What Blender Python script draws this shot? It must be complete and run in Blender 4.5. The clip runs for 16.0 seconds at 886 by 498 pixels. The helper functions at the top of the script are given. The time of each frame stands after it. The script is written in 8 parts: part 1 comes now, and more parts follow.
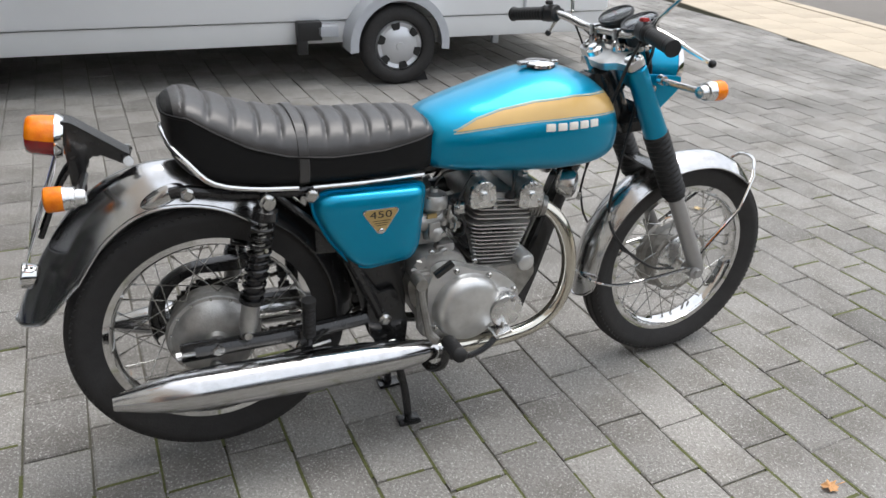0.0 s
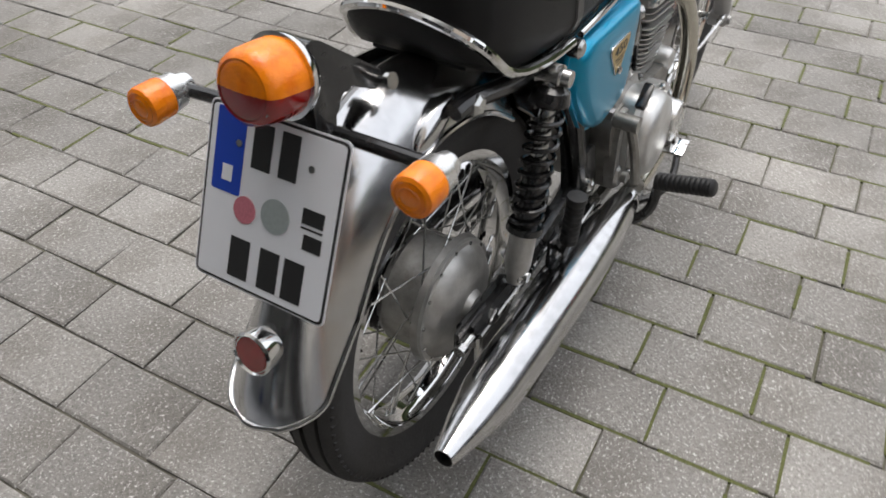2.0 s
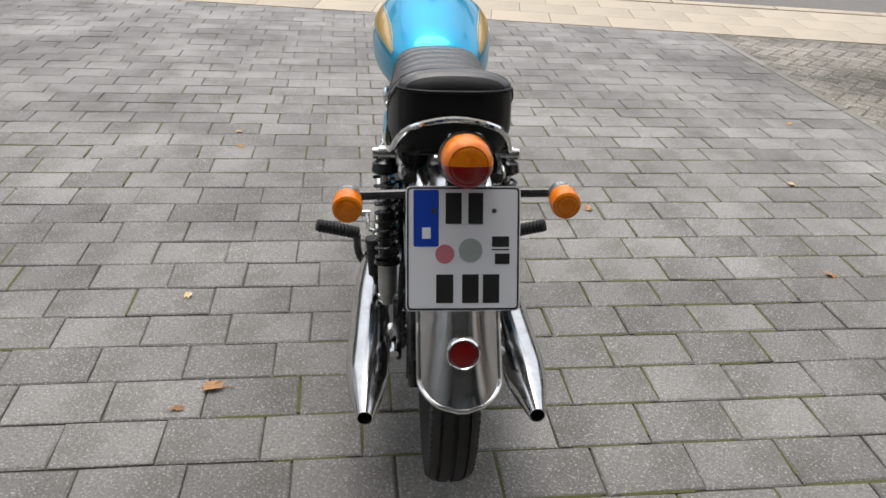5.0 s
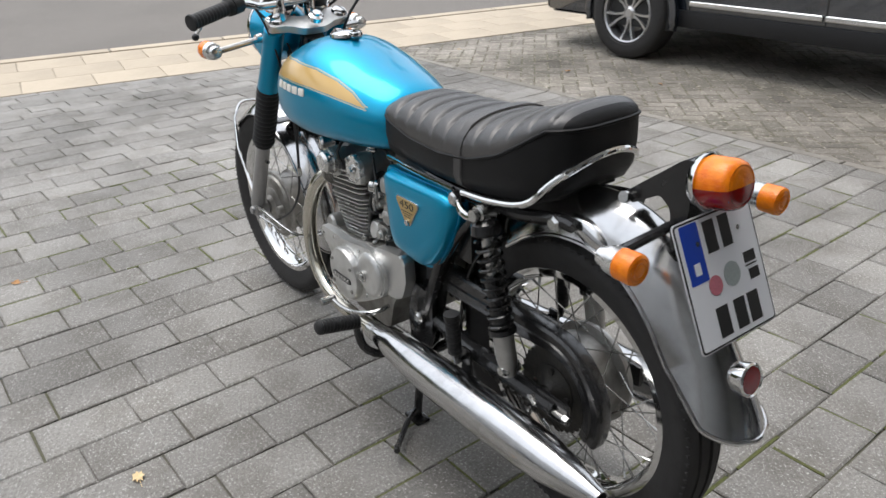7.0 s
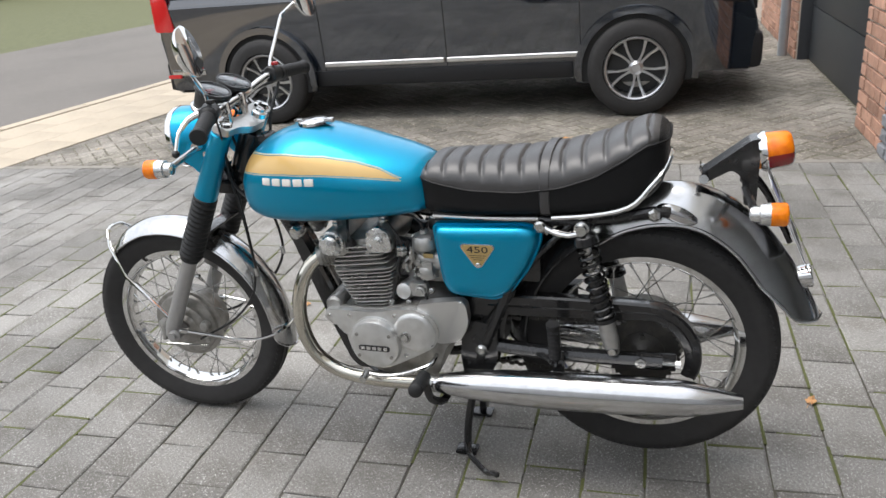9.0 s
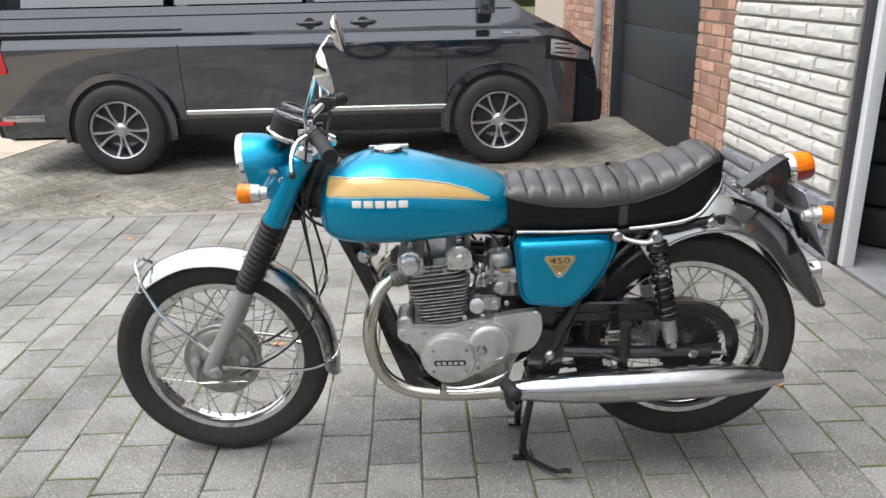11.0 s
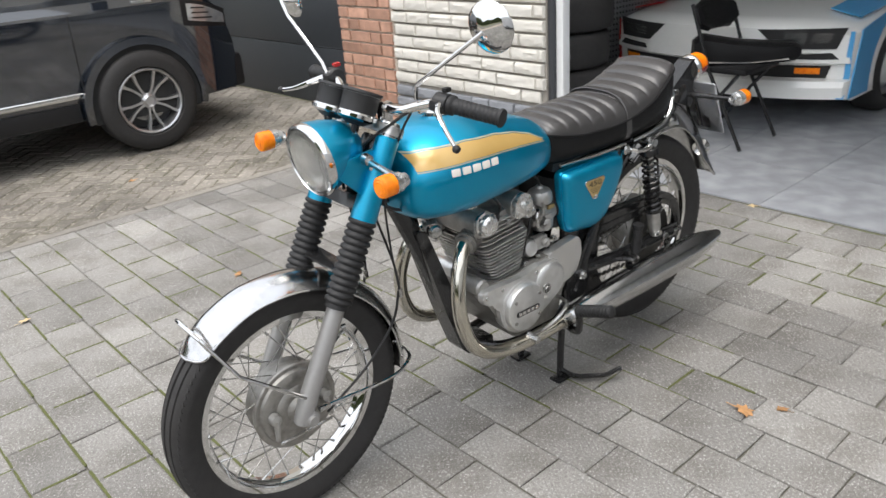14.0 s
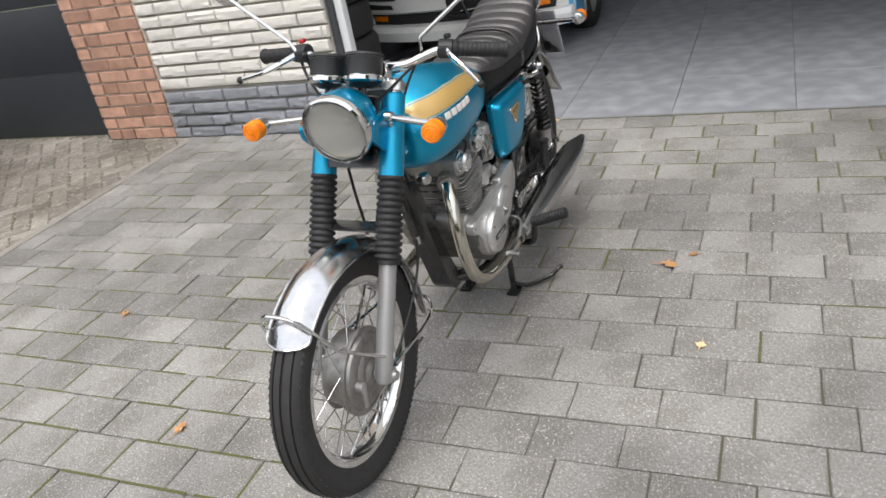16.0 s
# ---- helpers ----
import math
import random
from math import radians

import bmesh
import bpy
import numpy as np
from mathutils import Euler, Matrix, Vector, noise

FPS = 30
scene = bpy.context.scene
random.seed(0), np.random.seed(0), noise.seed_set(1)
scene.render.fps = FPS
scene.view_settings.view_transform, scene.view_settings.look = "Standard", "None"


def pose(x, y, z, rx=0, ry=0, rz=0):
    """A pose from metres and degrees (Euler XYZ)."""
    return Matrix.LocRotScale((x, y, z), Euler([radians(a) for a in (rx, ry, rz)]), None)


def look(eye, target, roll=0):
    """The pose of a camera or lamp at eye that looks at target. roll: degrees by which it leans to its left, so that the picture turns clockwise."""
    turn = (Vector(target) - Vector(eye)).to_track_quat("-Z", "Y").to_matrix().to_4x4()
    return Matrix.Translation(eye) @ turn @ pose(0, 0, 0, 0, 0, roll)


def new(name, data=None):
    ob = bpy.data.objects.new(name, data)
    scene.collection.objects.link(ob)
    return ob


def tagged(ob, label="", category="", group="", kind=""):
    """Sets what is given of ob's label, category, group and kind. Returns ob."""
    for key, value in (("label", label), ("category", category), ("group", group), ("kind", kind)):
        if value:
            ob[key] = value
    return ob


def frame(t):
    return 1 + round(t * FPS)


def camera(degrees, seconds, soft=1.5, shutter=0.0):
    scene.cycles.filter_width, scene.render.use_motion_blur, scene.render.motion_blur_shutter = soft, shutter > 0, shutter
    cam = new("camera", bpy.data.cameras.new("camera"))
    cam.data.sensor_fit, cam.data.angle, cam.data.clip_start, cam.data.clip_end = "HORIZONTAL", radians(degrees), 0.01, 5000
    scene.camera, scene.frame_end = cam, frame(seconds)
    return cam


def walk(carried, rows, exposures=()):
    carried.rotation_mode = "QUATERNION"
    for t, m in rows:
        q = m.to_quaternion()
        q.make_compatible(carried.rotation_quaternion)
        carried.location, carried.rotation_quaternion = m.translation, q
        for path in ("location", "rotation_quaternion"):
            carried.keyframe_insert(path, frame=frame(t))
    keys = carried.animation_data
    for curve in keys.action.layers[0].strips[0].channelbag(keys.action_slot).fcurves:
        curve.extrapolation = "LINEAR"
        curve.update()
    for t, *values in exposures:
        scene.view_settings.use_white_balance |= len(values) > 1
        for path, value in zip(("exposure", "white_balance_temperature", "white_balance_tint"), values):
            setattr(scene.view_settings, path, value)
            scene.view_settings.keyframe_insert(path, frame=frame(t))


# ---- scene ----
cam = camera(60.1, 16.0, shutter=0.2)
PATH = [
    (0, (-0.064, -1.673, 1.392), (0.63, -0.032, 0.483), 2.0),
    (0.5, (-0.197, -1.405, 1.32), (0.634, 0.132, 0.346), 3.0),
    (1, (-0.368, -1.094, 1.3), (0.599, 0.289, 0.226), 2.5),
    (1.5, (-0.581, -0.807, 1.257), (0.558, 0.286, 0.03), 1.2),
    (2, (-0.728, -0.496, 1.239), (0.562, 0.282, -0.077), 0.2),
    (2.5, (-0.953, -0.302, 1.214), (0.514, 0.059, -0.101), 3.2),
    (3, (-1.097, -0.117, 1.197), (0.458, 0.087, -0.044), 0.8),
    (3.5, (-1.32, -0.011, 1.261), (0.371, -0.043, 0.194), -0.6),
    (4, (-1.447, 0.001, 1.316), (0.317, -0.02, 0.374), -0.3),
    (4.2, (-1.473, 0.03, 1.343), (0.295, -0.011, 0.409), 1.3),
    (6.3, (-1.088, 0.565, 1.275), (0.573, -0.054, 0.35), 0.9),
    (6.5, (-1.057, 0.699, 1.296), (0.558, -0.061, 0.394), 0.7),
    (7, (-0.873, 0.97, 1.284), (0.597, -0.077, 0.421), -1.4),
    (7.5, (-0.661, 1.215, 1.317), (0.575, -0.105, 0.463), -0.5),
    (8, (-0.499, 1.475, 1.331), (0.533, -0.045, 0.541), -1.8),
    (8.5, (-0.255, 1.643, 1.379), (0.543, -0.012, 0.589), -4.4),
    (10.8, (0.588, 2.122, 1.384), (0.683, 0.238, 0.72), -1.5),
    (11, (0.716, 2.076, 1.369), (0.74, 0.188, 0.711), -1.3),
    (11.5, (1.0, 2.04, 1.373), (0.809, 0.168, 0.697), -0.6),
    (12, (1.29, 1.994, 1.361), (0.916, 0.161, 0.656), -0.8),
    (12.5, (1.533, 1.846, 1.36), (0.985, 0.074, 0.613), -1.2),
    (13, (1.796, 1.776, 1.37), (0.993, 0.123, 0.579), 0.5),
    (13.5, (1.992, 1.685, 1.373), (1.096, 0.083, 0.579), -1.1),
    (14, (2.072, 1.515, 1.399), (0.947, 0.068, 0.597), -4.2),
    (14.5, (2.252, 1.432, 1.398), (1.03, 0.114, 0.52), -6.9),
    (15, (2.414, 1.304, 1.404), (1.12, 0.096, 0.473), -9.3),
    (15.5, (2.523, 1.115, 1.421), (1.094, 0.062, 0.498), -10.0),
    (16, (2.686, 1.019, 1.441), (1.13, 0.162, 0.524), -11.1),
]
walk(cam, [(t, look(eye, target, roll)) for t, eye, target, roll in PATH], exposures=[(0, 0.66, 6400, 10), (2, 0.68, 6600, 11), (2.6, 0.72, 6850, 13), (3.2, 0.72, 6850, 13), (4, 0.46, 6650, 12), (7.5, 0.61, 6400, 10), (11.5, 0.87, 6430, 10), (13, 0.86, 6580, 10.5), (14, 0.85, 6520, 10), (16, 0.72, 6550, 11)])

LEAN, YAW, STEER = -0.9, 0.0, 2.2   # how the motorcycle stands

# ---- light ----
world = bpy.data.worlds.new("overcast_sky")
scene.world = world
world.use_nodes = True
wn = world.node_tree.nodes
sky = wn.new("ShaderNodeTexSky")
sky.sky_type = "NISHITA"
sky.sun_disc = False
sky.sun_elevation, sky.sun_rotation = radians(70), radians(75)
sky.air_density, sky.dust_density, sky.ozone_density = 1.0, 6.0, 1.0
sky_soft = wn.new("ShaderNodeMixRGB")
sky_soft.inputs[0].default_value = 0.8
sky_soft.inputs[2].default_value = (7.2, 7.5, 7.9, 1)
world.node_tree.links.new(sky.outputs[0], sky_soft.inputs[1])
world.node_tree.links.new(sky_soft.outputs[0], wn["Background"].inputs[0])
wn["Background"].inputs[1].default_value = 0.15

sun = new("sun", bpy.data.lights.new("sun", "SUN"))
sun.data.energy, sun.data.angle, sun.data.color = 1.3, radians(40), (1, 0.97, 0.93)
sun.matrix_world = look((3.0, 0.8, 9.0), (0, 0, 0))


# ---- materials ----
def material(name, color, rough=0.5, metal=0.0, vary=0.12, scale=30.0, bump=0.0, bump_scale=200.0, stain=0.0, stain_scale=3.0,
             stain_color=None, coat=0.0, spec=0.5, per=0.0, trans=0.0, rough_vary=0.0):
    """A surface with grain, stains, fine relief and, where per is set, a tone of its own for each object."""
    m = bpy.data.materials.new(name)
    m.use_nodes = True
    nt = m.node_tree
    n, ln = nt.nodes, nt.links
    b = n["Principled BSDF"]
    b.inputs["Roughness"].default_value = rough
    b.inputs["Metallic"].default_value = metal
    b.inputs["Specular IOR Level"].default_value = spec
    b.inputs["Coat Weight"].default_value = coat
    b.inputs["Coat Roughness"].default_value = 0.04
    b.inputs["Transmission Weight"].default_value = trans
    tc = n.new("ShaderNodeTexCoord")
    noise_1 = n.new("ShaderNodeTexNoise")
    noise_1.inputs["Scale"].default_value = scale
    noise_1.inputs["Detail"].default_value = 5
    ln.new(tc.outputs["Object"], noise_1.inputs["Vector"])
    mix = n.new("ShaderNodeMixRGB")
    mix.inputs[1].default_value = (*[c * (1 - vary) for c in color], 1)
    mix.inputs[2].default_value = (*[min(1, c * (1 + vary)) for c in color], 1)
    ln.new(noise_1.outputs[0], mix.inputs[0])
    out = mix.outputs[0]
    if stain:
        noise_2 = n.new("ShaderNodeTexNoise")
        noise_2.inputs["Scale"].default_value = stain_scale
        noise_2.inputs["Detail"].default_value = 6
        ln.new(tc.outputs["Object"], noise_2.inputs["Vector"])
        ramp = n.new("ShaderNodeValToRGB")
        ramp.color_ramp.elements[0].position, ramp.color_ramp.elements[1].position = 0.45, 0.75
        ramp.color_ramp.elements[0].color = (0, 0, 0, 1)
        ramp.color_ramp.elements[1].color = (stain, stain, stain, 1)
        ln.new(noise_2.outputs[0], ramp.inputs[0])
        mix_2 = n.new("ShaderNodeMixRGB")
        ln.new(ramp.outputs[0], mix_2.inputs[0])
        ln.new(out, mix_2.inputs[1])
        mix_2.inputs[2].default_value = (*(stain_color or [c * 0.4 for c in color]), 1)
        out = mix_2.outputs[0]
    if per:
        info = n.new("ShaderNodeObjectInfo")
        isl = n.new("ShaderNodeNewGeometry")
        add = n.new("ShaderNodeMath")
        add.operation = "ADD"
        ln.new(info.outputs["Random"], add.inputs[0])
        ln.new(isl.outputs["Random Per Island"], add.inputs[1])
        fr = n.new("ShaderNodeMath")
        fr.operation = "FRACT"
        ln.new(add.outputs[0], fr.inputs[0])
        rng = n.new("ShaderNodeMapRange")
        rng.inputs["To Min"].default_value, rng.inputs["To Max"].default_value = 1 - per, 1 + per
        ln.new(fr.outputs[0], rng.inputs["Value"])
        hsv = n.new("ShaderNodeHueSaturation")
        ln.new(rng.outputs[0], hsv.inputs["Value"])
        ln.new(out, hsv.inputs["Color"])
        out = hsv.outputs[0]
    ln.new(out, b.inputs["Base Color"])
    if rough_vary:
        rr = n.new("ShaderNodeMapRange")
        rr.inputs["To Min"].default_value, rr.inputs["To Max"].default_value = max(0.02, rough - rough_vary), rough + rough_vary
        noise_4 = n.new("ShaderNodeTexNoise")
        noise_4.inputs["Scale"].default_value = stain_scale * 2
        noise_4.inputs["Detail"].default_value = 6
        ln.new(tc.outputs["Object"], noise_4.inputs["Vector"])
        ln.new(noise_4.outputs[0], rr.inputs["Value"])
        ln.new(rr.outputs[0], b.inputs["Roughness"])
    if bump:
        noise_3 = n.new("ShaderNodeTexNoise")
        noise_3.inputs["Scale"].default_value = bump_scale
        noise_3.inputs["Detail"].default_value = 4
        ln.new(tc.outputs["Object"], noise_3.inputs["Vector"])
        bp = n.new("ShaderNodeBump")
        bp.inputs["Strength"].default_value = bump
        bp.inputs["Distance"].default_value = 0.004
        ln.new(noise_3.outputs[0], bp.inputs["Height"])
        ln.new(bp.outputs[0], b.inputs["Normal"])
    return m


def speckled(m, dark, light, scale, at, blend=0.05, amount=1.0):
    """Adds pale grit to a material."""
    n, ln = m.node_tree.nodes, m.node_tree.links
    b = n["Principled BSDF"]
    src = b.inputs["Base Color"].links[0].from_socket
    tc = n.new("ShaderNodeTexCoord")
    vor = n.new("ShaderNodeTexNoise")
    vor.inputs["Scale"].default_value = scale
    vor.inputs["Detail"].default_value = 3
    vor.inputs["Roughness"].default_value = 0.8
    ln.new(tc.outputs["Object"], vor.inputs["Vector"])
    ramp = n.new("ShaderNodeValToRGB")
    ramp.color_ramp.elements[0].position, ramp.color_ramp.elements[1].position = at, at + blend
    ramp.color_ramp.elements[0].color, ramp.color_ramp.elements[1].color = (0, 0, 0, 1), (amount, amount, amount, 1)
    ln.new(vor.outputs[0], ramp.inputs[0])
    mx = n.new("ShaderNodeMixRGB")
    ln.new(ramp.outputs[0], mx.inputs[0])
    ln.new(src, mx.inputs[1])
    mx.inputs[2].default_value = (*light, 1)
    ln.new(mx.outputs[0], b.inputs["Base Color"])
    return m


PAVER = speckled(material("concrete_paver", (0.250, 0.241, 0.227), 0.9, vary=0.45, scale=95, bump=0.9, bump_scale=190, stain=0.6, stain_scale=5, stain_color=(0.125, 0.114, 0.098), per=0.17, spec=0.2),
                 None, (0.66, 0.65, 0.62), 150, 0.575, 0.05, 0.6)
speckled(PAVER, None, (0.06, 0.057, 0.052), 210, 0.60, 0.05, 0.6)


def worn_patches(m, scale, low, high):
    """Broad uneven dirt over the whole paving, on the ground's own coordinates."""
    n, ln = m.node_tree.nodes, m.node_tree.links
    b = n["Principled BSDF"]
    src = b.inputs["Base Color"].links[0].from_socket
    geo = n.new("ShaderNodeNewGeometry")
    broad = n.new("ShaderNodeTexNoise")
    broad.inputs["Scale"].default_value, broad.inputs["Detail"].default_value = scale, 6
    ln.new(geo.outputs["Position"], broad.inputs["Vector"])
    span = n.new("ShaderNodeMapRange")
    span.inputs["From Min"].default_value, span.inputs["From Max"].default_value = 0.33, 0.67
    span.inputs["To Min"].default_value, span.inputs["To Max"].default_value = low, high
    ln.new(broad.outputs[0], span.inputs["Value"])
    hsv = n.new("ShaderNodeHueSaturation")
    ln.new(span.outputs[0], hsv.inputs["Value"])
    ln.new(src, hsv.inputs["Color"])
    ln.new(hsv.outputs[0], b.inputs["Base Color"])
    return m


worn_patches(PAVER, 1.1, 0.70, 1.16)
CLINKER = speckled(material("clinker_paver", (0.225, 0.207, 0.182), 0.9, vary=0.35, scale=40, bump=0.7, bump_scale=120, stain=0.6, stain_scale=2.2, stain_color=(0.115, 0.108, 0.082), per=0.20, spec=0.2),
                   None, (0.50, 0.47, 0.40), 38, 0.585, 0.05, 0.6)
speckled(CLINKER, None, (0.05, 0.05, 0.035), 24, 0.62, 0.06, 0.6)
speckled(CLINKER, None, (0.40, 0.37, 0.315), 11, 0.56, 0.10, 0.55)
worn_patches(CLINKER, 1.3, 0.62, 1.25)
JOINT = material("joint_sand", (0.105, 0.098, 0.08), 0.95, vary=0.35, scale=90, bump=0.8, stain=0.5, stain_scale=0.9, stain_color=(0.10, 0.115, 0.035))
SAND = speckled(material("jointing_sand", (0.135, 0.122, 0.098), 0.95, vary=0.45, scale=60, bump=0.9, stain=0.6, stain_scale=1.1, stain_color=(0.085, 0.085, 0.045), spec=0.2), None, (0.42, 0.39, 0.33), 30, 0.54, 0.08, 0.75)
MOSS = material("moss", (0.095, 0.105, 0.035), 0.95, vary=0.4, scale=120, bump=0.9, bump_scale=300)
CURB = material("kerb_stone", (0.25, 0.235, 0.21), 0.88, vary=0.3, scale=30, bump=0.5, stain=0.6, stain_scale=4, stain_color=(0.15, 0.14, 0.12), per=0.12, spec=0.2)
FLAG = material("footway_slab", (0.43, 0.365, 0.28), 0.85, vary=0.12, scale=25, bump=0.3, stain=0.3, stain_scale=1.2, per=0.06)
ASPHALT = speckled(material("asphalt", (0.145, 0.132, 0.118), 0.9, vary=0.2, scale=90, bump=0.6, bump_scale=160, stain=0.3, stain_scale=0.6), None, (0.3, 0.28, 0.26), 160, 0.6)
VERGE = material("roadside_earth", (0.11, 0.115, 0.055), 0.95, vary=0.4, scale=8, bump=0.8)
SLATE = material("garage_floor_tile", (0.24, 0.25, 0.265), 0.5, vary=0.35, scale=9, stain=0.55, stain_scale=8, stain_color=(0.40, 0.415, 0.435), rough_vary=0.15, per=0.03)
BRICK = material("red_brick", (0.46, 0.27, 0.195), 0.9, vary=0.4, scale=26, bump=0.8, bump_scale=70, stain=0.6, stain_scale=13, stain_color=(0.22, 0.135, 0.10), per=0.30, spec=0.2)
WHITE_STONE = material("white_split_stone", (0.66, 0.635, 0.58), 0.9, vary=0.10, scale=30, bump=0.7, bump_scale=34, stain=0.35, stain_scale=7, stain_color=(0.64, 0.60, 0.52), per=0.06, spec=0.2)
GREY_STONE = material("grey_plinth_stone", (0.26, 0.27, 0.29), 0.8, vary=0.2, scale=20, bump=0.7, bump_scale=40, stain=0.3, per=0.1)
MORTAR = material("mortar", (0.52, 0.45, 0.38), 0.95, vary=0.25, scale=50, bump=0.7, spec=0.2)
MORTAR_DARK = material("grey_joint_mortar", (0.33, 0.305, 0.27), 0.95, vary=0.2, scale=60, bump=0.6, spec=0.2)
DOOR_DARK = material("anthracite_door_steel", (0.033, 0.037, 0.042), 0.45, vary=0.15, scale=14, bump=0.15, bump_scale=160)
DARK_FRAME = material("dark_frame", (0.05, 0.053, 0.06), 0.5, vary=0.1)
WHITE_PAINT = material("white_frame_paint", (0.78, 0.79, 0.79), 0.4, vary=0.03, stain=0.1)
ZINC = material("zinc_sheet", (0.45, 0.48, 0.52), 0.4, 0.7, vary=0.1)
PLASTER = material("plaster", (0.55, 0.53, 0.49), 0.9, vary=0.06, bump=0.3)
INNER = material("garage_plaster", (0.74, 0.74, 0.72), 0.9, vary=0.08, bump=0.2)
PERF = material("perforated_steel", (0.30, 0.31, 0.31), 0.5, 0.3, vary=0.06)
HOLE = material("dark_gap", (0.020, 0.020, 0.020), 0.9, vary=0.1)
CHROME = material("chrome", (0.66, 0.66, 0.655), 0.06, 1.0, vary=0.05, scale=12, rough_vary=0.04, stain=0.15, stain_scale=40, stain_color=(0.34, 0.32, 0.29))
CHROME_HAZE = material("old_chrome", (0.55, 0.55, 0.555), 0.175, 1.0, vary=0.12, scale=22, rough_vary=0.07, stain=0.30, stain_scale=34, stain_color=(0.32, 0.31, 0.29), bump=0.012, bump_scale=14)
CHROME_DULL = material("worn_chrome", (0.50, 0.50, 0.49), 0.24, 1.0, vary=0.1, scale=20, rough_vary=0.1, stain=0.2, stain_scale=25)
BRASS = material("brass", (0.48, 0.36, 0.17), 0.35, 0.9, vary=0.15, scale=40)
CHROME_GOLD = material("heat_tinted_chrome", (0.56, 0.535, 0.47), 0.16, 1.0, vary=0.1, scale=9, rough_vary=0.06, stain=0.25, stain_scale=14, stain_color=(0.42, 0.36, 0.27))
ALU = material("cast_aluminium", (0.63, 0.63, 0.62), 0.36, 0.82, vary=0.14, scale=40, rough_vary=0.12, bump=0.14, bump_scale=350, stain=0.35, stain_scale=26, stain_color=(0.34, 0.32, 0.29))
ALU_MID = material("dull_cast_aluminium", (0.44, 0.435, 0.42), 0.42, 0.80, vary=0.25, scale=45, bump=0.18, stain=0.45, stain_scale=30, stain_color=(0.20, 0.185, 0.165))
ALU_POL = material("polished_aluminium", (0.68, 0.68, 0.67), 0.27, 0.90, vary=0.1, scale=30, rough_vary=0.08, stain=0.25, stain_scale=22, stain_color=(0.40, 0.38, 0.35))
COVER_ALU = material("smooth_cover_aluminium", (0.60, 0.60, 0.59), 0.33, 0.85, vary=0.06, scale=18, rough_vary=0.05, stain=0.12, stain_scale=9, stain_color=(0.44, 0.42, 0.39))
# Aluminium darkened so that its colour holds the shade between the fins.
FIN_SHADE = material("fin_shade_aluminium", (0.10, 0.095, 0.09), 0.6, 0.4, vary=0.3, scale=45, bump=0.2)
ALU_DARK = material("oily_aluminium", (0.33, 0.32, 0.30), 0.45, 0.8, vary=0.3, scale=45, bump=0.2, stain=0.6, stain_scale=35, stain_color=(0.12, 0.11, 0.10))
FORK_SILVER = material("silver_fork_paint", (0.36, 0.355, 0.35), 0.42, 0.6, vary=0.08, scale=60)
BLACK_PAINT = material("black_frame_enamel", (0.014, 0.014, 0.0147), 0.24, vary=0.3, scale=30, coat=0.3, rough_vary=0.1, spec=0.4, stain=0.15, stain_scale=30, stain_color=(0.03, 0.028, 0.025))
BLACK_PLASTIC = material("black_plastic", (0.018, 0.018, 0.0187), 0.42, vary=0.2, bump=0.15, spec=0.4)
RUBBER = material("tyre_rubber", (0.030, 0.029, 0.029), 0.68, vary=0.3, scale=40, bump=0.25, stain=0.35, stain_scale=8, stain_color=(0.030, 0.028, 0.026), spec=0.3)
RUBBER_SOFT = material("black_rubber", (0.018, 0.018, 0.0187), 0.55, vary=0.2, scale=60, bump=0.15, spec=0.35)
# Seat-top vinyl, its colour raised to carry the sheen of the sky.
VINYL_SKYLIT = material("black_vinyl_skylit", (0.036, 0.034, 0.034), 0.36, vary=0.25, scale=60, bump=0.14, bump_scale=600, rough_vary=0.10, stain=0.35, stain_scale=9, stain_color=(0.070, 0.064, 0.060), spec=0.7)
# The same vinyl darkened, with the shade of upright sides in its colour.
VINYL_SHADED = material("black_vinyl_shaded", (0.011, 0.011, 0.0115), 0.40, vary=0.15, scale=60, bump=0.25, bump_scale=700, spec=0.15)
PIPING = material("seat_piping", (0.008, 0.008, 0.0085), 0.5, vary=0.1, spec=0.2)
BLUE = material("candy_blue_paint", (0.0, 0.285, 0.485), 0.37, 0.76, vary=0.05, scale=320, coat=0.5, spec=0.2, stain=0.10, stain_scale=11, stain_color=(0.0, 0.225, 0.385))
GOLD = material("gold_stripe", (0.56, 0.36, 0.115), 0.35, 0.2, vary=0.05, coat=0.6)
GOLD_PALE = material("pale_pinstripe", (0.42, 0.45, 0.33), 0.35, 0.1, vary=0.03, coat=0.5)
WHITE_LETTER = material("white_emblem", (0.78, 0.76, 0.70), 0.35, vary=0.04, coat=0.3)
BADGE_GOLD = material("brass_badge", (0.50, 0.36, 0.15), 0.35, 0.5, vary=0.1, scale=80)
# Greyish dial made paler: the sky mirrored in its glass is in the colour.
DIAL = material("sky_paled_dial", (0.46, 0.48, 0.47), 0.4, vary=0.08, scale=90)
GREASE = material("greasy_black_steel", (0.03, 0.029, 0.027), 0.45, 0.5, vary=0.4, scale=60, bump=0.3, stain=0.4, stain_scale=40, stain_color=(0.10, 0.09, 0.075))
DARK_INK = material("dark_print", (0.012, 0.012, 0.012), 0.5)
AMBER = material("amber_lens", (0.95, 0.235, 0.006), 0.14, vary=0.20, scale=95, coat=0.2, spec=0.3, stain=0.8, stain_scale=42, stain_color=(0.66, 0.095, 0.002), bump=0.25, bump_scale=260)
RED_LENS = material("red_lens", (0.26, 0.006, 0.005), 0.12, vary=0.15, scale=60, coat=0.5)
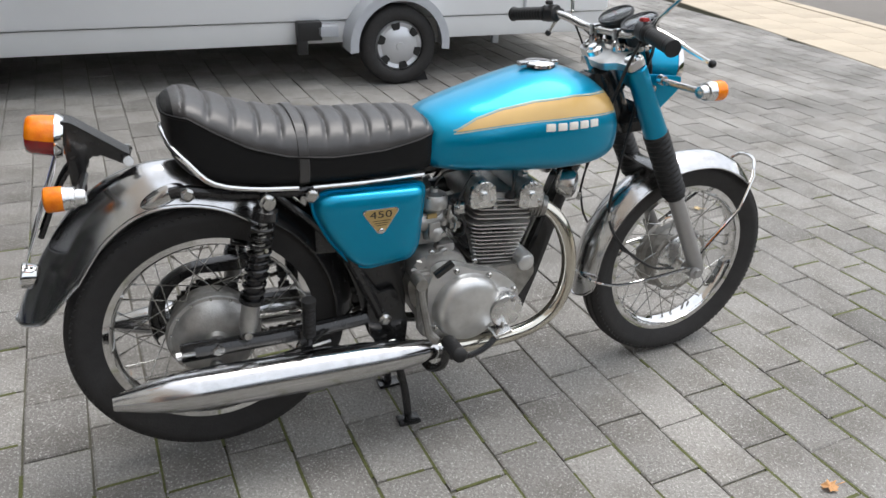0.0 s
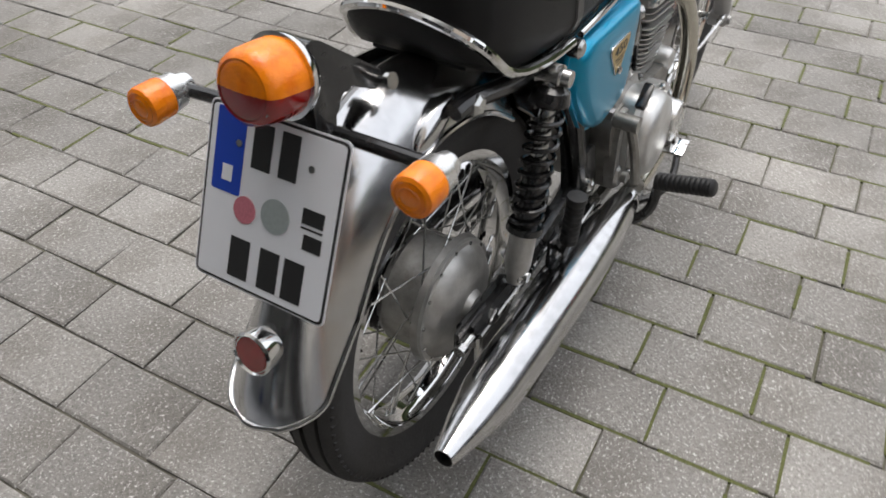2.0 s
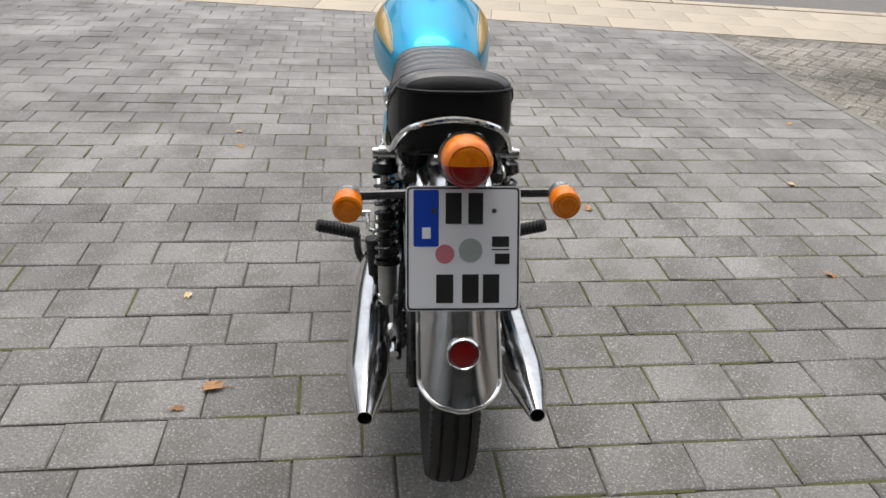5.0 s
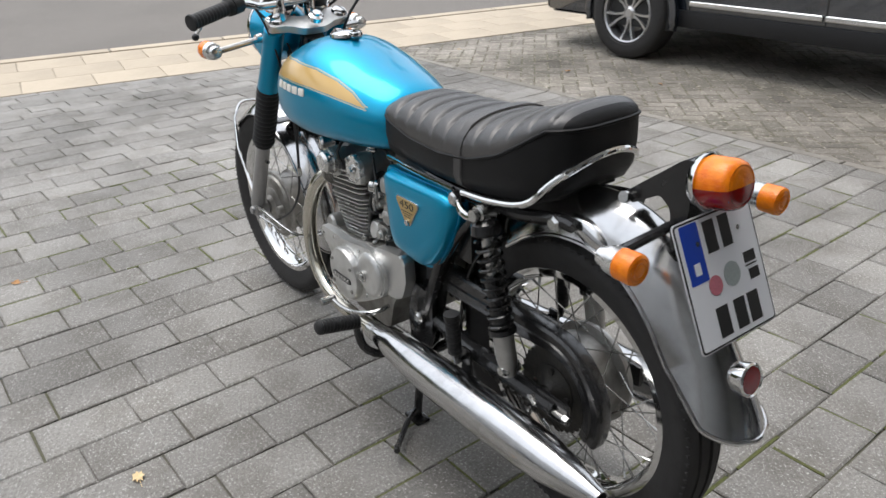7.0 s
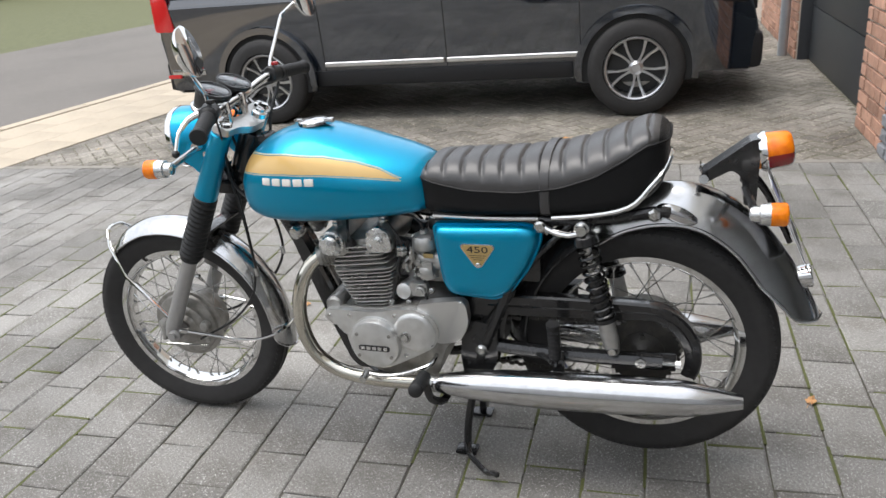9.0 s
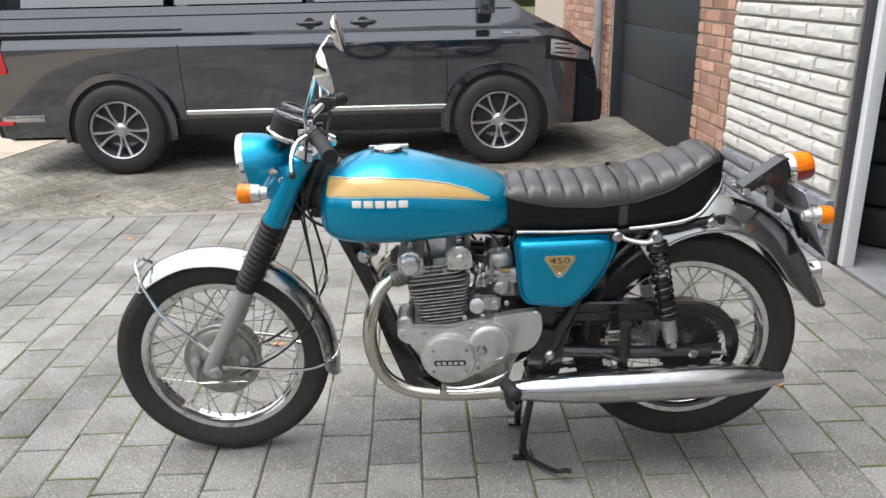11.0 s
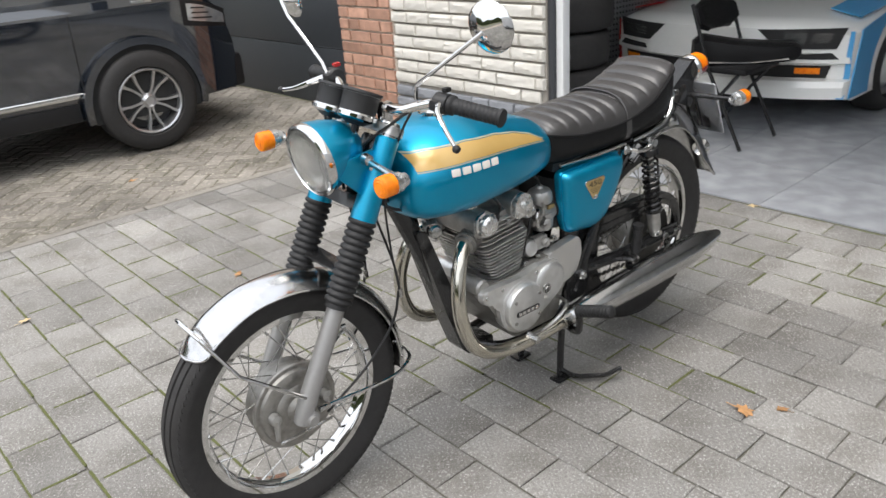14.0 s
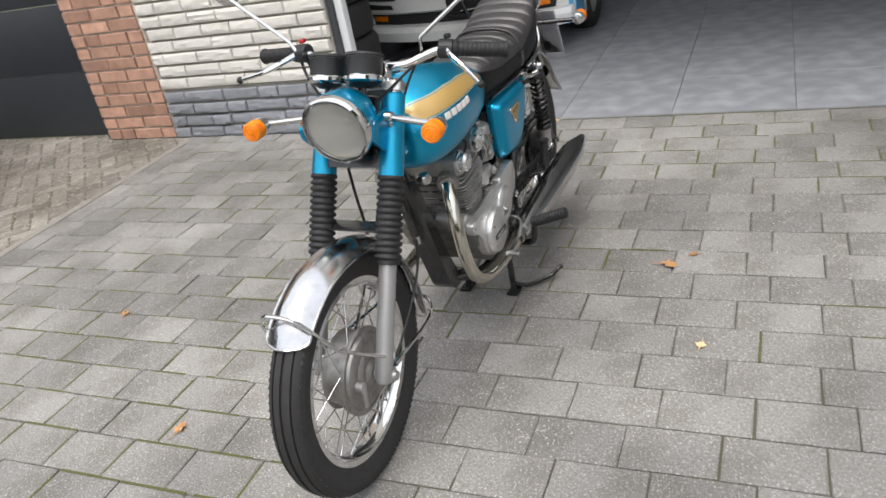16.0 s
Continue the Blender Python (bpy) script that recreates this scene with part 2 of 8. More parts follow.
RED_PAINT = material("red_paint", (0.42, 0.015, 0.015), 0.25, vary=0.05, coat=0.6)
RED_TAIL = material("red_tail_lamp", (0.55, 0.02, 0.02), 0.15, vary=0.05, coat=0.6)
PLATE_WHITE = material("reflective_plate", (0.74, 0.75, 0.78), 0.4, vary=0.03)
PLATE_BLUE = material("plate_blue", (0.008, 0.05, 0.40), 0.35, vary=0.05)
STICKER_PINK = material("pink_sticker", (0.50, 0.16, 0.20), 0.5, vary=0.3, scale=400)
STICKER_GREY = material("grey_seal", (0.34, 0.38, 0.37), 0.4, vary=0.15, scale=200)
GLASS = material("clear_glass", (0.95, 0.96, 0.96), 0.03, vary=0.01, trans=1.0)
REFLECTOR = material("lamp_reflector", (0.90, 0.90, 0.88), 0.34, 1.0, vary=0.03)
LAMP_GLASS = material("fluted_lamp_glass", (0.93, 0.94, 0.92), 0.04, vary=0.03, trans=0.96)
MIRROR = material("mirror_glass", (0.85, 0.86, 0.86), 0.02, 1.0, vary=0.01)
SPRING = material("black_spring_steel", (0.012, 0.012, 0.0125), 0.25, 0.2, vary=0.3, coat=0.3, stain=0.3, stain_scale=40, stain_color=(0.07, 0.065, 0.06))
VAN_PAINT = material("black_van_paint", (0.0060, 0.0095, 0.0165), 0.25, vary=0.1, coat=1.0, spec=0.1, stain=0.12, stain_scale=2, stain_color=(0.018, 0.018, 0.019))
VAN_TRIM = material("van_black_plastic", (0.010, 0.010, 0.011), 0.5, vary=0.15, bump=0.15, spec=0.35)
VAN_GLASS = material("tinted_glass", (0.012, 0.014, 0.016), 0.05, coat=1.0, vary=0.05)
VAN_PAINT.node_tree.nodes["Principled BSDF"].inputs["Coat IOR"].default_value = 2.08
VAN_GLASS.node_tree.nodes["Principled BSDF"].inputs["Coat IOR"].default_value = 2.2
VAN_PAINT.node_tree.nodes["Principled BSDF"].inputs["Coat Roughness"].default_value = 0.06
WHEEL_SILVER = material("machined_alloy", (0.52, 0.52, 0.53), 0.28, 0.9, vary=0.06)
HEADLAMP = material("headlamp_cover", (0.46, 0.47, 0.48), 0.12, 0.6, vary=0.35, scale=22, coat=1.0)
WHEEL_DARK = material("dark_alloy", (0.022, 0.022, 0.024), 0.4, 0.4, vary=0.08)
TRAILER_GREY = material("pale_trailer_panel", (0.74, 0.75, 0.76), 0.45, vary=0.03, scale=4, stain=0.12, stain_scale=1.2)
TRAILER_LOW = material("trailer_skirt", (0.62, 0.63, 0.63), 0.5, vary=0.06, scale=4)
HUBCAP = material("silver_hubcap", (0.55, 0.56, 0.58), 0.35, 0.5, vary=0.05)
FENDER_GREY = material("plastic_mudguard", (0.42, 0.44, 0.47), 0.5, vary=0.05)
CAR_WHITE = material("white_car_paint", (0.82, 0.82, 0.79), 0.2, vary=0.03, coat=0.8)
CAR_BLUE = material("light_blue_car_paint", (0.08, 0.36, 0.68), 0.22, vary=0.04, coat=0.8)
LEAF = material("autumn_leaf", (0.42, 0.225, 0.095), 0.75, vary=0.4, scale=80, per=0.3)
LEAF_PALE = material("pale_leaf", (0.55, 0.42, 0.24), 0.8, vary=0.3, scale=80, per=0.3)
FAR_LEAVES = material("far_leaves", (0.035, 0.045, 0.022), 0.9, vary=0.5, scale=0.6, stain=0.5, stain_scale=0.25, stain_color=(0.07, 0.06, 0.03), spec=0.1)
CANVAS = material("blue_plastic_tub", (0.015, 0.03, 0.2), 0.5, vary=0.1)

# upright flutes pressed into the lamp glass
_n, _l = LAMP_GLASS.node_tree.nodes, LAMP_GLASS.node_tree.links
_tc, _wave, _bump = _n.new("ShaderNodeTexCoord"), _n.new("ShaderNodeTexWave"), _n.new("ShaderNodeBump")
_wave.bands_direction = "Y"
_wave.inputs["Scale"].default_value = 45
_bump.inputs["Strength"].default_value, _bump.inputs["Distance"].default_value = 0.2, 0.002
_l.new(_tc.outputs["Object"], _wave.inputs["Vector"])
_l.new(_wave.outputs[1], _bump.inputs["Height"])
_l.new(_bump.outputs[0], _n["Principled BSDF"].inputs["Normal"])


# ---- mesh helpers ----
def finish(bm, smooth=True):
    bmesh.ops.recalc_face_normals(bm, faces=bm.faces[:])
    for f in bm.faces:
        f.smooth = smooth
    return bm


def mesh_of(name, bm, mat, sharp=35.0):
    finish(bm, sharp > 0)
    me = bpy.data.meshes.new(name)
    bm.to_mesh(me)
    bm.free()
    for m in (mat if isinstance(mat, (list, tuple)) else [mat]):
        me.materials.append(m)
    if sharp > 0:
        me.set_sharp_from_angle(angle=radians(sharp))
    return me


def part(name, bm, mat, parent, label="", sharp=35.0):
    ob = new(name, mesh_of(name, bm, mat, sharp))
    ob.parent = parent
    if label:
        tagged(ob, label)
    return ob


def share(name, me, parent, m=None, label=""):
    ob = new(name, me)
    ob.parent = parent
    if m is not None:
        ob.matrix_basis = m
    if label:
        tagged(ob, label)
    return ob


def thing(name, label, category, m=None, group="", kind=""):
    ob = new(name)
    ob.empty_display_size = 0.2
    if m is not None:
        ob.matrix_basis = m
    return tagged(ob, label, category, group, kind)


def B():
    return bmesh.new()


def box(bm, c, s, bevel=0.0, m=None, seg=2):
    """A box round c with the sizes s."""
    r = bmesh.ops.create_cube(bm, size=1.0)
    vs = r["verts"]
    for v in vs:
        v.co = Vector((v.co.x * s[0], v.co.y * s[1], v.co.z * s[2]))
    if bevel:
        es = list({e for v in vs for e in v.link_edges})
        rb = bmesh.ops.bevel(bm, geom=es, offset=bevel, segments=seg, profile=0.6, affect="EDGES")
        vs = list({v for f in rb["faces"] for v in f.verts} | {v for v in vs if v.is_valid})
    for v in vs:
        v.co = v.co + Vector(c)
        if m is not None:
            v.co = m @ v.co
    return bm


def ring_of(center, normal, r, n, up=None, ry=None):
    normal = Vector(normal).normalized()
    a = Vector(up) if up else (Vector((0, 0, 1)) if abs(normal.z) < 0.9 else Vector((1, 0, 0)))
    u = (a - normal * a.dot(normal)).normalized()
    w = normal.cross(u)
    ry = r if ry is None else ry
    return [Vector(center) + u * (r * math.cos(k * math.tau / n)) + w * (ry * math.sin(k * math.tau / n)) for k in range(n)]


def skin(bm, rings, close=False, cap=True):
    """Joins rings of the same number of points into a skin."""
    vr = [[bm.verts.new(p) for p in r] for r in rings]
    n = len(vr[0])
    pairs = list(zip(vr, vr[1:])) + ([(vr[-1], vr[0])] if close else [])
    for a, b in pairs:
        for k in range(n):
            bm.faces.new((a[k], a[(k + 1) % n], b[(k + 1) % n], b[k]))
    if cap and not close:
        bm.faces.new(vr[0][::-1])
        bm.faces.new(vr[-1])
    return bm


def smooth_line(pts, step=0.012):
    """A smooth line through the points (Catmull-Rom)."""
    P = [Vector(p) for p in pts]
    P = [P[0] * 2 - P[1]] + P + [P[-1] * 2 - P[-2]]
    out = []
    for i in range(1, len(P) - 2):
        a, b, c, d = P[i - 1:i + 3]
        n = max(1, int((c - b).length / step))
        for k in range(n):
            t = k / n
            out.append(0.5 * ((2 * b) + (c - a) * t + (2 * a - 5 * b + 4 * c - d) * t * t + (3 * b - a - 3 * c + d) * t ** 3))
    out.append(P[-2])
    return out


def tube(bm, pts, r, n=10, smooth=True, step=0.015, cap=True, radii=None):
    """A round tube along the points; radii: one radius for each given point."""
    L = smooth_line(pts, step) if smooth and len(pts) > 2 else [Vector(p) for p in pts]
    if radii:
        cum = [0.0]
        src = [Vector(p) for p in pts]
        for a, b in zip(src, src[1:]):
            cum.append(cum[-1] + (b - a).length)
    rings, up, run = [], None, 0.0
    total = sum((b - a).length for a, b in zip(L, L[1:]))
    for i, p in enumerate(L):
        d = (L[min(i + 1, len(L) - 1)] - L[max(i - 1, 0)]).normalized()
        if up is None:
            up = Vector((0, 0, 1)) if abs(d.z) < 0.9 else Vector((1, 0, 0))
        up = (up - d * up.dot(d)).normalized()
        if i:
            run += (p - L[i - 1]).length
        rr = r
        if radii:
            rr = float(np.interp(run / total * cum[-1], cum, radii))
        rings.append(ring_of(p, d, rr, n, up))
    return skin(bm, rings, cap=cap)


def lathe(bm, profile, origin, axis, n=32, up=None):
    """A body of revolution: profile of (distance along the axis, radius)."""
    axis = Vector(axis).normalized()
    return skin(bm, [ring_of(Vector(origin) + axis * d, axis, max(r, 0.0004), n, up) for d, r in profile])


def torus(bm, center, axis, R, section, n=64):
    """A ring round the axis; section: closed list of (along the axis, outward) offsets."""
    axis = Vector(axis).normalized()
    base = ring_of((0, 0, 0), axis, 1.0, n)
    rings = [[Vector(center) + u * (R + o) + axis * a for a, o in section] for u in base]
    return skin(bm, rings, close=True)


def sheet(bm, rows, thick=0.0, closed=False):
    """A grid of points as a skin, with a thickness along its normals."""
    vr = [[bm.verts.new(p) for p in r] for r in rows]
    fs = []
    for a, b in zip(vr, vr[1:]):
        for k in range(len(a) - (0 if closed else 1)):
            k2 = (k + 1) % len(a)
            fs.append(bm.faces.new((a[k], a[k2], b[k2], b[k])))
    if thick:
        bmesh.ops.recalc_face_normals(bm, faces=fs)
        bm.normal_update()
        bmesh.ops.solidify(bm, geom=fs, thickness=thick)
    return bm


def prism(bm, outline, depth, m=None, bevel=0.0):
    """An outline in x and y, pushed up along z by depth; then placed by m."""
    lo = [bm.verts.new((x, y, 0)) for x, y in outline]
    hi = [bm.verts.new((x, y, depth)) for x, y in outline]
    n = len(lo)
    fs = [bm.faces.new(lo[::-1]), bm.faces.new(hi)]
    for k in range(n):
        fs.append(bm.faces.new((lo[k], lo[(k + 1) % n], hi[(k + 1) % n], hi[k])))
    vs = lo + hi
    if bevel:
        es = list({e for v in hi for e in v.link_edges if e.verts[0] in hi and e.verts[1] in hi})
        rb = bmesh.ops.bevel(bm, geom=es, offset=bevel, segments=2, profile=0.6, affect="EDGES")
        vs = list({v for f in rb["faces"] for v in f.verts} | {v for v in vs if v.is_valid})
    if m is not None:
        for v in vs:
            v.co = m @ v.co
    return bm


def side_plane(y, side=1):
    """Outlines given as (x, z) stand upright in the plane y, and grow outward on that side."""
    return Matrix(((1, 0, 0, 0), (0, 0, side, y), (0, 1, 0, 0), (0, 0, 0, 1)))


def rounded(pts, r, n=4):
    """The outline with its corners rounded."""
    out, N = [], len(pts)
    for i in range(N):
        a, b, c = Vector(pts[i - 1]), Vector(pts[i]), Vector(pts[(i + 1) % N])
        ra = min(r, (a - b).length * 0.45, (c - b).length * 0.45)
        p, q = b + (a - b).normalized() * ra, b + (c - b).normalized() * ra
        for k in range(n + 1):
            t = k / n
            out.append(tuple(p * (1 - t) ** 2 + b * 2 * t * (1 - t) + q * t * t))
    return out


def text_mesh(body, size, depth, name):
    cu = bpy.data.curves.new(name, "FONT")
    cu.body, cu.size, cu.extrude, cu.align_x, cu.align_y = body, size, depth, "CENTER", "CENTER"
    cu.resolution_u = 3
    tmp = bpy.data.objects.new(name, cu)
    scene.collection.objects.link(tmp)
    bpy.context.view_layer.update()
    me = bpy.data.meshes.new_from_object(tmp.evaluated_get(bpy.context.evaluated_depsgraph_get()))
    bpy.data.objects.remove(tmp)
    me.materials.clear()
    return me


PLACE = pose(0, 0, 0, 0, 0, 2.7)   # the yard's own axes: p away from the house, q along it

# ---- ground ----
def slab(name, corners, z0, z1, mat, parent=None, tag=None, inplace=True):
    """A flat slab over the corners, in the yard's axes."""
    bm = B()
    prism(bm, corners, z1 - z0, Matrix.Translation((0, 0, z0)))
    ob = new(name, mesh_of(name, bm, mat, 30))
    ob.matrix_basis = PLACE if inplace else Matrix()
    if parent:
        ob.parent = parent
    if tag:
        tagged(ob, tag[0], tag[1], kind="structure")
    return ob


ground_bm = B()
sheet(ground_bm, [[Vector((x, y, -0.09)) for x in (-900, -60, -1.3, 60, 900)] for y in (-900, -60, 60, 900)])
ground = tagged(new("ground", mesh_of("ground", ground_bm, VERGE, 0)), "bare roadside earth reaching into the distance", "ground", kind="structure")

yard = slab("yard_pavement", [(-1.28, -2.71), (4.92, -2.71), (6.3, 7.5), (-1.28, 7.5)], -0.085, -0.007, JOINT,
            tag=("grey rectangular concrete pavers with mossy joints", "pavement"))
side_yard = slab("clinker_pavement", [(-1.34, -9.5), (4.50, -9.5), (5.08, -2.77), (-1.34, -2.77)], -0.085, -0.0045, SAND,
                 tag=("worn beige clinker pavers in herringbone bond", "pavement"))
edging = thing("edging", "pale concrete edging stones between two pavings", "kerb", PLACE, kind="structure")
footway = thing("footway", "pale sandy footway along the road", "pavement", None, kind="structure")
road = slab("road", [(6.45 - 2.4, -20), (6.45 + 3.1, 26), (13.0 + 3.1, 26), (13.0 - 2.4, -20)], -0.088, -0.035, ASPHALT, tag=("brown-grey asphalt road", "road"), inplace=False)

# trees beyond the road and the trailer, continued unseen all round to darken reflections
rng_trees = random.Random(21)
bm = B()
crest = []
for k in range(181):
    a = radians(-180 + 2 * k)
    far = 46 + 5 * noise.noise(Vector((k * 0.05, 1.3, 0)))
    high = 9.0 + 3.2 * noise.noise(Vector((k * 0.09, 0.2, 4))) + 1.5 * noise.noise(Vector((k * 0.37, 2.2, 1))) + rng_trees.uniform(-0.4, 0.4)
    crest.append([Vector((math.cos(a) * (far + d), math.sin(a) * (far + d), z)) for d, z in ((0, -0.09), (-0.8, high * 0.35), (0.2, high * 0.75), (1.8, high), (4.0, high * 0.8), (5.0, -0.09))])
sheet(bm, crest)
tagged(new("backdrop", mesh_of("backdrop", bm, FAR_LEAVES, 0)), "dark far trees beyond the road, continued unseen all round to darken reflections", "trees", kind="structure")

# ---- house ----
house = thing("house_wall", "house front of red brick and white split stone", "wall", PLACE, kind="structure")
PB = -1.22     # the plane of the brickwork


def wall_block(name, p0, p1, q0, q1, z0, z1, mat, parent=house):
    bm = B()
    box(bm, ((p0 + p1) / 2, (q0 + q1) / 2, (z0 + z1) / 2), (abs(p1 - p0), q1 - q0, z1 - z0))
    return part(name, bm, mat, parent, sharp=30)


wall_block("backing", PB - 0.012, PB - 0.40, -11.0, -5.95, -0.08, 5.6, MORTAR)
wall_block("backing", PB - 0.012, PB - 0.30, -3.50, -2.87, -0.08, 2.35, MORTAR)
wall_block("backing", PB - 0.016, PB - 0.12, -2.87, -1.50, -0.08, 2.35, MORTAR_DARK)
wall_block("backing", PB - 0.012, PB - 0.40, -5.95, -1.52, 2.35, 5.6, MORTAR)
wall_block("backing", PB - 0.012, PB - 0.40, -1.52, 3.4, 2.75, 5.6, PLASTER)
wall_block("backing", PB - 0.012, PB - 0.40, 3.4, 9.0, -0.08, 5.6, PLASTER)


def brick_field(q0, q1, z0, z1, length, height, mat, parent, name, proud, rough, limit, seed, bond=0.5, front=PB):
    """Courses of bricks or stones with recessed joints; single parts up to the limit, the rest joined."""
    rng = random.Random(seed)
    course = height + 0.011
    meshes = []
    made = []
    r = 0
    z = z0
    while z + height * 0.6 < z1:
        q = q0 - (length * bond if r % 2 else 0) + (rng.uniform(-0.12, 0) if rough else 0)
        while q < q1 - 0.02:
            L = length * (rng.choice((0.55, 0.8, 1.0, 1.0, 1.15)) if rough else (1.0 if (r + int((q - q0) / length)) % 4 else 0.5))
            a, b = max(q, q0) + (0.0015 if rough else 0.004), min(q + L, q1) - (0.002 if rough else 0.006)
            if b - a > 0.03:
                made.append((a, b, z + 0.004, min(z + height, z1)))
            q += L + (0.003 if rough else 0.006)
        z += course
        r += 1
    joined = B()
    for i, (a, b, c, d) in enumerate(made):
        bm = B() if i < limit else joined
        x0, x1 = front - 0.03, front + proud * rng.uniform(0.3, 1.0)
        ch = 0.006 if not rough else 0.004
        back = [(x0, a, c), (x0, b, c), (x0, b, d), (x0, a, d)]
        mid = [(front - 0.002, a, c), (front - 0.002, b, c), (front - 0.002, b, d), (front - 0.002, a, d)]
        if rough:
            nx, nz = 7, 4
            rows = [[(x1 + rng.uniform(-0.0035, 0.0045) - (0.003 if j in (0, nz) else 0.0), a + ch + (b - a - 2 * ch) * k / nx, c + ch + (d - c - 2 * ch) * j / nz) for k in range(nx + 1)] for j in range(nz + 1)]
        else:
            rows = [[(x1, a + ch * 0.4 + (b - a - ch * 0.8) * k, c + ch * 0.4 + (d - c - ch * 0.8) * j) for k in range(2)] for j in range(2)]
        vb = [bm.verts.new(v) for v in back]
        vm = [bm.verts.new(v) for v in mid]
        vr = [[bm.verts.new(v) for v in row] for row in rows]
        for k in range(4):
            bm.faces.new((vb[k], vb[(k + 1) % 4], vm[(k + 1) % 4], vm[k]))
        for A, C in zip(vr, vr[1:]):
            for k in range(len(A) - 1):
                bm.faces.new((A[k], A[k + 1], C[k + 1], C[k]))
        rim = [vr[0], [w[-1] for w in vr], vr[-1][::-1], [w[0] for w in vr][::-1]]
        for k in range(4):
            edge = rim[k]
            bm.faces.new((vm[k], vm[(k + 1) % 4], edge[-1], *edge[-2::-1]))
        if i < limit:
            part(name, bm, mat, parent, sharp=20)
    if len(made) > limit:
        tagged(part(name + "_rest", joined, mat, parent, sharp=20), kind="stuff")
    else:
        joined.free()


plinth = thing("plinth", "blue-grey split stone plinth of the house wall", "wall", PLACE, kind="structure")

# dark garage door beside the brick pier
closed_door = thing("door_1", "closed anthracite sectional garage door", "garage door", PLACE, kind="structure")
for k in range(5):
    bm = B()
    box(bm, (PB - 0.14, -4.73, 0.235 + 0.475 * k - 0.0), (0.045, 2.42, 0.468), 0.006)
    part("door_section", bm, DOOR_DARK, closed_door, sharp=30)
bm = B()
for a, b, c, d in ((-5.95, -5.93, 0.0, 2.35), (-3.53, -3.50, 0.0, 2.35)):
    box(bm, (PB - 0.10, (a + b) / 2, (c + d) / 2), (0.16, b - a, d - c), 0.003)
part("door_frame", bm, DARK_FRAME, closed_door)

downpipe = thing("downpipe", "grey zinc downpipe on the brick wall", "downpipe", PLACE, kind="structure")
bm = B()
tube(bm, [(PB + 0.07, -6.20, 0.0), (PB + 0.07, -6.20, 5.4)], 0.045, 14)
part("pipe", bm, ZINC, downpipe)
for z in (0.9, 2.6):
    bm = B()
    torus(bm, (PB + 0.07, -6.20, z), (0, 0, 1), 0.045, [(-0.015, 0), (0.015, 0), (0.015, 0.006), (-0.015, 0.006)], 18)
    part("clamp", bm, ZINC, downpipe)

# open garage beside the white stone
jamb = thing("door_2", "white jamb with dark guide rail of the open garage", "garage door frame", PLACE, kind="structure")
bm = B()
box(bm, (PB - 0.08, -1.435, 1.375), (0.06, 0.050, 2.75), 0.006)
part("post", bm, WHITE_PAINT, jamb)
bm = B()
box(bm, (PB - 0.07, -1.480, 1.375), (0.09, 0.035, 2.75), 0.004)
part("guide_rail", bm, DARK_FRAME, jamb)
bm = B()
box(bm, (PB - 0.09, 3.36, 1.375), (0.12, 0.085, 2.75), 0.006)
part("post", bm, WHITE_PAINT, jamb)
bm = B()
box(bm, (PB - 0.09, 0.97, 2.70), (0.12, 4.70, 0.10), 0.006)
part("header", bm, WHITE_PAINT, jamb)

garage = thing("garage_room", "dim garage interior with plastered walls", "garage", PLACE, kind="structure")
wall_block("inner_wall", -7.6, -7.4, -2.65, 3.75, 0, 2.90, INNER, garage)
wall_block("inner_wall", -7.4, PB - 0.31, -2.65, -2.48, 0, 2.90, INNER, garage)
wall_block("inner_wall", -7.4, PB - 0.41, 3.55, 3.72, 0, 2.90, INNER, garage)
ceiling = new("ceiling", mesh_of("ceiling", box(B(), (-4.62, 0.5, 2.99), (6.0, 6.5, 0.16)), INNER, 30))
ceiling.matrix_basis = PLACE
tagged(ceiling, "plain grey garage ceiling", "ceiling", kind="structure")
floor = slab("floor", [(-7.6, -2.6), (-1.275, -2.6), (-1.275, 3.7), (-7.6, 3.7)], -0.08, -0.006, JOINT, tag=("grey mottled slate-look tiles", "floor"))
fi = 0
for i in range(11):
    for j in range(11):
        p, q = -1.275 - 0.6 * (i + 0.5), -2.6 + 0.6 * (j + 0.5)
        if p > -7.5 and q < 3.6:
            if not fi:
                fm = mesh_of("tile", box(B(), (0, 0, 0), (0.597, 0.597, 0.012), 0.001, seg=1), SLATE, 30)
                fi = 1
            share("tile", fm, floor, Matrix.Translation((p, q, -0.004)))

perf = thing("perforated_panel", "grey perforated steel panel on the garage wall", "panel", PLACE)
bm = B()
box(bm, (-3.3, -2.455, 0.95), (1.9, 0.03, 1.9), 0.003)
part("panel", bm, PERF, perf)
holes = B()
for i in range(44):
    for j in range(44):
        p, z = -4.2 + 0.042 * i, 0.06 + 0.042 * j
        prism(holes, [(-0.009, -0.009), (0.009, -0.009), (0.009, 0.009), (-0.009, 0.009)], 0.001,
              Matrix(((1, 0, 0, p), (0, 0, 1, -2.4395), (0, 1, 0, z), (0, 0, 0, 1))))
tagged(part("hole", holes, HOLE, perf, sharp=0), kind="stuff")


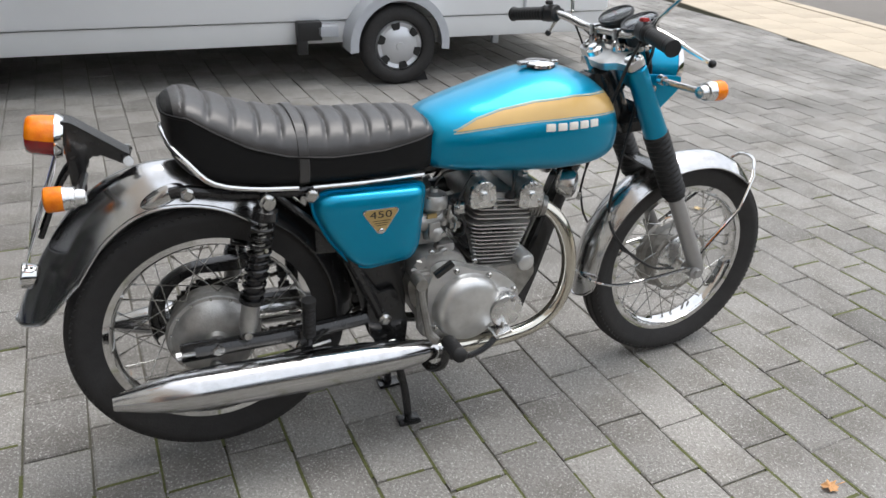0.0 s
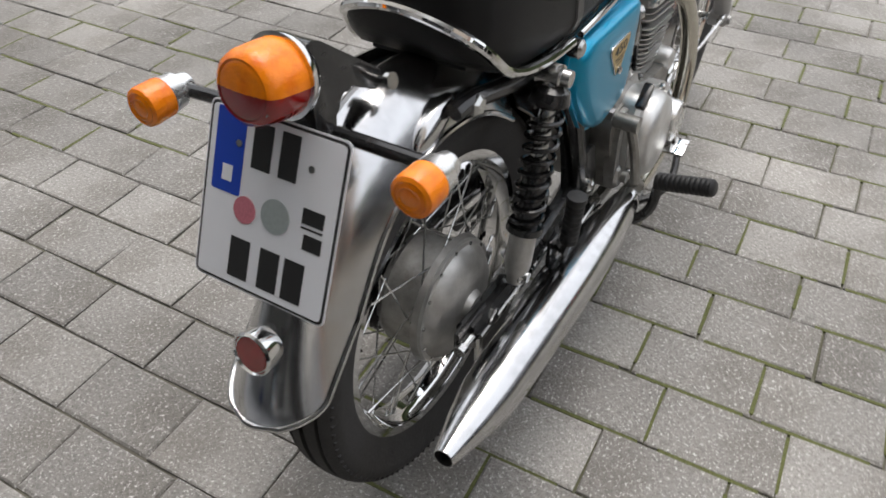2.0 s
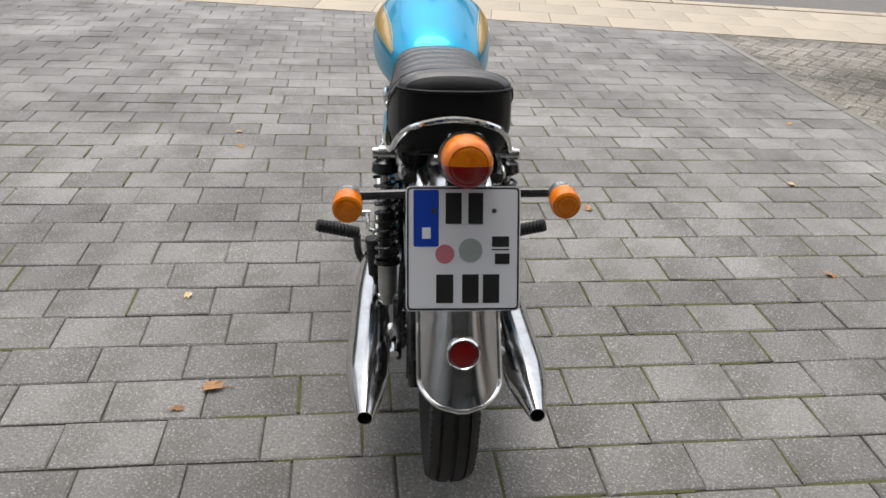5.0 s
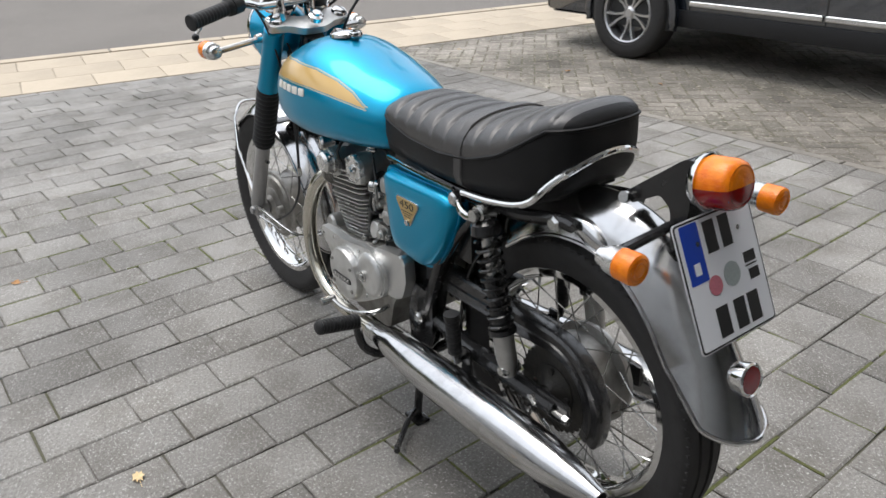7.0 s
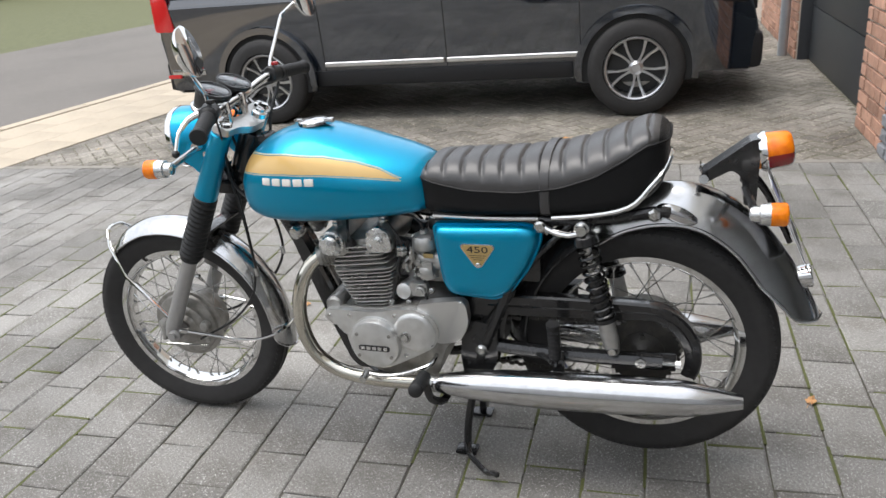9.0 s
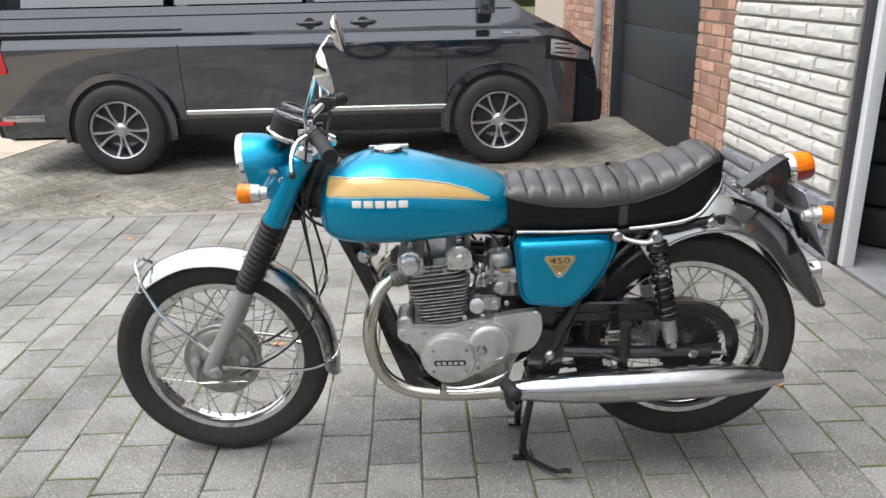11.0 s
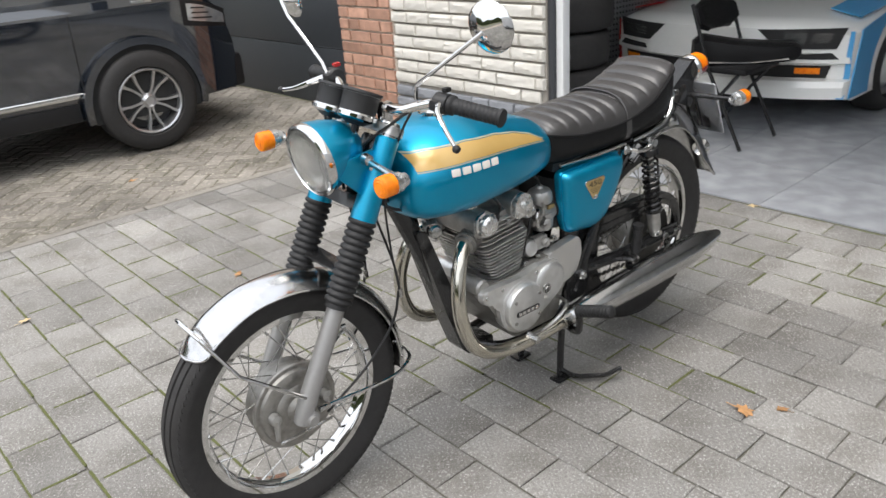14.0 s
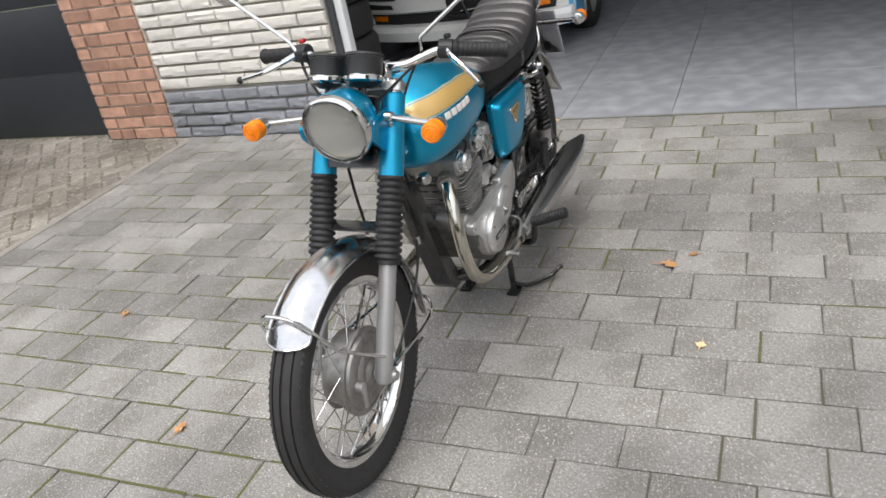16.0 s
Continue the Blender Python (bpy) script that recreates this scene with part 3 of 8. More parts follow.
# ---- wheels of the vehicles ----
def road_tyre(R, rim, w, mat=RUBBER):
    h = w / 2
    sec = [(-h * 0.80, rim - R), (-h, rim - R + 0.012), (-h * 1.04, (rim - R) * 0.5), (-h * 0.92, -0.016), (-h * 0.74, -0.003), (-h * 0.3, 0),
           (h * 0.3, 0), (h * 0.74, -0.003), (h * 0.92, -0.016), (h * 1.04, (rim - R) * 0.5), (h, rim - R + 0.012), (h * 0.80, rim - R)]
    bm = B()
    torus(bm, (0, 0, 0), (0, 1, 0), R, sec, 56)
    return mesh_of("tyre", bm, mat, 50)


tyre_stack_mesh = road_tyre(0.32, 0.20, 0.215)
for k in range(5):
    tyre = new("tyre", tyre_stack_mesh)
    tyre.matrix_basis = PLACE @ Matrix.Translation((-1.80 + 0.012 * (k % 3), -1.86 + 0.01 * (k % 2), 0.115 + 0.222 * k)) @ pose(0, 0, 0, 90, 0, 31 * k)
    tagged(tyre, "black used car tyre lying in a stack", "tyre", "stacked tyres")


# ---- van ----
def build_van():
    van = thing("van", "black passenger van with chrome side strips, parked", "van", Matrix.Translation((0.375, -4.88, 0)) @ pose(0, 0, 0, 0, 0, 2.4 + 180) @ Matrix.Diagonal((1, 1, 1, 1)))
    # van axes: x forward from the front axle, y to its left
    hw = 0.95
    prof = [(0.80, 0.26), (0.84, 0.40), (0.835, 0.56), (0.80, 0.70), (0.72, 0.86), (0.56, 0.99), (0.36, 1.08), (0.22, 1.15), (-0.10, 1.42), (-0.45, 1.72),
            (-0.62, 1.84), (-0.80, 1.90), (-1.6, 1.95), (-3.2, 1.95), (-3.72, 1.92), (-3.79, 1.84), (-3.86, 1.20), (-3.88, 0.72), (-3.86, 0.30), (-3.80, 0.26)]
    bm = B()
    rows = []

    def half(z):
        """The body's half width at a height: it draws in towards the roof."""
        return hw - max(0, 0.9 - z) * 0.075 if z < 0.965 else hw - min(z - 0.965, 0.055) * 0.52 - max(0, min(z, 1.062) - 1.02) * 0.07 - max(0, z - 1.062) * 0.27 - max(0, z - 1.8) * 0.5
    cx, cz = -1.5, 0.95
    for s, inset in ((-1, 0.10), (-1, 0.035), (-1, 0.0), (1, 0.0), (1, 0.035), (1, 0.10)):
        row = []
        for x, z in prof:
            w = half(z)
            if x > 0.3:
                w *= 1 - 0.32 * ((x - 0.3) / 0.63) ** 2.4 * 1.0
            # the edge of the side is rounded
            depth = {0.10: (0.055, 0.0), 0.035: (0.018, 0.016), 0.0: (0.0, 0.055)}[inset]
            d = Vector((x - cx, z - cz)).normalized() if x > 0.2 or x < -3.6 or z > 1.7 or z < 0.3 else Vector((0, 1 if z > cz else -1))
            row.append(Vector((x - d.x * depth[1] * (1 if inset != 0.10 else 0), s * (w - depth[0]), z - d.y * depth[1] * (1 if inset != 0.10 else 0))))
        rows.append(row)
    v = [[bm.verts.new(p) for p in r] for r in rows]
    n = len(prof)
    for a, b in zip(v, v[1:]):
        for k in range(n):
            bm.faces.new((a[k], a[(k + 1) % n], b[(k + 1) % n], b[k]))
    bm.faces.new(v[0])
    bm.faces.new(v[-1][::-1])
    part("body", bm, VAN_PAINT, van, sharp=28)
    for s in (-1, 1):
        y = s * hw
        def flank(x, z, out):
            w = half(z)
            if x > 0.3:
                w *= 1 - 0.32 * ((x - 0.3) / 0.63) ** 2.4
            return Vector((x, s * (w + out), z))
        # the pressed side with its shoulder
        bm = B()
        rows2 = []
        for z in (0.29, 0.36, 0.48, 0.62, 0.78, 0.90, 0.955, 0.972, 1.016, 1.024, 1.058, 1.066, 1.10, 1.17, 1.24):
            xf = float(np.interp(z, [0.26, 0.40, 0.56, 0.70, 0.86, 0.99, 1.08, 1.15, 1.42], [0.79, 0.83, 0.825, 0.79, 0.71, 0.55, 0.35, 0.21, -0.11])) - 0.012
            rows2.append([flank(-3.83 + (xf + 3.83) * u, z, 0.001) for u in (0, 0.2, 0.4, 0.6, 0.7, 0.8, 0.85, 0.88, 0.90, 0.915, 0.93, 0.945, 0.955, 0.965, 0.975, 0.985, 0.993, 1.0)])
        sheet(bm, rows2, 0.004)
        part("side_panel", bm, VAN_PAINT, van, sharp=12)
        # dark arches, wheels
        for wx in (0.0, -2.92):
            bm = B()
            arch = [(wx + 0.435 * math.cos(a), 0.34 + 0.435 * math.sin(a)) for a in np.linspace(radians(-12), radians(192), 25)]
            inner = [(wx + 0.385 * math.cos(a), 0.34 + 0.385 * math.sin(a)) for a in np.linspace(radians(192), radians(-12), 25)]
            prism(bm, arch + inner, 0.046, side_plane(y - s * 0.012, s), 0.022)
            part("wheel_arch", bm, VAN_PAINT, van, sharp=40)
            bm = B()
            prism(bm, [(wx + 0.388 * math.cos(a), 0.34 + 0.388 * math.sin(a)) for a in np.linspace(radians(-14), radians(194), 25)], 0.003, side_plane(y + s * 0.002, s))
            part("wheel_well", bm, HOLE, van)
            build_alloy(van, wx, y - s * 0.052, s)
        bm = B()
        box(bm, (-1.5, s * (half(0.345) + 0.006), 0.345), (2.10, 0.03, 0.12), 0.008)
        part("sill", bm, VAN_TRIM, van)
        for a, b in ((-2.42, -1.42), (-1.41, -0.385)):
            bm = B()
            box(bm, ((a + b) / 2, s * (half(0.455) + 0.010), 0.455), (b - a - 0.008, 0.024, 0.040), 0.0115, seg=4)
            part("chrome_strip", bm, CHROME, van, "bright chrome strip")
        for x0, x1 in ((-2.42, -2.412), (-1.41, -1.402), (-0.40, -0.392)):
            bm = B()
            sheet(bm, [[flank(x, z, 0.003) for z in (0.40, 0.60, 0.80, 0.90, 0.965)] for x in (x0, x1)], 0.002)
            part("door_gap", bm, HOLE, van)
        bm = B()
        box(bm, (-3.05, s * (half(1.075) - 0.002), 1.075), (1.35, 0.012, 0.018), 0.003)
        part("slide_rail", bm, HOLE, van)
        bm = B()
        box(bm, (-1.9, s * (half(1.175) - 0.001), 1.175), (4.0, 0.008, 0.01))
        part("waist_line", bm, VAN_TRIM, van)
        yh = s * half(1.10)
        for hx in (-1.02, -1.42):
            handle = B()
            tube(handle, [(hx - 0.09, yh + s * 0.004, 1.10), (hx - 0.05, yh + s * 0.04, 1.103), (hx + 0.05, yh + s * 0.04, 1.103), (hx + 0.09, yh + s * 0.004, 1.10)], 0.013, 8)
            part("door_handle", handle, VAN_PAINT, van)
            cup = B()
            lathe(cup, [(0, 0.045), (0.004, 0.043)], (hx, yh + s * 0.002, 1.095), (0, s, 0.2), 18)
            part("handle_cup", cup, HOLE, van)
        for a, b in ((-3.55, -2.5), (-2.42, -1.47), (-1.38, -0.45)):
            bm = B()
            w0, w1 = half(1.26) + 0.004, half(1.70) + 0.004
            top = 0.12 if b > -0.5 else 0.0
            rows2 = [[Vector((a, s * w0, 1.25)), Vector((b + 0.28 * (top > 0), s * w0, 1.25))], [Vector((a + 0.03, s * w1, 1.70)), Vector((b - 0.12 * (top > 0), s * w1, 1.70))]]
            sheet(bm, rows2, 0.006)
            part("side_window", bm, VAN_GLASS, van)
        # lamps and mirror
        for nm, mat, x0, x1, lo, hi, out in (("lamp_housing", VAN_TRIM, 0.36, 0.74, 0.80, 0.975, 0.004), ("headlamp", HEADLAMP, 0.40, 0.72, 0.83, 0.945, 0.008)):
            bm = B()
            rows2 = []
            for k in range(9):
                x = x0 + (x1 - x0) * k / 8
                top = hi - 0.11 * (k / 8) ** 1.5
                rows2.append([flank(x, lo - 0.06 * (k / 8) + (top - lo + 0.06 * (k / 8)) * m / 4, out) for m in range(5)])
            sheet(bm, rows2, 0.006)
            lamp = part(nm, bm, mat, van, "clear headlamp" if nm == "headlamp" else "")
        for k in range(3):
            bm = B()
            rows2 = [[flank(x, z - 0.10 * (x - 0.40), 0.0165) for z in (0.842 + 0.034 * k, 0.852 + 0.034 * k)] for x in np.linspace(0.43, 0.60 - 0.03 * k, 5)]
            sheet(bm, rows2, 0.003)
            part("lamp_strip", bm, VAN_TRIM, van)
        bm = B()
        box(bm, (-0.10, s * 1.03, 1.22), (0.12, 0.18, 0.16), 0.03)
        part("door_mirror", bm, VAN_PAINT, van)
        bm = B()
        prism(bm, rounded([(-3.70, 0.78), (-3.875, 0.78), (-3.86, 1.14), (-3.74, 1.14)], 0.03), 0.014, side_plane(s * (hw - 0.006), s), 0.004)
        part("tail_lamp", bm, RED_TAIL, van, "red tail lamp")
        bm = B()
        box(bm, (-3.66, s * (half(0.44) + 0.003), 0.44), (0.32, 0.012, 0.05), 0.004)
        part("side_marker", bm, CHROME_DULL, van)
        bm = B()
        box(bm, (0.10, s * (half(0.99) - 0.006), 0.99), (0.14, 0.02, 0.03), 0.004)
        part("side_badge", bm, CHROME_DULL, van)
        bm = B()
        box(bm, (-3.80, s * (hw - 0.03), 0.41), (0.12, 0.03, 0.03), 0.004)
        part("reflector", bm, RED_TAIL, van)
    bm = B()
    box(bm, (0.77, 0, 0.40), (0.20, 1.50, 0.26), 0.05)
    part("front_bumper", bm, VAN_TRIM, van)
    bm = B()
    box(bm, (-3.86, 0, 0.40), (0.10, 1.72, 0.24), 0.03)
    part("rear_bumper", bm, VAN_TRIM, van)
    bm = B()
    box(bm, (0.815, 0, 0.70), (0.06, 0.9, 0.10), 0.01)
    part("grille", bm, VAN_TRIM, van)
    bm = B()
    sheet(bm, [[Vector((0.16, -0.72, 1.20)), Vector((0.20, 0, 1.20)), Vector((0.16, 0.72, 1.20))], [Vector((-0.56, -0.62, 1.80)), Vector((-0.53, 0, 1.82)), Vector((-0.56, 0.62, 1.80))]], 0.008)
    part("windscreen", bm, VAN_GLASS, van)
    return van


ALLOY = {}


def build_alloy(van, wx, y, s):
    """A van wheel with five twin spokes."""
    if not ALLOY:
        ALLOY["tyre"] = road_tyre(0.345, 0.225, 0.225)
        bm = B()
        torus(bm, (0, 0, 0), (0, 1, 0), 0.215, [(-0.10, 0.012), (0.098, 0.012), (0.104, 0.004), (0.098, -0.006), (0.08, -0.012), (-0.10, -0.012)], 48)
        ALLOY["rim"] = mesh_of("rim", bm, WHEEL_SILVER, 40)
        bm = B()
        lathe(bm, [(-0.02, 0.21), (0.0, 0.20)], (0, 0, 0), (0, 1, 0), 32)
        ALLOY["barrel"] = mesh_of("barrel", bm, WHEEL_DARK, 40)
        bm = B()
        lathe(bm, [(0.02, 0.06), (0.065, 0.052), (0.078, 0.034), (0.082, 0.030), (0.082, 0.001)], (0, 0, 0), (0, 1, 0), 24)
        disc = B()
        lathe(disc, [(0.0, 0.145), (0.022, 0.145), (0.024, 0.142), (0.024, 0.085), (0.030, 0.080), (0.030, 0.001)], (0, 0, 0), (0, 1, 0), 40)
        ALLOY["brake_disc"] = mesh_of("brake_disc", disc, ALU_DARK, 30)
        ALLOY["hub"] = mesh_of("hub", bm, WHEEL_SILVER, 30)
        bm = B()
        for tw in (-1, 1):
            rows = []
            for r, w, o, yy in ((0.035, 0.0100, 0.009, 0.070), (0.08, 0.0078, 0.014, 0.066), (0.13, 0.0078, 0.025, 0.074), (0.175, 0.0095, 0.044, 0.084), (0.214, 0.0120, 0.058, 0.092)):
                rows.append([Vector((r, yy, tw * o - w)), Vector((r, yy, tw * o + w)), Vector((r, yy - 0.03, tw * o + w * 1.2)), Vector((r, yy - 0.03, tw * o - w * 1.2))])
            skin(bm, rows)
        ALLOY["spoke"] = mesh_of("spoke", bm, WHEEL_SILVER, 40)
    side = pose(0, 0, 0, 0, 0, 0 if s > 0 else 180)
    w = new("wheel")
    w.parent = van
    w.matrix_basis = Matrix.Translation((wx, y, 0.345)) @ side
    for k in ("tyre", "rim", "barrel", "brake_disc", "hub"):
        share(k, ALLOY[k], w)
    for k in range(5):
        share("spoke", ALLOY["spoke"], w, Matrix.Rotation(math.tau * k / 5 + 0.35, 4, "Y"))


build_van()


# ---- trailer ----
def build_trailer():
    tr = thing("box_trailer", "pale grey box trailer with one visible wheel", "trailer", Matrix.Translation((0, 0, 0)) @ pose(0, 0, 0, 0, 0, -1.5))
    y0 = 3.44
    bm = B()
    box(bm, (0.3, y0 + 1.05, 1.35), (5.9, 2.1, 1.88), 0.03)
    part("body", bm, TRAILER_GREY, tr)
    bm = B()
    box(bm, (0.3, y0 + 1.05, 0.335), (5.84, 2.06, 0.145), 0.012)
    part("skirt", bm, TRAILER_LOW, tr)
    for x in (2.55,):
        bm = B()
        box(bm, (x, y0 - 0.004, 1.35), (0.02, 0.012, 1.8), 0.003)
        part("panel_seam", bm, FENDER_GREY, tr)
    bm = B()
    box(bm, (2.42, y0 + 0.2, 0.22), (0.05, 0.05, 0.10), 0.006)
    part("corner_steady", bm, ZINC, tr)
    bm = B()
    box(bm, (0.98, y0 - 0.02, 0.36), (0.16, 0.10, 0.12), 0.01)
    box(bm, (0.93, y0 - 0.04, 0.27), (0.07, 0.05, 0.12), 0.01)
    part("jacking_bracket", bm, BLACK_PLASTIC, tr)
    bm = B()
    box(bm, (1.10, y0 - 0.03, 0.355), (0.14, 0.08, 0.07), 0.008)
    part("bracket", bm, FENDER_GREY, tr)
    bm = B()
    arc = np.linspace(radians(-6), radians(186), 22)
    rows = [[Vector((1.56 + r * math.cos(a), y, 0.27 + r * math.sin(a))) for a in arc] for r, y in ((0.325, y0 - 0.19), (0.345, y0 - 0.18), (0.345, y0 + 0.03), (0.30, y0 + 0.03))]
    sheet(bm, rows, 0.006)
    rows = [[Vector((1.56 + r * math.cos(a), y0 - 0.19, 0.27 + r * math.sin(a))) for a in arc] for r in (0.29, 0.345)]
    sheet(bm, rows, 0.008)
    part("mudguard", bm, FENDER_GREY, tr)
    w = new("wheel")
    w.parent = tr
    w.matrix_basis = Matrix.Translation((1.56, y0 - 0.09, 0.262)) @ pose(0, 0, 0, 0, 0, 180)
    share("tyre", road_tyre(0.262, 0.165, 0.155), w)
    bm = B()
    lathe(bm, [(-0.02, 0.165), (0.05, 0.163), (0.066, 0.15), (0.058, 0.125), (0.075, 0.09), (0.083, 0.045), (0.083, 0.028), (0.089, 0.026), (0.089, 0.001)], (0, 0, 0), (0, 1, 0), 40)
    part("hubcap", bm, HUBCAP, w, "silver plastic hubcap")
    for k in range(6):
        bm = B()
        prism(bm, rounded([(-0.022, 0), (0.022, 0), (0.034, 0.046), (-0.034, 0.046)], 0.010), 0.004,
              Matrix.Rotation(math.tau * k / 6 + 0.2, 4, "Y") @ Matrix(((1, 0, 0, 0), (0, 0, 1, 0.066), (0, 1, 0, 0.106), (0, 0, 0, 1))))
        part("hubcap_slot", bm, HOLE, w)
    bm = B()
    prism(bm, [(0, 0), (0.16, 0), (0.12, 0.12)], 0.10, Matrix.Translation((1.72, y0 - 0.03, 0)) @ Matrix.Rotation(radians(90), 4, "X"))
    ob = new("wheel_chock", mesh_of("wheel_chock", bm, BLACK_PLASTIC))
    tagged(ob, "black plastic wheel chock behind the trailer wheel", "wheel chock")
    return tr


build_trailer()


# ---- sports car in the garage ----
def build_car():
    car = thing("sports_car", "white wedge-shaped sports car with red and blue corners", "car", PLACE @ Matrix.Translation((-2.58, -1.25, 0)))
    # car axes: x towards the yard, y to its left
    hw = 0.84

    def nose(x, y):
        """The front is bowed: it falls back towards both corners."""
        return x - 0.22 * (abs(y) / hw) ** 2.5 * min(1.0, max(0.0, (x + 1.2) / 1.2))

    outline = [(-4.2, 0.25), (-4.2, 0.80), (-3.6, 0.88), (-1.3, 0.80), (-0.55, 0.725), (-0.12, 0.668), (0.02, 0.645), (0.055, 0.618), (0.062, 0.47), (0.070, 0.415), (0.045, 0.405), (0.045, 0.322),
               (0.095, 0.312), (0.115, 0.275), (0.105, 0.205), (0.0, 0.18)]
    bm = B()
    rings = []
    for y in (-0.84, -0.825, -0.79, -0.70, -0.58, -0.44, -0.28, -0.12, 0.12, 0.28, 0.44, 0.58, 0.70, 0.79, 0.825, 0.84):
        drop = 0.05 * (abs(y) / hw) ** 6
        rings.append([Vector((nose(x, y) - (0.02 if abs(y) > 0.83 and x > 0 else 0), y, z - drop * (z > 0.5))) for x, z in outline])
    skin(bm, rings)
    part("body", bm, CAR_WHITE, car, sharp=30)
    bm = B()
    skin(bm, [[Vector((x, y * w, z)) for y, z in ((-1, 0.78), (-0.86, zt), (0.86, zt), (1, 0.78))] for x, w, zt in ((-1.30, 0.74, 0.81), (-1.95, 0.70, 1.16), (-2.7, 0.68, 1.18), (-3.6, 0.72, 0.9))])
    part("cabin", bm, VAN_GLASS, car)

    def on_nose(name, corners, lift, mat, label=""):
        """A panel of four corners (y, z) lying on the bowed front."""
        bm = B()
        (a, b, c, d), rows2 = corners, []
        for i in range(7):
            u = i / 6
            lo, hi = (a[0] + (b[0] - a[0]) * u, a[1] + (b[1] - a[1]) * u), (d[0] + (c[0] - d[0]) * u, d[1] + (c[1] - d[1]) * u)
            row = []
            for j in range(4):
                y, z = lo[0] + (hi[0] - lo[0]) * j / 3, lo[1] + (hi[1] - lo[1]) * j / 3
                x = float(np.interp(z, [0.18, 0.205, 0.275, 0.312, 0.322, 0.405, 0.415, 0.47, 0.618, 0.645], [0.0, 0.105, 0.115, 0.095, 0.045, 0.045, 0.070, 0.062, 0.055, 0.02]))
                row.append(Vector((nose(x, y) + lift, y, z)))
            rows2.append(row)
        sheet(bm, rows2, 0.006)
        return part(name, bm, mat, car, label)

    on_nose("grille", ((-0.70, 0.325), (0.72, 0.325), (0.74, 0.400), (-0.72, 0.400)), 0.008, HOLE, "black lower grille")
    for s in (-1, 1):
        on_nose("lamp_recess", ((s * 0.46, 0.500), (s * 0.76, 0.500), (s * 0.80, 0.622), (s * 0.33, 0.612)), 0.006, HOLE, "black headlamp recess")
        on_nose("headlamp", ((s * 0.50, 0.530), (s * 0.60, 0.530), (s * 0.61, 0.595), (s * 0.49, 0.595)), 0.012, LAMP_GLASS, "clear headlamp")
        on_nose("headlamp", ((s * 0.63, 0.535), (s * 0.72, 0.535), (s * 0.74, 0.595), (s * 0.64, 0.595)), 0.012, LAMP_GLASS, "clear headlamp")
        on_nose("air_slot", ((s * 0.48, 0.440), (s * 0.78, 0.440), (s * 0.74, 0.478), (s * 0.50, 0.470)), 0.006, HOLE)
        on_nose("indicator", ((s * 0.56, 0.352), (s * 0.69, 0.352), (s * 0.69, 0.388), (s * 0.56, 0.388)), 0.018, AMBER, "amber indicator")
    for s, mat, nm in ((-1, RED_PAINT, "red_fender_panel"), (1, CAR_BLUE, "blue_fender_panel")):
        bm = B()
        arch = [(-0.80 + 0.37 * math.cos(radians(a)), 0.29 + 0.37 * math.sin(radians(a))) for a in range(-12, 141, 12)]
        prism(bm, [(-0.15, 0.20), (-0.24, 0.60), (-0.60, 0.665), (-1.2, 0.72), (-1.2, 0.60)] + arch[::-1] + [(-0.43, 0.20)], 0.010, side_plane(s * (hw - 0.002), s))
        part(nm, bm, mat, car)
        on_nose(nm, ((s * 0.80, 0.205), (s * 0.835, 0.205), (s * 0.835, 0.60), (s * 0.815, 0.60)), 0.005, mat)
        bm = B()
        sheet(bm, [[Vector((-0.30, s * 0.80, 0.665)), Vector((-0.62, s * 0.82, 0.700)), Vector((-1.25, s * 0.82, 0.772))],
                   [Vector((-0.34, s * 0.60, 0.702)), Vector((-0.62, s * 0.62, 0.740)), Vector((-1.25, s * 0.66, 0.802))]], 0.006)
        part(nm, bm, mat, car)
        for x in (-0.80, -3.1):
            w = new("wheel")
            w.parent = car
            w.matrix_basis = Matrix.Translation((x, s * (hw - 0.08), 0.29)) @ pose(0, 0, 0, 0, 0, 0 if s > 0 else 180)
            share("tyre", road_tyre(0.29, 0.19, 0.19), w)
            bm = B()
            lathe(bm, [(0.0, 0.19), (0.07, 0.185), (0.05, 0.15), (0.08, 0.05), (0.08, 0.002)], (0, 0, 0), (0, 1, 0), 24)
            part("rim", bm, WHEEL_SILVER, w)
    bm = B()
    torus(bm, (-0.62, 0.25, 0.742), (0.14, 0, 1), 0.10, [(0, -0.008), (0, 0.008), (0.003, 0.008), (0.003, -0.008)], 24)
    part("bonnet_graphic", bm, DARK_INK, car)
    return car


build_car()


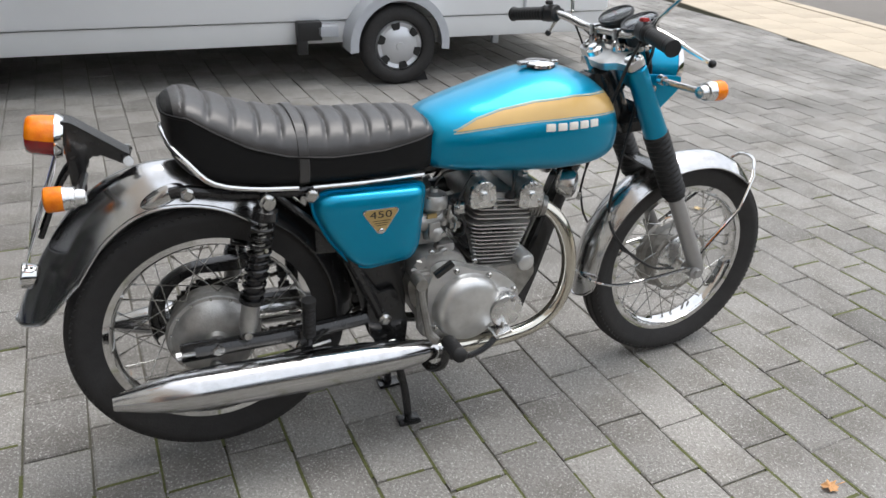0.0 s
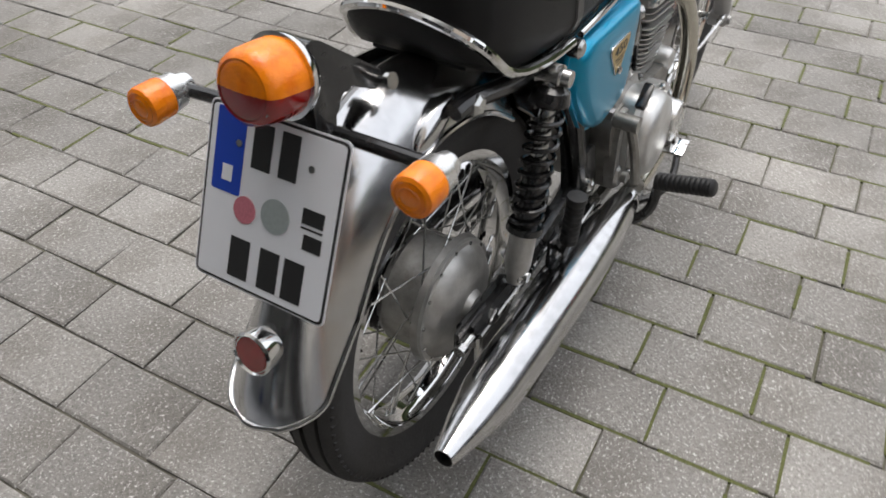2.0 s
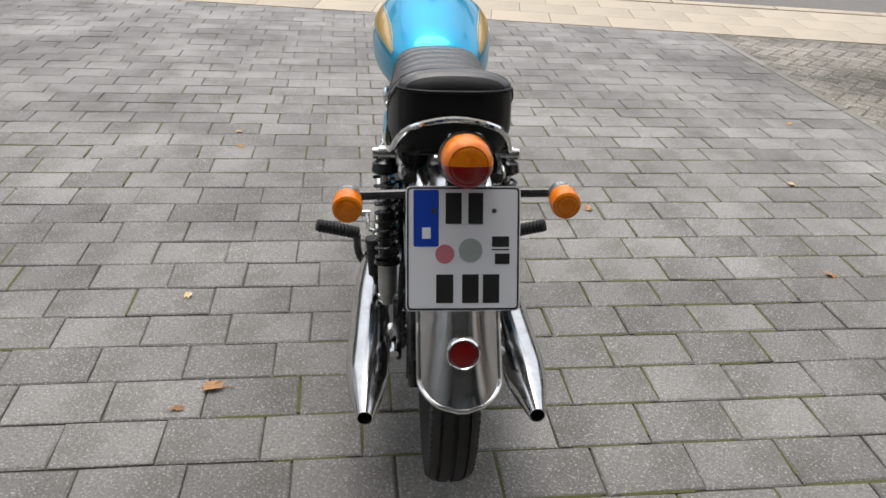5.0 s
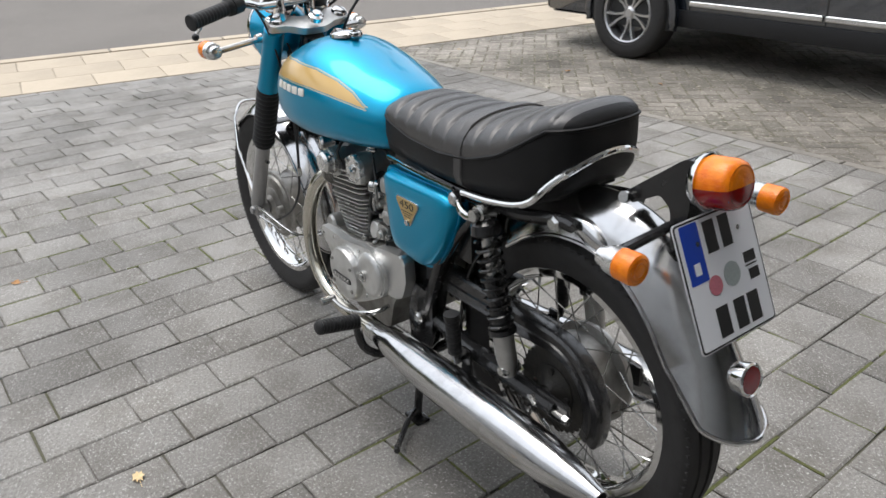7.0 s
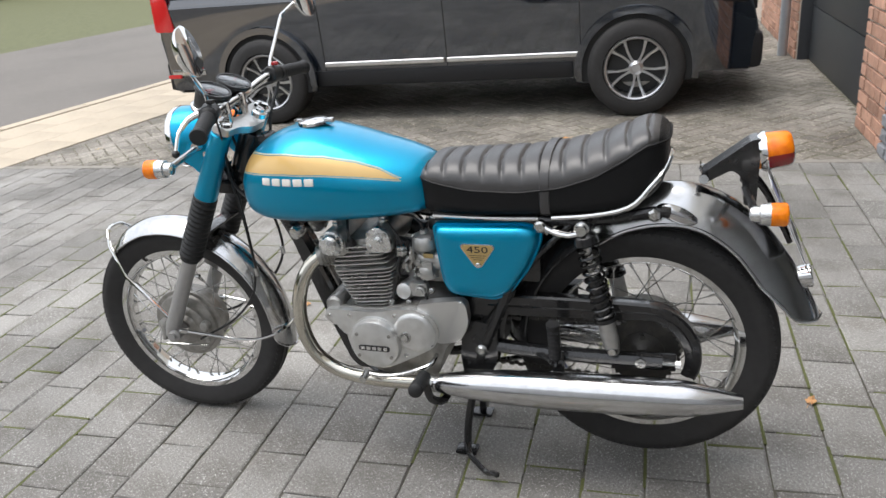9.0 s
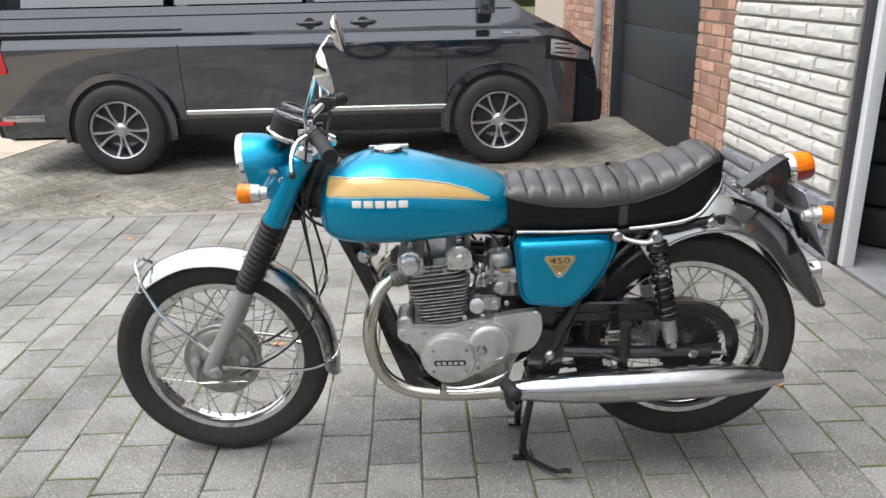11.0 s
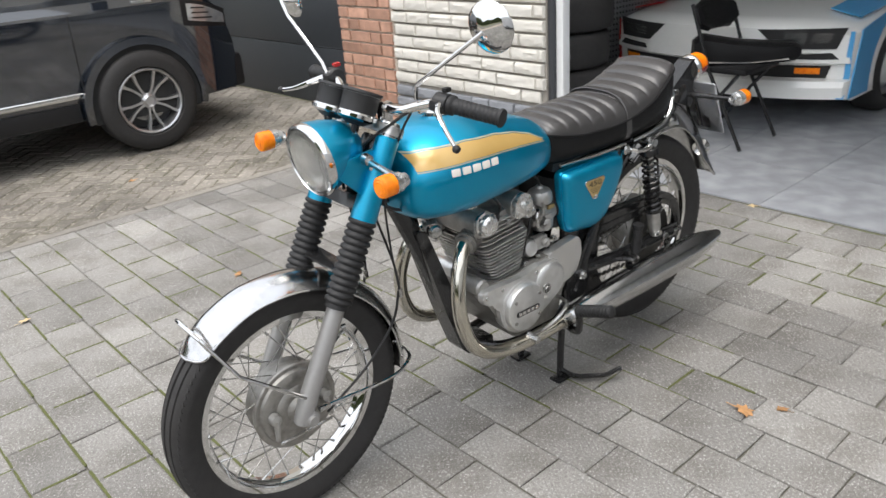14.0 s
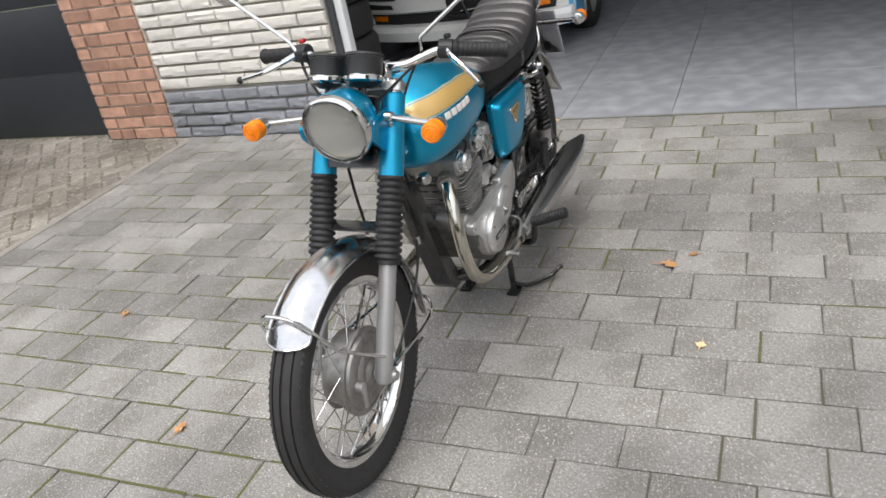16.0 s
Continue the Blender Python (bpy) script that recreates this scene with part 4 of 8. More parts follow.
# ---- folding chair with a loose motorcycle seat on it ----
def build_chair():
    ch = thing("folding_chair", "black tubular folding chair in the garage", "chair", PLACE @ Matrix.Translation((-2.20, -0.88, 0)) @ pose(0, 0, 0, 0, 0, 88))
    # chair axes: x to the front
    for s in (-1, 1):
        bm = B()
        tube(bm, [(0.20, s * 0.20, 0.01), (-0.04, s * 0.20, 0.46), (-0.17, s * 0.20, 0.82)], 0.011, 8, smooth=False)
        part("leg", bm, BLACK_PAINT, ch)
        bm = B()
        tube(bm, [(-0.21, s * 0.18, 0.01), (0.14, s * 0.18, 0.44)], 0.011, 8)
        part("leg", bm, BLACK_PAINT, ch)
    bm = B()
    box(bm, (0.0, 0, 0.455), (0.38, 0.38, 0.035), 0.014)
    part("seat", bm, VINYL_SHADED, ch)
    bm = B()
    rows = []
    for z in np.linspace(0.0, 1.0, 9):
        half = 0.21 * (1 - max(0.0, abs(z - 0.5) * 2 - 0.35) ** 2.4 * 1.25)
        rows.append([Vector((-0.165 + (0.80 - 0.66 - 0.17 * z) * 0.38 - 0.03 * (1 - u * u), u * half, 0.66 + 0.17 * z)) for u in np.linspace(-1, 1, 11)])
    sheet(bm, rows, 0.028)
    part("backrest", bm, VINYL_SHADED, ch)
    pad = thing("loose_seat", "black vinyl motorcycle seat with chrome trim laid on a chair", "motorcycle seat", PLACE @ Matrix.Translation((-2.26, -0.86, 0.473)) @ pose(0, 0, 0, 0, 0, 128) @ Matrix.Diagonal((0.84, 1, 1, 1)))
    bm = B()
    rings = []
    for x, w, h0, h1 in ((-0.34, 0.07, 0.02, 0.13), (-0.28, 0.11, 0.005, 0.165), (-0.05, 0.125, 0.0, 0.125), (0.20, 0.125, 0.0, 0.105), (0.33, 0.11, 0.01, 0.10), (0.37, 0.08, 0.03, 0.085)):
        rings.append([Vector((x, y * w, h0 + (h1 - h0) * z)) for y, z in ((-0.9, 0), (-1, 0.4), (-0.9, 0.85), (-0.5, 1), (0.5, 1), (0.9, 0.85), (1, 0.4), (0.9, 0))])
    skin(bm, rings)
    part("cushion", bm, VINYL_SHADED, pad)
    bm = B()
    tube(bm, [(-0.30, -0.122, 0.02), (0.0, -0.130, 0.012), (0.28, -0.122, 0.025)], 0.006, 6)
    part("trim", bm, CHROME, pad)
    bm = B()
    tube(bm, [(-0.30, 0.122, 0.02), (0.0, 0.130, 0.012), (0.28, 0.122, 0.025)], 0.006, 6)
    part("trim", bm, CHROME, pad)


build_chair()

tub = thing("plastic_tub", "dark blue plastic tub on the garage floor", "tub", PLACE @ Matrix.Translation((-4.9, 1.35, 0)))
bm = B()
skin(bm, [ring_of((0, 0, 0.0), (0, 0, 1), 0.22, 20), ring_of((0, 0, 0.34), (0, 0, 1), 0.27, 20), ring_of((0, 0, 0.36), (0, 0, 1), 0.29, 20), ring_of((0, 0, 0.36), (0, 0, 1), 0.255, 20), ring_of((0, 0, 0.03), (0, 0, 1), 0.20, 20)])
part("tub", bm, CANVAS, tub)


# ---- motorcycle ----
# bike axes: x forward from the rear axle, y to its left, z up
bike = thing("motorcycle", "metallic blue vintage motorcycle with chrome fenders on its centre stand", "motorcycle", pose(0, -0.012, 0, LEAN, 0, YAW) @ Matrix.Scale(1.012, 4))
AR, AF = Vector((0.036, 0.0, 0.354)), Vector((1.392, 0.0, 0.316))
RR, RF = 0.324, 0.312


def build_wheel(name, c, R, w, spokes, label, turn=0.0, root=0.094):
    wh = new(name)
    wh.parent = bike
    wh.matrix_basis = Matrix.Translation(c) @ pose(0, 0, 0, 0, 0, turn)
    tagged(wh, label)
    rim = 0.242 if R > 0.32 else 0.236
    h = w / 2
    sec = [(-h * 0.52, rim - R - 0.004), (-h * 0.66, rim - R + 0.004), (-h * 0.98, -0.036), (-h, -0.026), (-h * 0.86, -0.010), (-h * 0.60, -0.0035), (-h * 0.58, -0.009), (-h * 0.50, -0.009), (-h * 0.48, -0.002), (-h * 0.10, 0.0), (-h * 0.08, -0.006),
           (h * 0.08, -0.006), (h * 0.10, 0.0), (h * 0.48, -0.002), (h * 0.50, -0.009), (h * 0.58, -0.009), (h * 0.60, -0.0035), (h * 0.86, -0.010), (h, -0.026), (h * 0.98, -0.036), (h * 0.66, rim - R + 0.004), (h * 0.52, rim - R - 0.004)]
    bm = B()
    torus(bm, (0, 0, 0), (0, 1, 0), R, sec, 96)
    part("tyre", bm, RUBBER, wh, "black tyre with grooved tread", sharp=60)
    # tread blocks along both shoulders
    bm = B()
    for k in range(110):
        a = math.tau * k / 110
        for s in (-1, 1):
            m = Matrix.Rotation(a + s * 0.012, 4, "Y") @ Matrix.Translation((0, s * h * 0.66, R - 0.0142)) @ Matrix.Rotation(radians(-s * 16), 4, "X") @ Matrix.Rotation(radians(s * 24), 4, "Z")
            box(bm, (0, 0, 0), (0.0105, h * 0.56, 0.009), 0, m)
    tagged(part("tread_block", bm, RUBBER, wh, sharp=0), kind="stuff")
    rs = h * 0.56
    bm = B()
    torus(bm, (0, 0, 0), (0, 1, 0), rim, [(-rs, -0.002), (-rs - 0.003, 0.002), (-rs - 0.002, -0.012), (-rs * 0.6, -0.017), (-rs * 0.35, -0.024), (rs * 0.35, -0.024),
                                         (rs * 0.6, -0.017), (rs + 0.002, -0.012), (rs + 0.003, 0.002), (rs, -0.002), (rs * 0.4, -0.014), (-rs * 0.4, -0.014)], 96)
    part("rim", bm, CHROME, wh, "bright chrome rim")
    # spokes in crossed pairs, each with its nipple
    kinds = {}
    for k in range(spokes):
        s = 1 if k % 2 else -1
        lean = 1 if (k // 2) % 2 else -1
        if (s, lean) not in kinds:
            d = 0.62 * lean
            a0 = Vector((root * math.sin(d * 1.2), s * 0.032, root * math.cos(d * 1.2)))
            a1 = Vector((0.0, s * 0.004, rim - 0.023))
            bm = B()
            tube(bm, [a0, a1], 0.0016, 6, smooth=False)
            tube(bm, [a1 + (a0 - a1).normalized() * 0.016, a1], 0.0032, 6, smooth=False)
            kinds[s, lean] = mesh_of("spoke", bm, CHROME_DULL, 40)
        share("spoke", kinds[s, lean], wh, Matrix.Rotation(math.tau * k / spokes, 4, "Y"))
    return wh


front = build_wheel("front_wheel", AF, RF, 0.086, 36, "spoked front wheel with chrome rim", STEER)
rear = build_wheel("rear_wheel", AR, RR, 0.096, 36, "spoked rear wheel with chrome rim")


def studs(bm, c, axis, R, n, r, h, a0=0.0):
    """Small screw heads in a circle."""
    for p in ring_of(c, axis, R, n):
        lathe(bm, [(0, r), (h, r), (h, 0.0005)], p, axis, 8)


# front hub: drum with a brake plate on the left
bm = B()
lathe(bm, [(-0.034, 0.030), (-0.034, 0.096), (-0.028, 0.102), (-0.020, 0.094), (0.012, 0.094), (0.018, 0.108), (0.024, 0.110)], (0, 0, 0), (0, 1, 0), 48)
part("hub", bm, ALU_DARK, front, "dull aluminium drum hub")
bm = B()
lathe(bm, [(-0.042, 0.002), (-0.043, 0.050), (-0.038, 0.080), (-0.034, 0.086)], (0, 0, 0), (0, 1, 0), 32)
studs(bm, (0, -0.034, 0), (0, -1, 0), 0.091, 10, 0.004, 0.006)
part("hub_cap", bm, ALU_POL, front)
bm = B()
lathe(bm, [(0.022, 0.111), (0.034, 0.113), (0.037, 0.110), (0.037, 0.100), (0.044, 0.096), (0.048, 0.086), (0.047, 0.060), (0.054, 0.050), (0.055, 0.036), (0.066, 0.024), (0.067, 0.001)], (0, 0, 0), (0, 1, 0), 48)
part("brake_plate", bm, ALU_DARK, front, "cast aluminium front brake plate")
for k, a in enumerate((20, 160)):
    bm = B()
    ca, sa = math.cos(radians(a)), math.sin(radians(a))
    lathe(bm, [(0.05, 0.015), (0.068, 0.014), (0.070, 0.010), (0.070, 0.001)], (0.076 * ca, 0, 0.076 * sa - 0.02), (0, 1, 0), 14)
    tube(bm, [(0.076 * ca, 0.066, 0.076 * sa - 0.02), (0.080 * ca, 0.066, 0.076 * sa - 0.072)], 0.007, 8, smooth=False)
    part("brake_arm", bm, ALU_MID, front)
bm = B()
tube(bm, [(-0.072, 0.070, -0.058), (0.072, 0.070, -0.058)], 0.0040, 6)
part("brake_link", bm, CHROME_DULL, front)
bm = B()
lathe(bm, [(-0.115, 0.010), (0.115, 0.010)], (0, 0, 0), (0, 1, 0), 10)
part("axle", bm, CHROME_DULL, front)

# rear hub: plate on the right, sprocket on the left
bm = B()
lathe(bm, [(-0.046, 0.03), (-0.046, 0.106), (-0.036, 0.110), (-0.028, 0.094), (0.020, 0.094), (0.026, 0.096), (0.040, 0.088), (0.045, 0.06)], (0, 0, 0), (0, 1, 0), 40)
part("hub", bm, ALU_DARK, rear)
bm = B()
lathe(bm, [(-0.045, 0.106), (-0.052, 0.105), (-0.053, 0.098), (-0.058, 0.094), (-0.068, 0.082), (-0.075, 0.064), (-0.078, 0.044), (-0.080, 0.030), (-0.090, 0.024), (-0.092, 0.001)], (0, 0, 0), (0, 1, 0), 48)
lathe(bm, [(0, 0.017), (0.026, 0.016), (0.028, 0.012), (0.036, 0.011), (0.036, 0.001)], (-0.006, -0.062, -0.066), (0, -1, 0), 16)
box(bm, (0.045, -0.070, -0.040), (0.050, 0.016, 0.022), 0.006)
part("brake_plate", bm, ALU_MID, rear, "domed aluminium rear brake plate")
bm = B()
studs(bm, (0, -0.049, 0), (0, -1, 0), 0.0995, 14, 0.0035, 0.006)
tagged(part("screw_ring", bm, CHROME_DULL, rear), kind="stuff")
bm = B()
teeth = []
for k in range(35 * 2):
    r = 0.094 if k % 2 else 0.087
    teeth.append((r * math.cos(math.tau * k / 70), r * math.sin(math.tau * k / 70)))
prism(bm, teeth, 0.006, side_plane(0.058, 1))
lathe(bm, [(0.04, 0.06), (0.066, 0.055), (0.074, 0.03), (0.084, 0.018), (0.084, 0.001)], (0, 0, 0), (0, 1, 0), 28)
studs(bm, (0, 0.066, 0), (0, 1, 0), 0.045, 4, 0.007, 0.008)
part("sprocket", bm, GREASE, rear, "dark greasy chain sprocket")
bm = B()
lathe(bm, [(-0.125, 0.010), (0.125, 0.010)], (0, 0, 0), (0, 1, 0), 10)
for s in (-1, 1):
    lathe(bm, [(0, 0.015), (0.010, 0.015), (0.012, 0.010)], (0, s * 0.113, 0), (0, s, 0), 6)
part("axle", bm, CHROME_DULL, rear)

# ---- tank ----
TX = [0.540, 0.565, 0.62, 0.70, 0.78, 0.86, 0.92, 0.98, 1.02, 1.042, 1.055, 1.060]
TT = [0.815, 0.845, 0.868, 0.890, 0.912, 0.928, 0.926, 0.910, 0.888, 0.866, 0.842, 0.822]
TB = [0.742, 0.720, 0.708, 0.701, 0.695, 0.690, 0.689, 0.692, 0.701, 0.714, 0.732, 0.752]
TW = [0.070, 0.100, 0.124, 0.146, 0.159, 0.166, 0.164, 0.154, 0.139, 0.122, 0.098, 0.066]


def ease(x, X, Y):
    """A smooth curve through the pairs (X, Y)."""
    if x <= X[0]:
        return Y[0]
    if x >= X[-1]:
        return Y[-1]
    k = max(i for i in range(len(X) - 1) if X[i] <= x)
    slope = [(Y[min(i + 1, len(X) - 1)] - Y[max(i - 1, 0)]) / (X[min(i + 1, len(X) - 1)] - X[max(i - 1, 0)]) for i in range(len(X))]
    h = X[k + 1] - X[k]
    t = (x - X[k]) / h
    return (Y[k] * (2 * t ** 3 - 3 * t * t + 1) + slope[k] * h * (t ** 3 - 2 * t * t + t) + Y[k + 1] * (3 * t * t - 2 * t ** 3) + slope[k + 1] * h * (t ** 3 - t * t))


def tank_at(x):
    return ease(x, TX, TT), ease(x, TX, TB), ease(x, TX, TW)


def tank_side(x, z, out=0.0):
    """The tank's half width at a place along it and a height."""
    t, b, w = tank_at(x)
    zc = b + (t - b) * 0.46
    k = (z - zc) / (t - zc) if z > zc else (zc - z) / (zc - b)
    e = 2.15 if z > zc else 3.4
    return w * max(0.0, 1 - min(1.0, abs(k)) ** e) ** (1 / e) + out


def tank_ring(x, n=64):
    t, b, w = tank_at(x)
    zc = b + (t - b) * 0.46
    out = []
    for i in range(n):
        a = math.tau * i / n
        c, s = math.cos(a), math.sin(a)
        e = 2.15 if s > 0 else 3.4
        y = w * abs(c) ** (2 / e) * (1 if c > 0 else -1)
        z = zc + ((t - zc) if s > 0 else (zc - b)) * abs(s) ** (2 / e) * (1 if s > 0 else -1)
        out.append(Vector((x, y, z)))
    return out


bm = B()
xs = sorted([*np.linspace(0.540, 1.030, 46), 0.543, 0.547, 0.555, *np.linspace(1.036, 1.060, 9)])
skin(bm, [tank_ring(x) for x in xs])
tank = part("fuel_tank", bm, BLUE, bike, "metallic blue fuel tank with gold stripes", sharp=70)
for s in (-1, 1):
    def band(z_lo, z_hi, x0, x1, lift, n=34, m=4):
        bm = B()
        rows = []
        for i in range(n + 1):
            x = x0 + (x1 - x0) * i / n
            lo, hi = z_lo(x), z_hi(x)
            rows.append([Vector((x, s * tank_side(x, lo + (hi - lo) * j / m, lift), lo + (hi - lo) * j / m)) for j in range(m + 1)])
        return sheet(bm, rows, 0.0008)
    SX = [0.610, 0.66, 0.72, 0.80, 0.90, 1.00, 1.043]
    SLO = [0.816, 0.824, 0.832, 0.839, 0.842, 0.838, 0.834]
    SHI = [0.817, 0.842, 0.860, 0.875, 0.882, 0.876, 0.866]
    lo = lambda x: float(np.interp(x, SX, SLO))
    hi = lambda x: float(np.interp(x, SX, SHI))
    part("stripe", band(lo, hi, 0.611, 1.034, 0.0022, 60, 6), GOLD, tank, "gold tank stripe")
    part("pinstripe", band(lambda x: lo(x) - 0.004, lambda x: lo(x) - 0.0015, 0.606, 1.034, 0.0022, 60, 1), GOLD_PALE, tank)
    part("pinstripe", band(lambda x: hi(x) + 0.0015, lambda x: hi(x) + 0.004, 0.606, 1.034, 0.0022, 60, 1), GOLD_PALE, tank)
    # raised white maker's emblem, as five plain blocks
    for k in range(5):
        x0 = 0.815 + 0.0300 * k
        bm = B()
        cx, cz = x0 + 0.0155, 0.821
        y = tank_side(cx, cz)
        ang = math.atan2(tank_side(cx, cz - 0.008) - tank_side(cx, cz + 0.008), 0.016)
        yaw = math.atan2(tank_side(cx + 0.01, cz) - tank_side(cx - 0.01, cz), 0.02)
        m = Matrix.Translation((cx, s * y, cz)) @ Matrix.Rotation(s * yaw, 4, "Z") @ Matrix.Rotation(s * ang, 4, "X")
        box(bm, (0, 0, 0), (0.0245, 0.005, 0.0185), 0.003, m)
        part("emblem_block", bm, WHITE_LETTER, tank, "white emblem block")
cap = B()
lathe(cap, [(0, 0.030), (0.012, 0.030), (0.013, 0.041), (0.021, 0.040), (0.025, 0.034), (0.027, 0.002)], (0.875, 0, 0.915), (0.03, 0, 1), 36)
fc = part("fuel_cap", cap, CHROME, tank, "chrome filler cap with a lever")
bm = B()
box(bm, (0.835, 0, 0.935), (0.030, 0.024, 0.014), 0.004)
part("cap_lever", bm, CHROME, fc)
bm = B()
box(bm, (0.918, 0, 0.935), (0.020, 0.016, 0.010), 0.003)
part("cap_hinge", bm, CHROME, fc)

# ---- seat ----
QX = [-0.0145, -0.011, -0.003, 0.012, 0.03, 0.08, 0.16, 0.26, 0.38, 0.47, 0.535, 0.562, 0.572]
QT = [0.903, 0.910, 0.919, 0.927, 0.930, 0.914, 0.886, 0.866, 0.858, 0.855, 0.849, 0.838, 0.812]
QB = [0.845, 0.830, 0.806, 0.785, 0.770, 0.748, 0.735, 0.727, 0.722, 0.720, 0.722, 0.728, 0.740]
QW = [0.048, 0.067, 0.084, 0.097, 0.107, 0.118, 0.1235, 0.123, 0.117, 0.110, 0.103, 0.092, 0.072]


def seat_seam(x):
    """Height of the piping: high at both ends, sagging between."""
    return float(np.interp(x, [-0.0145, 0.03, 0.08, 0.14, 0.22, 0.32, 0.44, 0.52, 0.572], [0.900, 0.896, 0.864, 0.829, 0.802, 0.788, 0.789, 0.802, 0.815]))


def seat_ring(x, n_top=28):
    t, b, w = (ease(x, QX, v) for v in (QT, QB, QW))
    seam = min(seat_seam(x), t - 0.004)
    pts = [Vector((x, -w * 0.80, b)), Vector((x, -w * 0.94, b + 0.012)), Vector((x, -w, b + (seam - b) * 0.5)), Vector((x, -w * 0.985, seam - 0.004))]
    for k in range(n_top + 1):
        a = math.pi * (1 - k / n_top)
        c, s = math.cos(a), math.sin(a)
        y = w * abs(c) ** (2 / 2.5) * (1 if c > 0 else -1) * 0.985
        z = seam + (t - seam) * abs(s) ** (2 / 2.5)
        pleat = 0.0
        xx = x + 0.012 * abs(c) ** 2      # the pleats bow forward in the middle
        if 0.03 < xx < 0.560:
            ph = ((xx - 0.03) / 0.0482) % 1.0
            pleat = -0.0062 * max(0.0, 1 - abs(math.sin(math.pi * ph)) * 1.7) ** 1.3 + 0.0020 * abs(math.sin(math.pi * ph))
        pts.append(Vector((x, y, z + pleat * min(1.0, max(0.0, abs(s) - 0.12) * 1.8))))
    pts += [Vector((x, w * 0.985, seam - 0.004)), Vector((x, w, b + (seam - b) * 0.5)), Vector((x, w * 0.94, b + 0.012)), Vector((x, w * 0.80, b))]
    return pts


bm = B()
rings = [seat_ring(x) for x in [*np.linspace(-0.0145, 0.03, 16), *np.linspace(0.0325, 0.572, 216)]]
skin(bm, rings)
# top faces get the sky-lit vinyl, sides and rear the shaded copy
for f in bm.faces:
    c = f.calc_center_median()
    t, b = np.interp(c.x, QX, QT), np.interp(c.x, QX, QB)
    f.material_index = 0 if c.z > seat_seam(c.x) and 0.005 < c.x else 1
seat = part("seat", bm, [VINYL_SKYLIT, VINYL_SHADED], bike, "black vinyl dual seat with cross pleats", sharp=50)
for s in (-1, 1):
    bm = B()
    pts = []
    for x in np.linspace(0.004, 0.566, 44):
        t, b, w = (np.interp(x, QX, v) for v in (QT, QB, QW))
        pts.append((x, s * (w * 0.985 + 0.001), min(seat_seam(x), t - 0.004)))
    tube(bm, pts, 0.0035, 6, smooth=False)
    part("piping", bm, PIPING, seat)
bm = B()
pts = [(0.006, -0.091, 0.899), (-0.004, -0.082, 0.900), (-0.011, -0.067, 0.901), (-0.0155, -0.046, 0.901), (-0.0165, 0, 0.901), (-0.0155, 0.046, 0.901), (-0.011, 0.067, 0.901), (-0.004, 0.082, 0.900), (0.006, 0.091, 0.899)]
tube(bm, pts, 0.0035, 6)
part("piping", bm, PIPING, seat)
# chrome edge trim all round the lower edge, in three lengths
trim_side = [(0.535, 0.108, 0.722), (0.40, 0.1165, 0.723), (0.272, 0.123, 0.728)]
trim_back = [(0.240, 0.124, 0.730), (0.16, 0.125, 0.738), (0.09, 0.120, 0.750), (0.052, 0.114, 0.768), (0.026, 0.104, 0.798), (-0.002, 0.083, 0.828), (-0.014, 0.040, 0.846), (-0.018, 0.0, 0.852)]
for s in (-1, 1):
    bm = B()
    tube(bm, [(x, s * y, z) for x, y, z in trim_side], 0.0055, 8)
    part("chrome_trim", bm, CHROME, seat)
bm = B()
tube(bm, trim_back + [(x, -y, z) for x, y, z in trim_back[-2::-1]], 0.0072, 10)
part("chrome_trim", bm, CHROME, seat)
bm = B()
rows = []
for x in (0.244, 0.246, 0.266, 0.268):
    ring = seat_ring(0.256)
    lift = 0.0030 if x in (0.246, 0.266) else 0.0005
    cz = 0.79
    rows.append([Vector((x, p.y * (1 + lift / 0.117), p.z + (lift if p.z > 0.83 else 0.0) + (0.003 if p.z > 0.85 else 0))) for p in ring])
sheet(bm, rows, 0.002)
part("strap", bm, VINYL_SKYLIT, seat, "black grab strap")
bm = B()
skin(bm, [[Vector((x, y * w, z)) for y, z in ((-1, zb), (1, zb), (1, zb + 0.03), (-1, zb + 0.03))] for x, w, zb in ((0.03, 0.07, 0.765), (0.15, 0.09, 0.715), (0.54, 0.085, 0.700))])
part("seat_base", bm, BLACK_PLASTIC, seat)

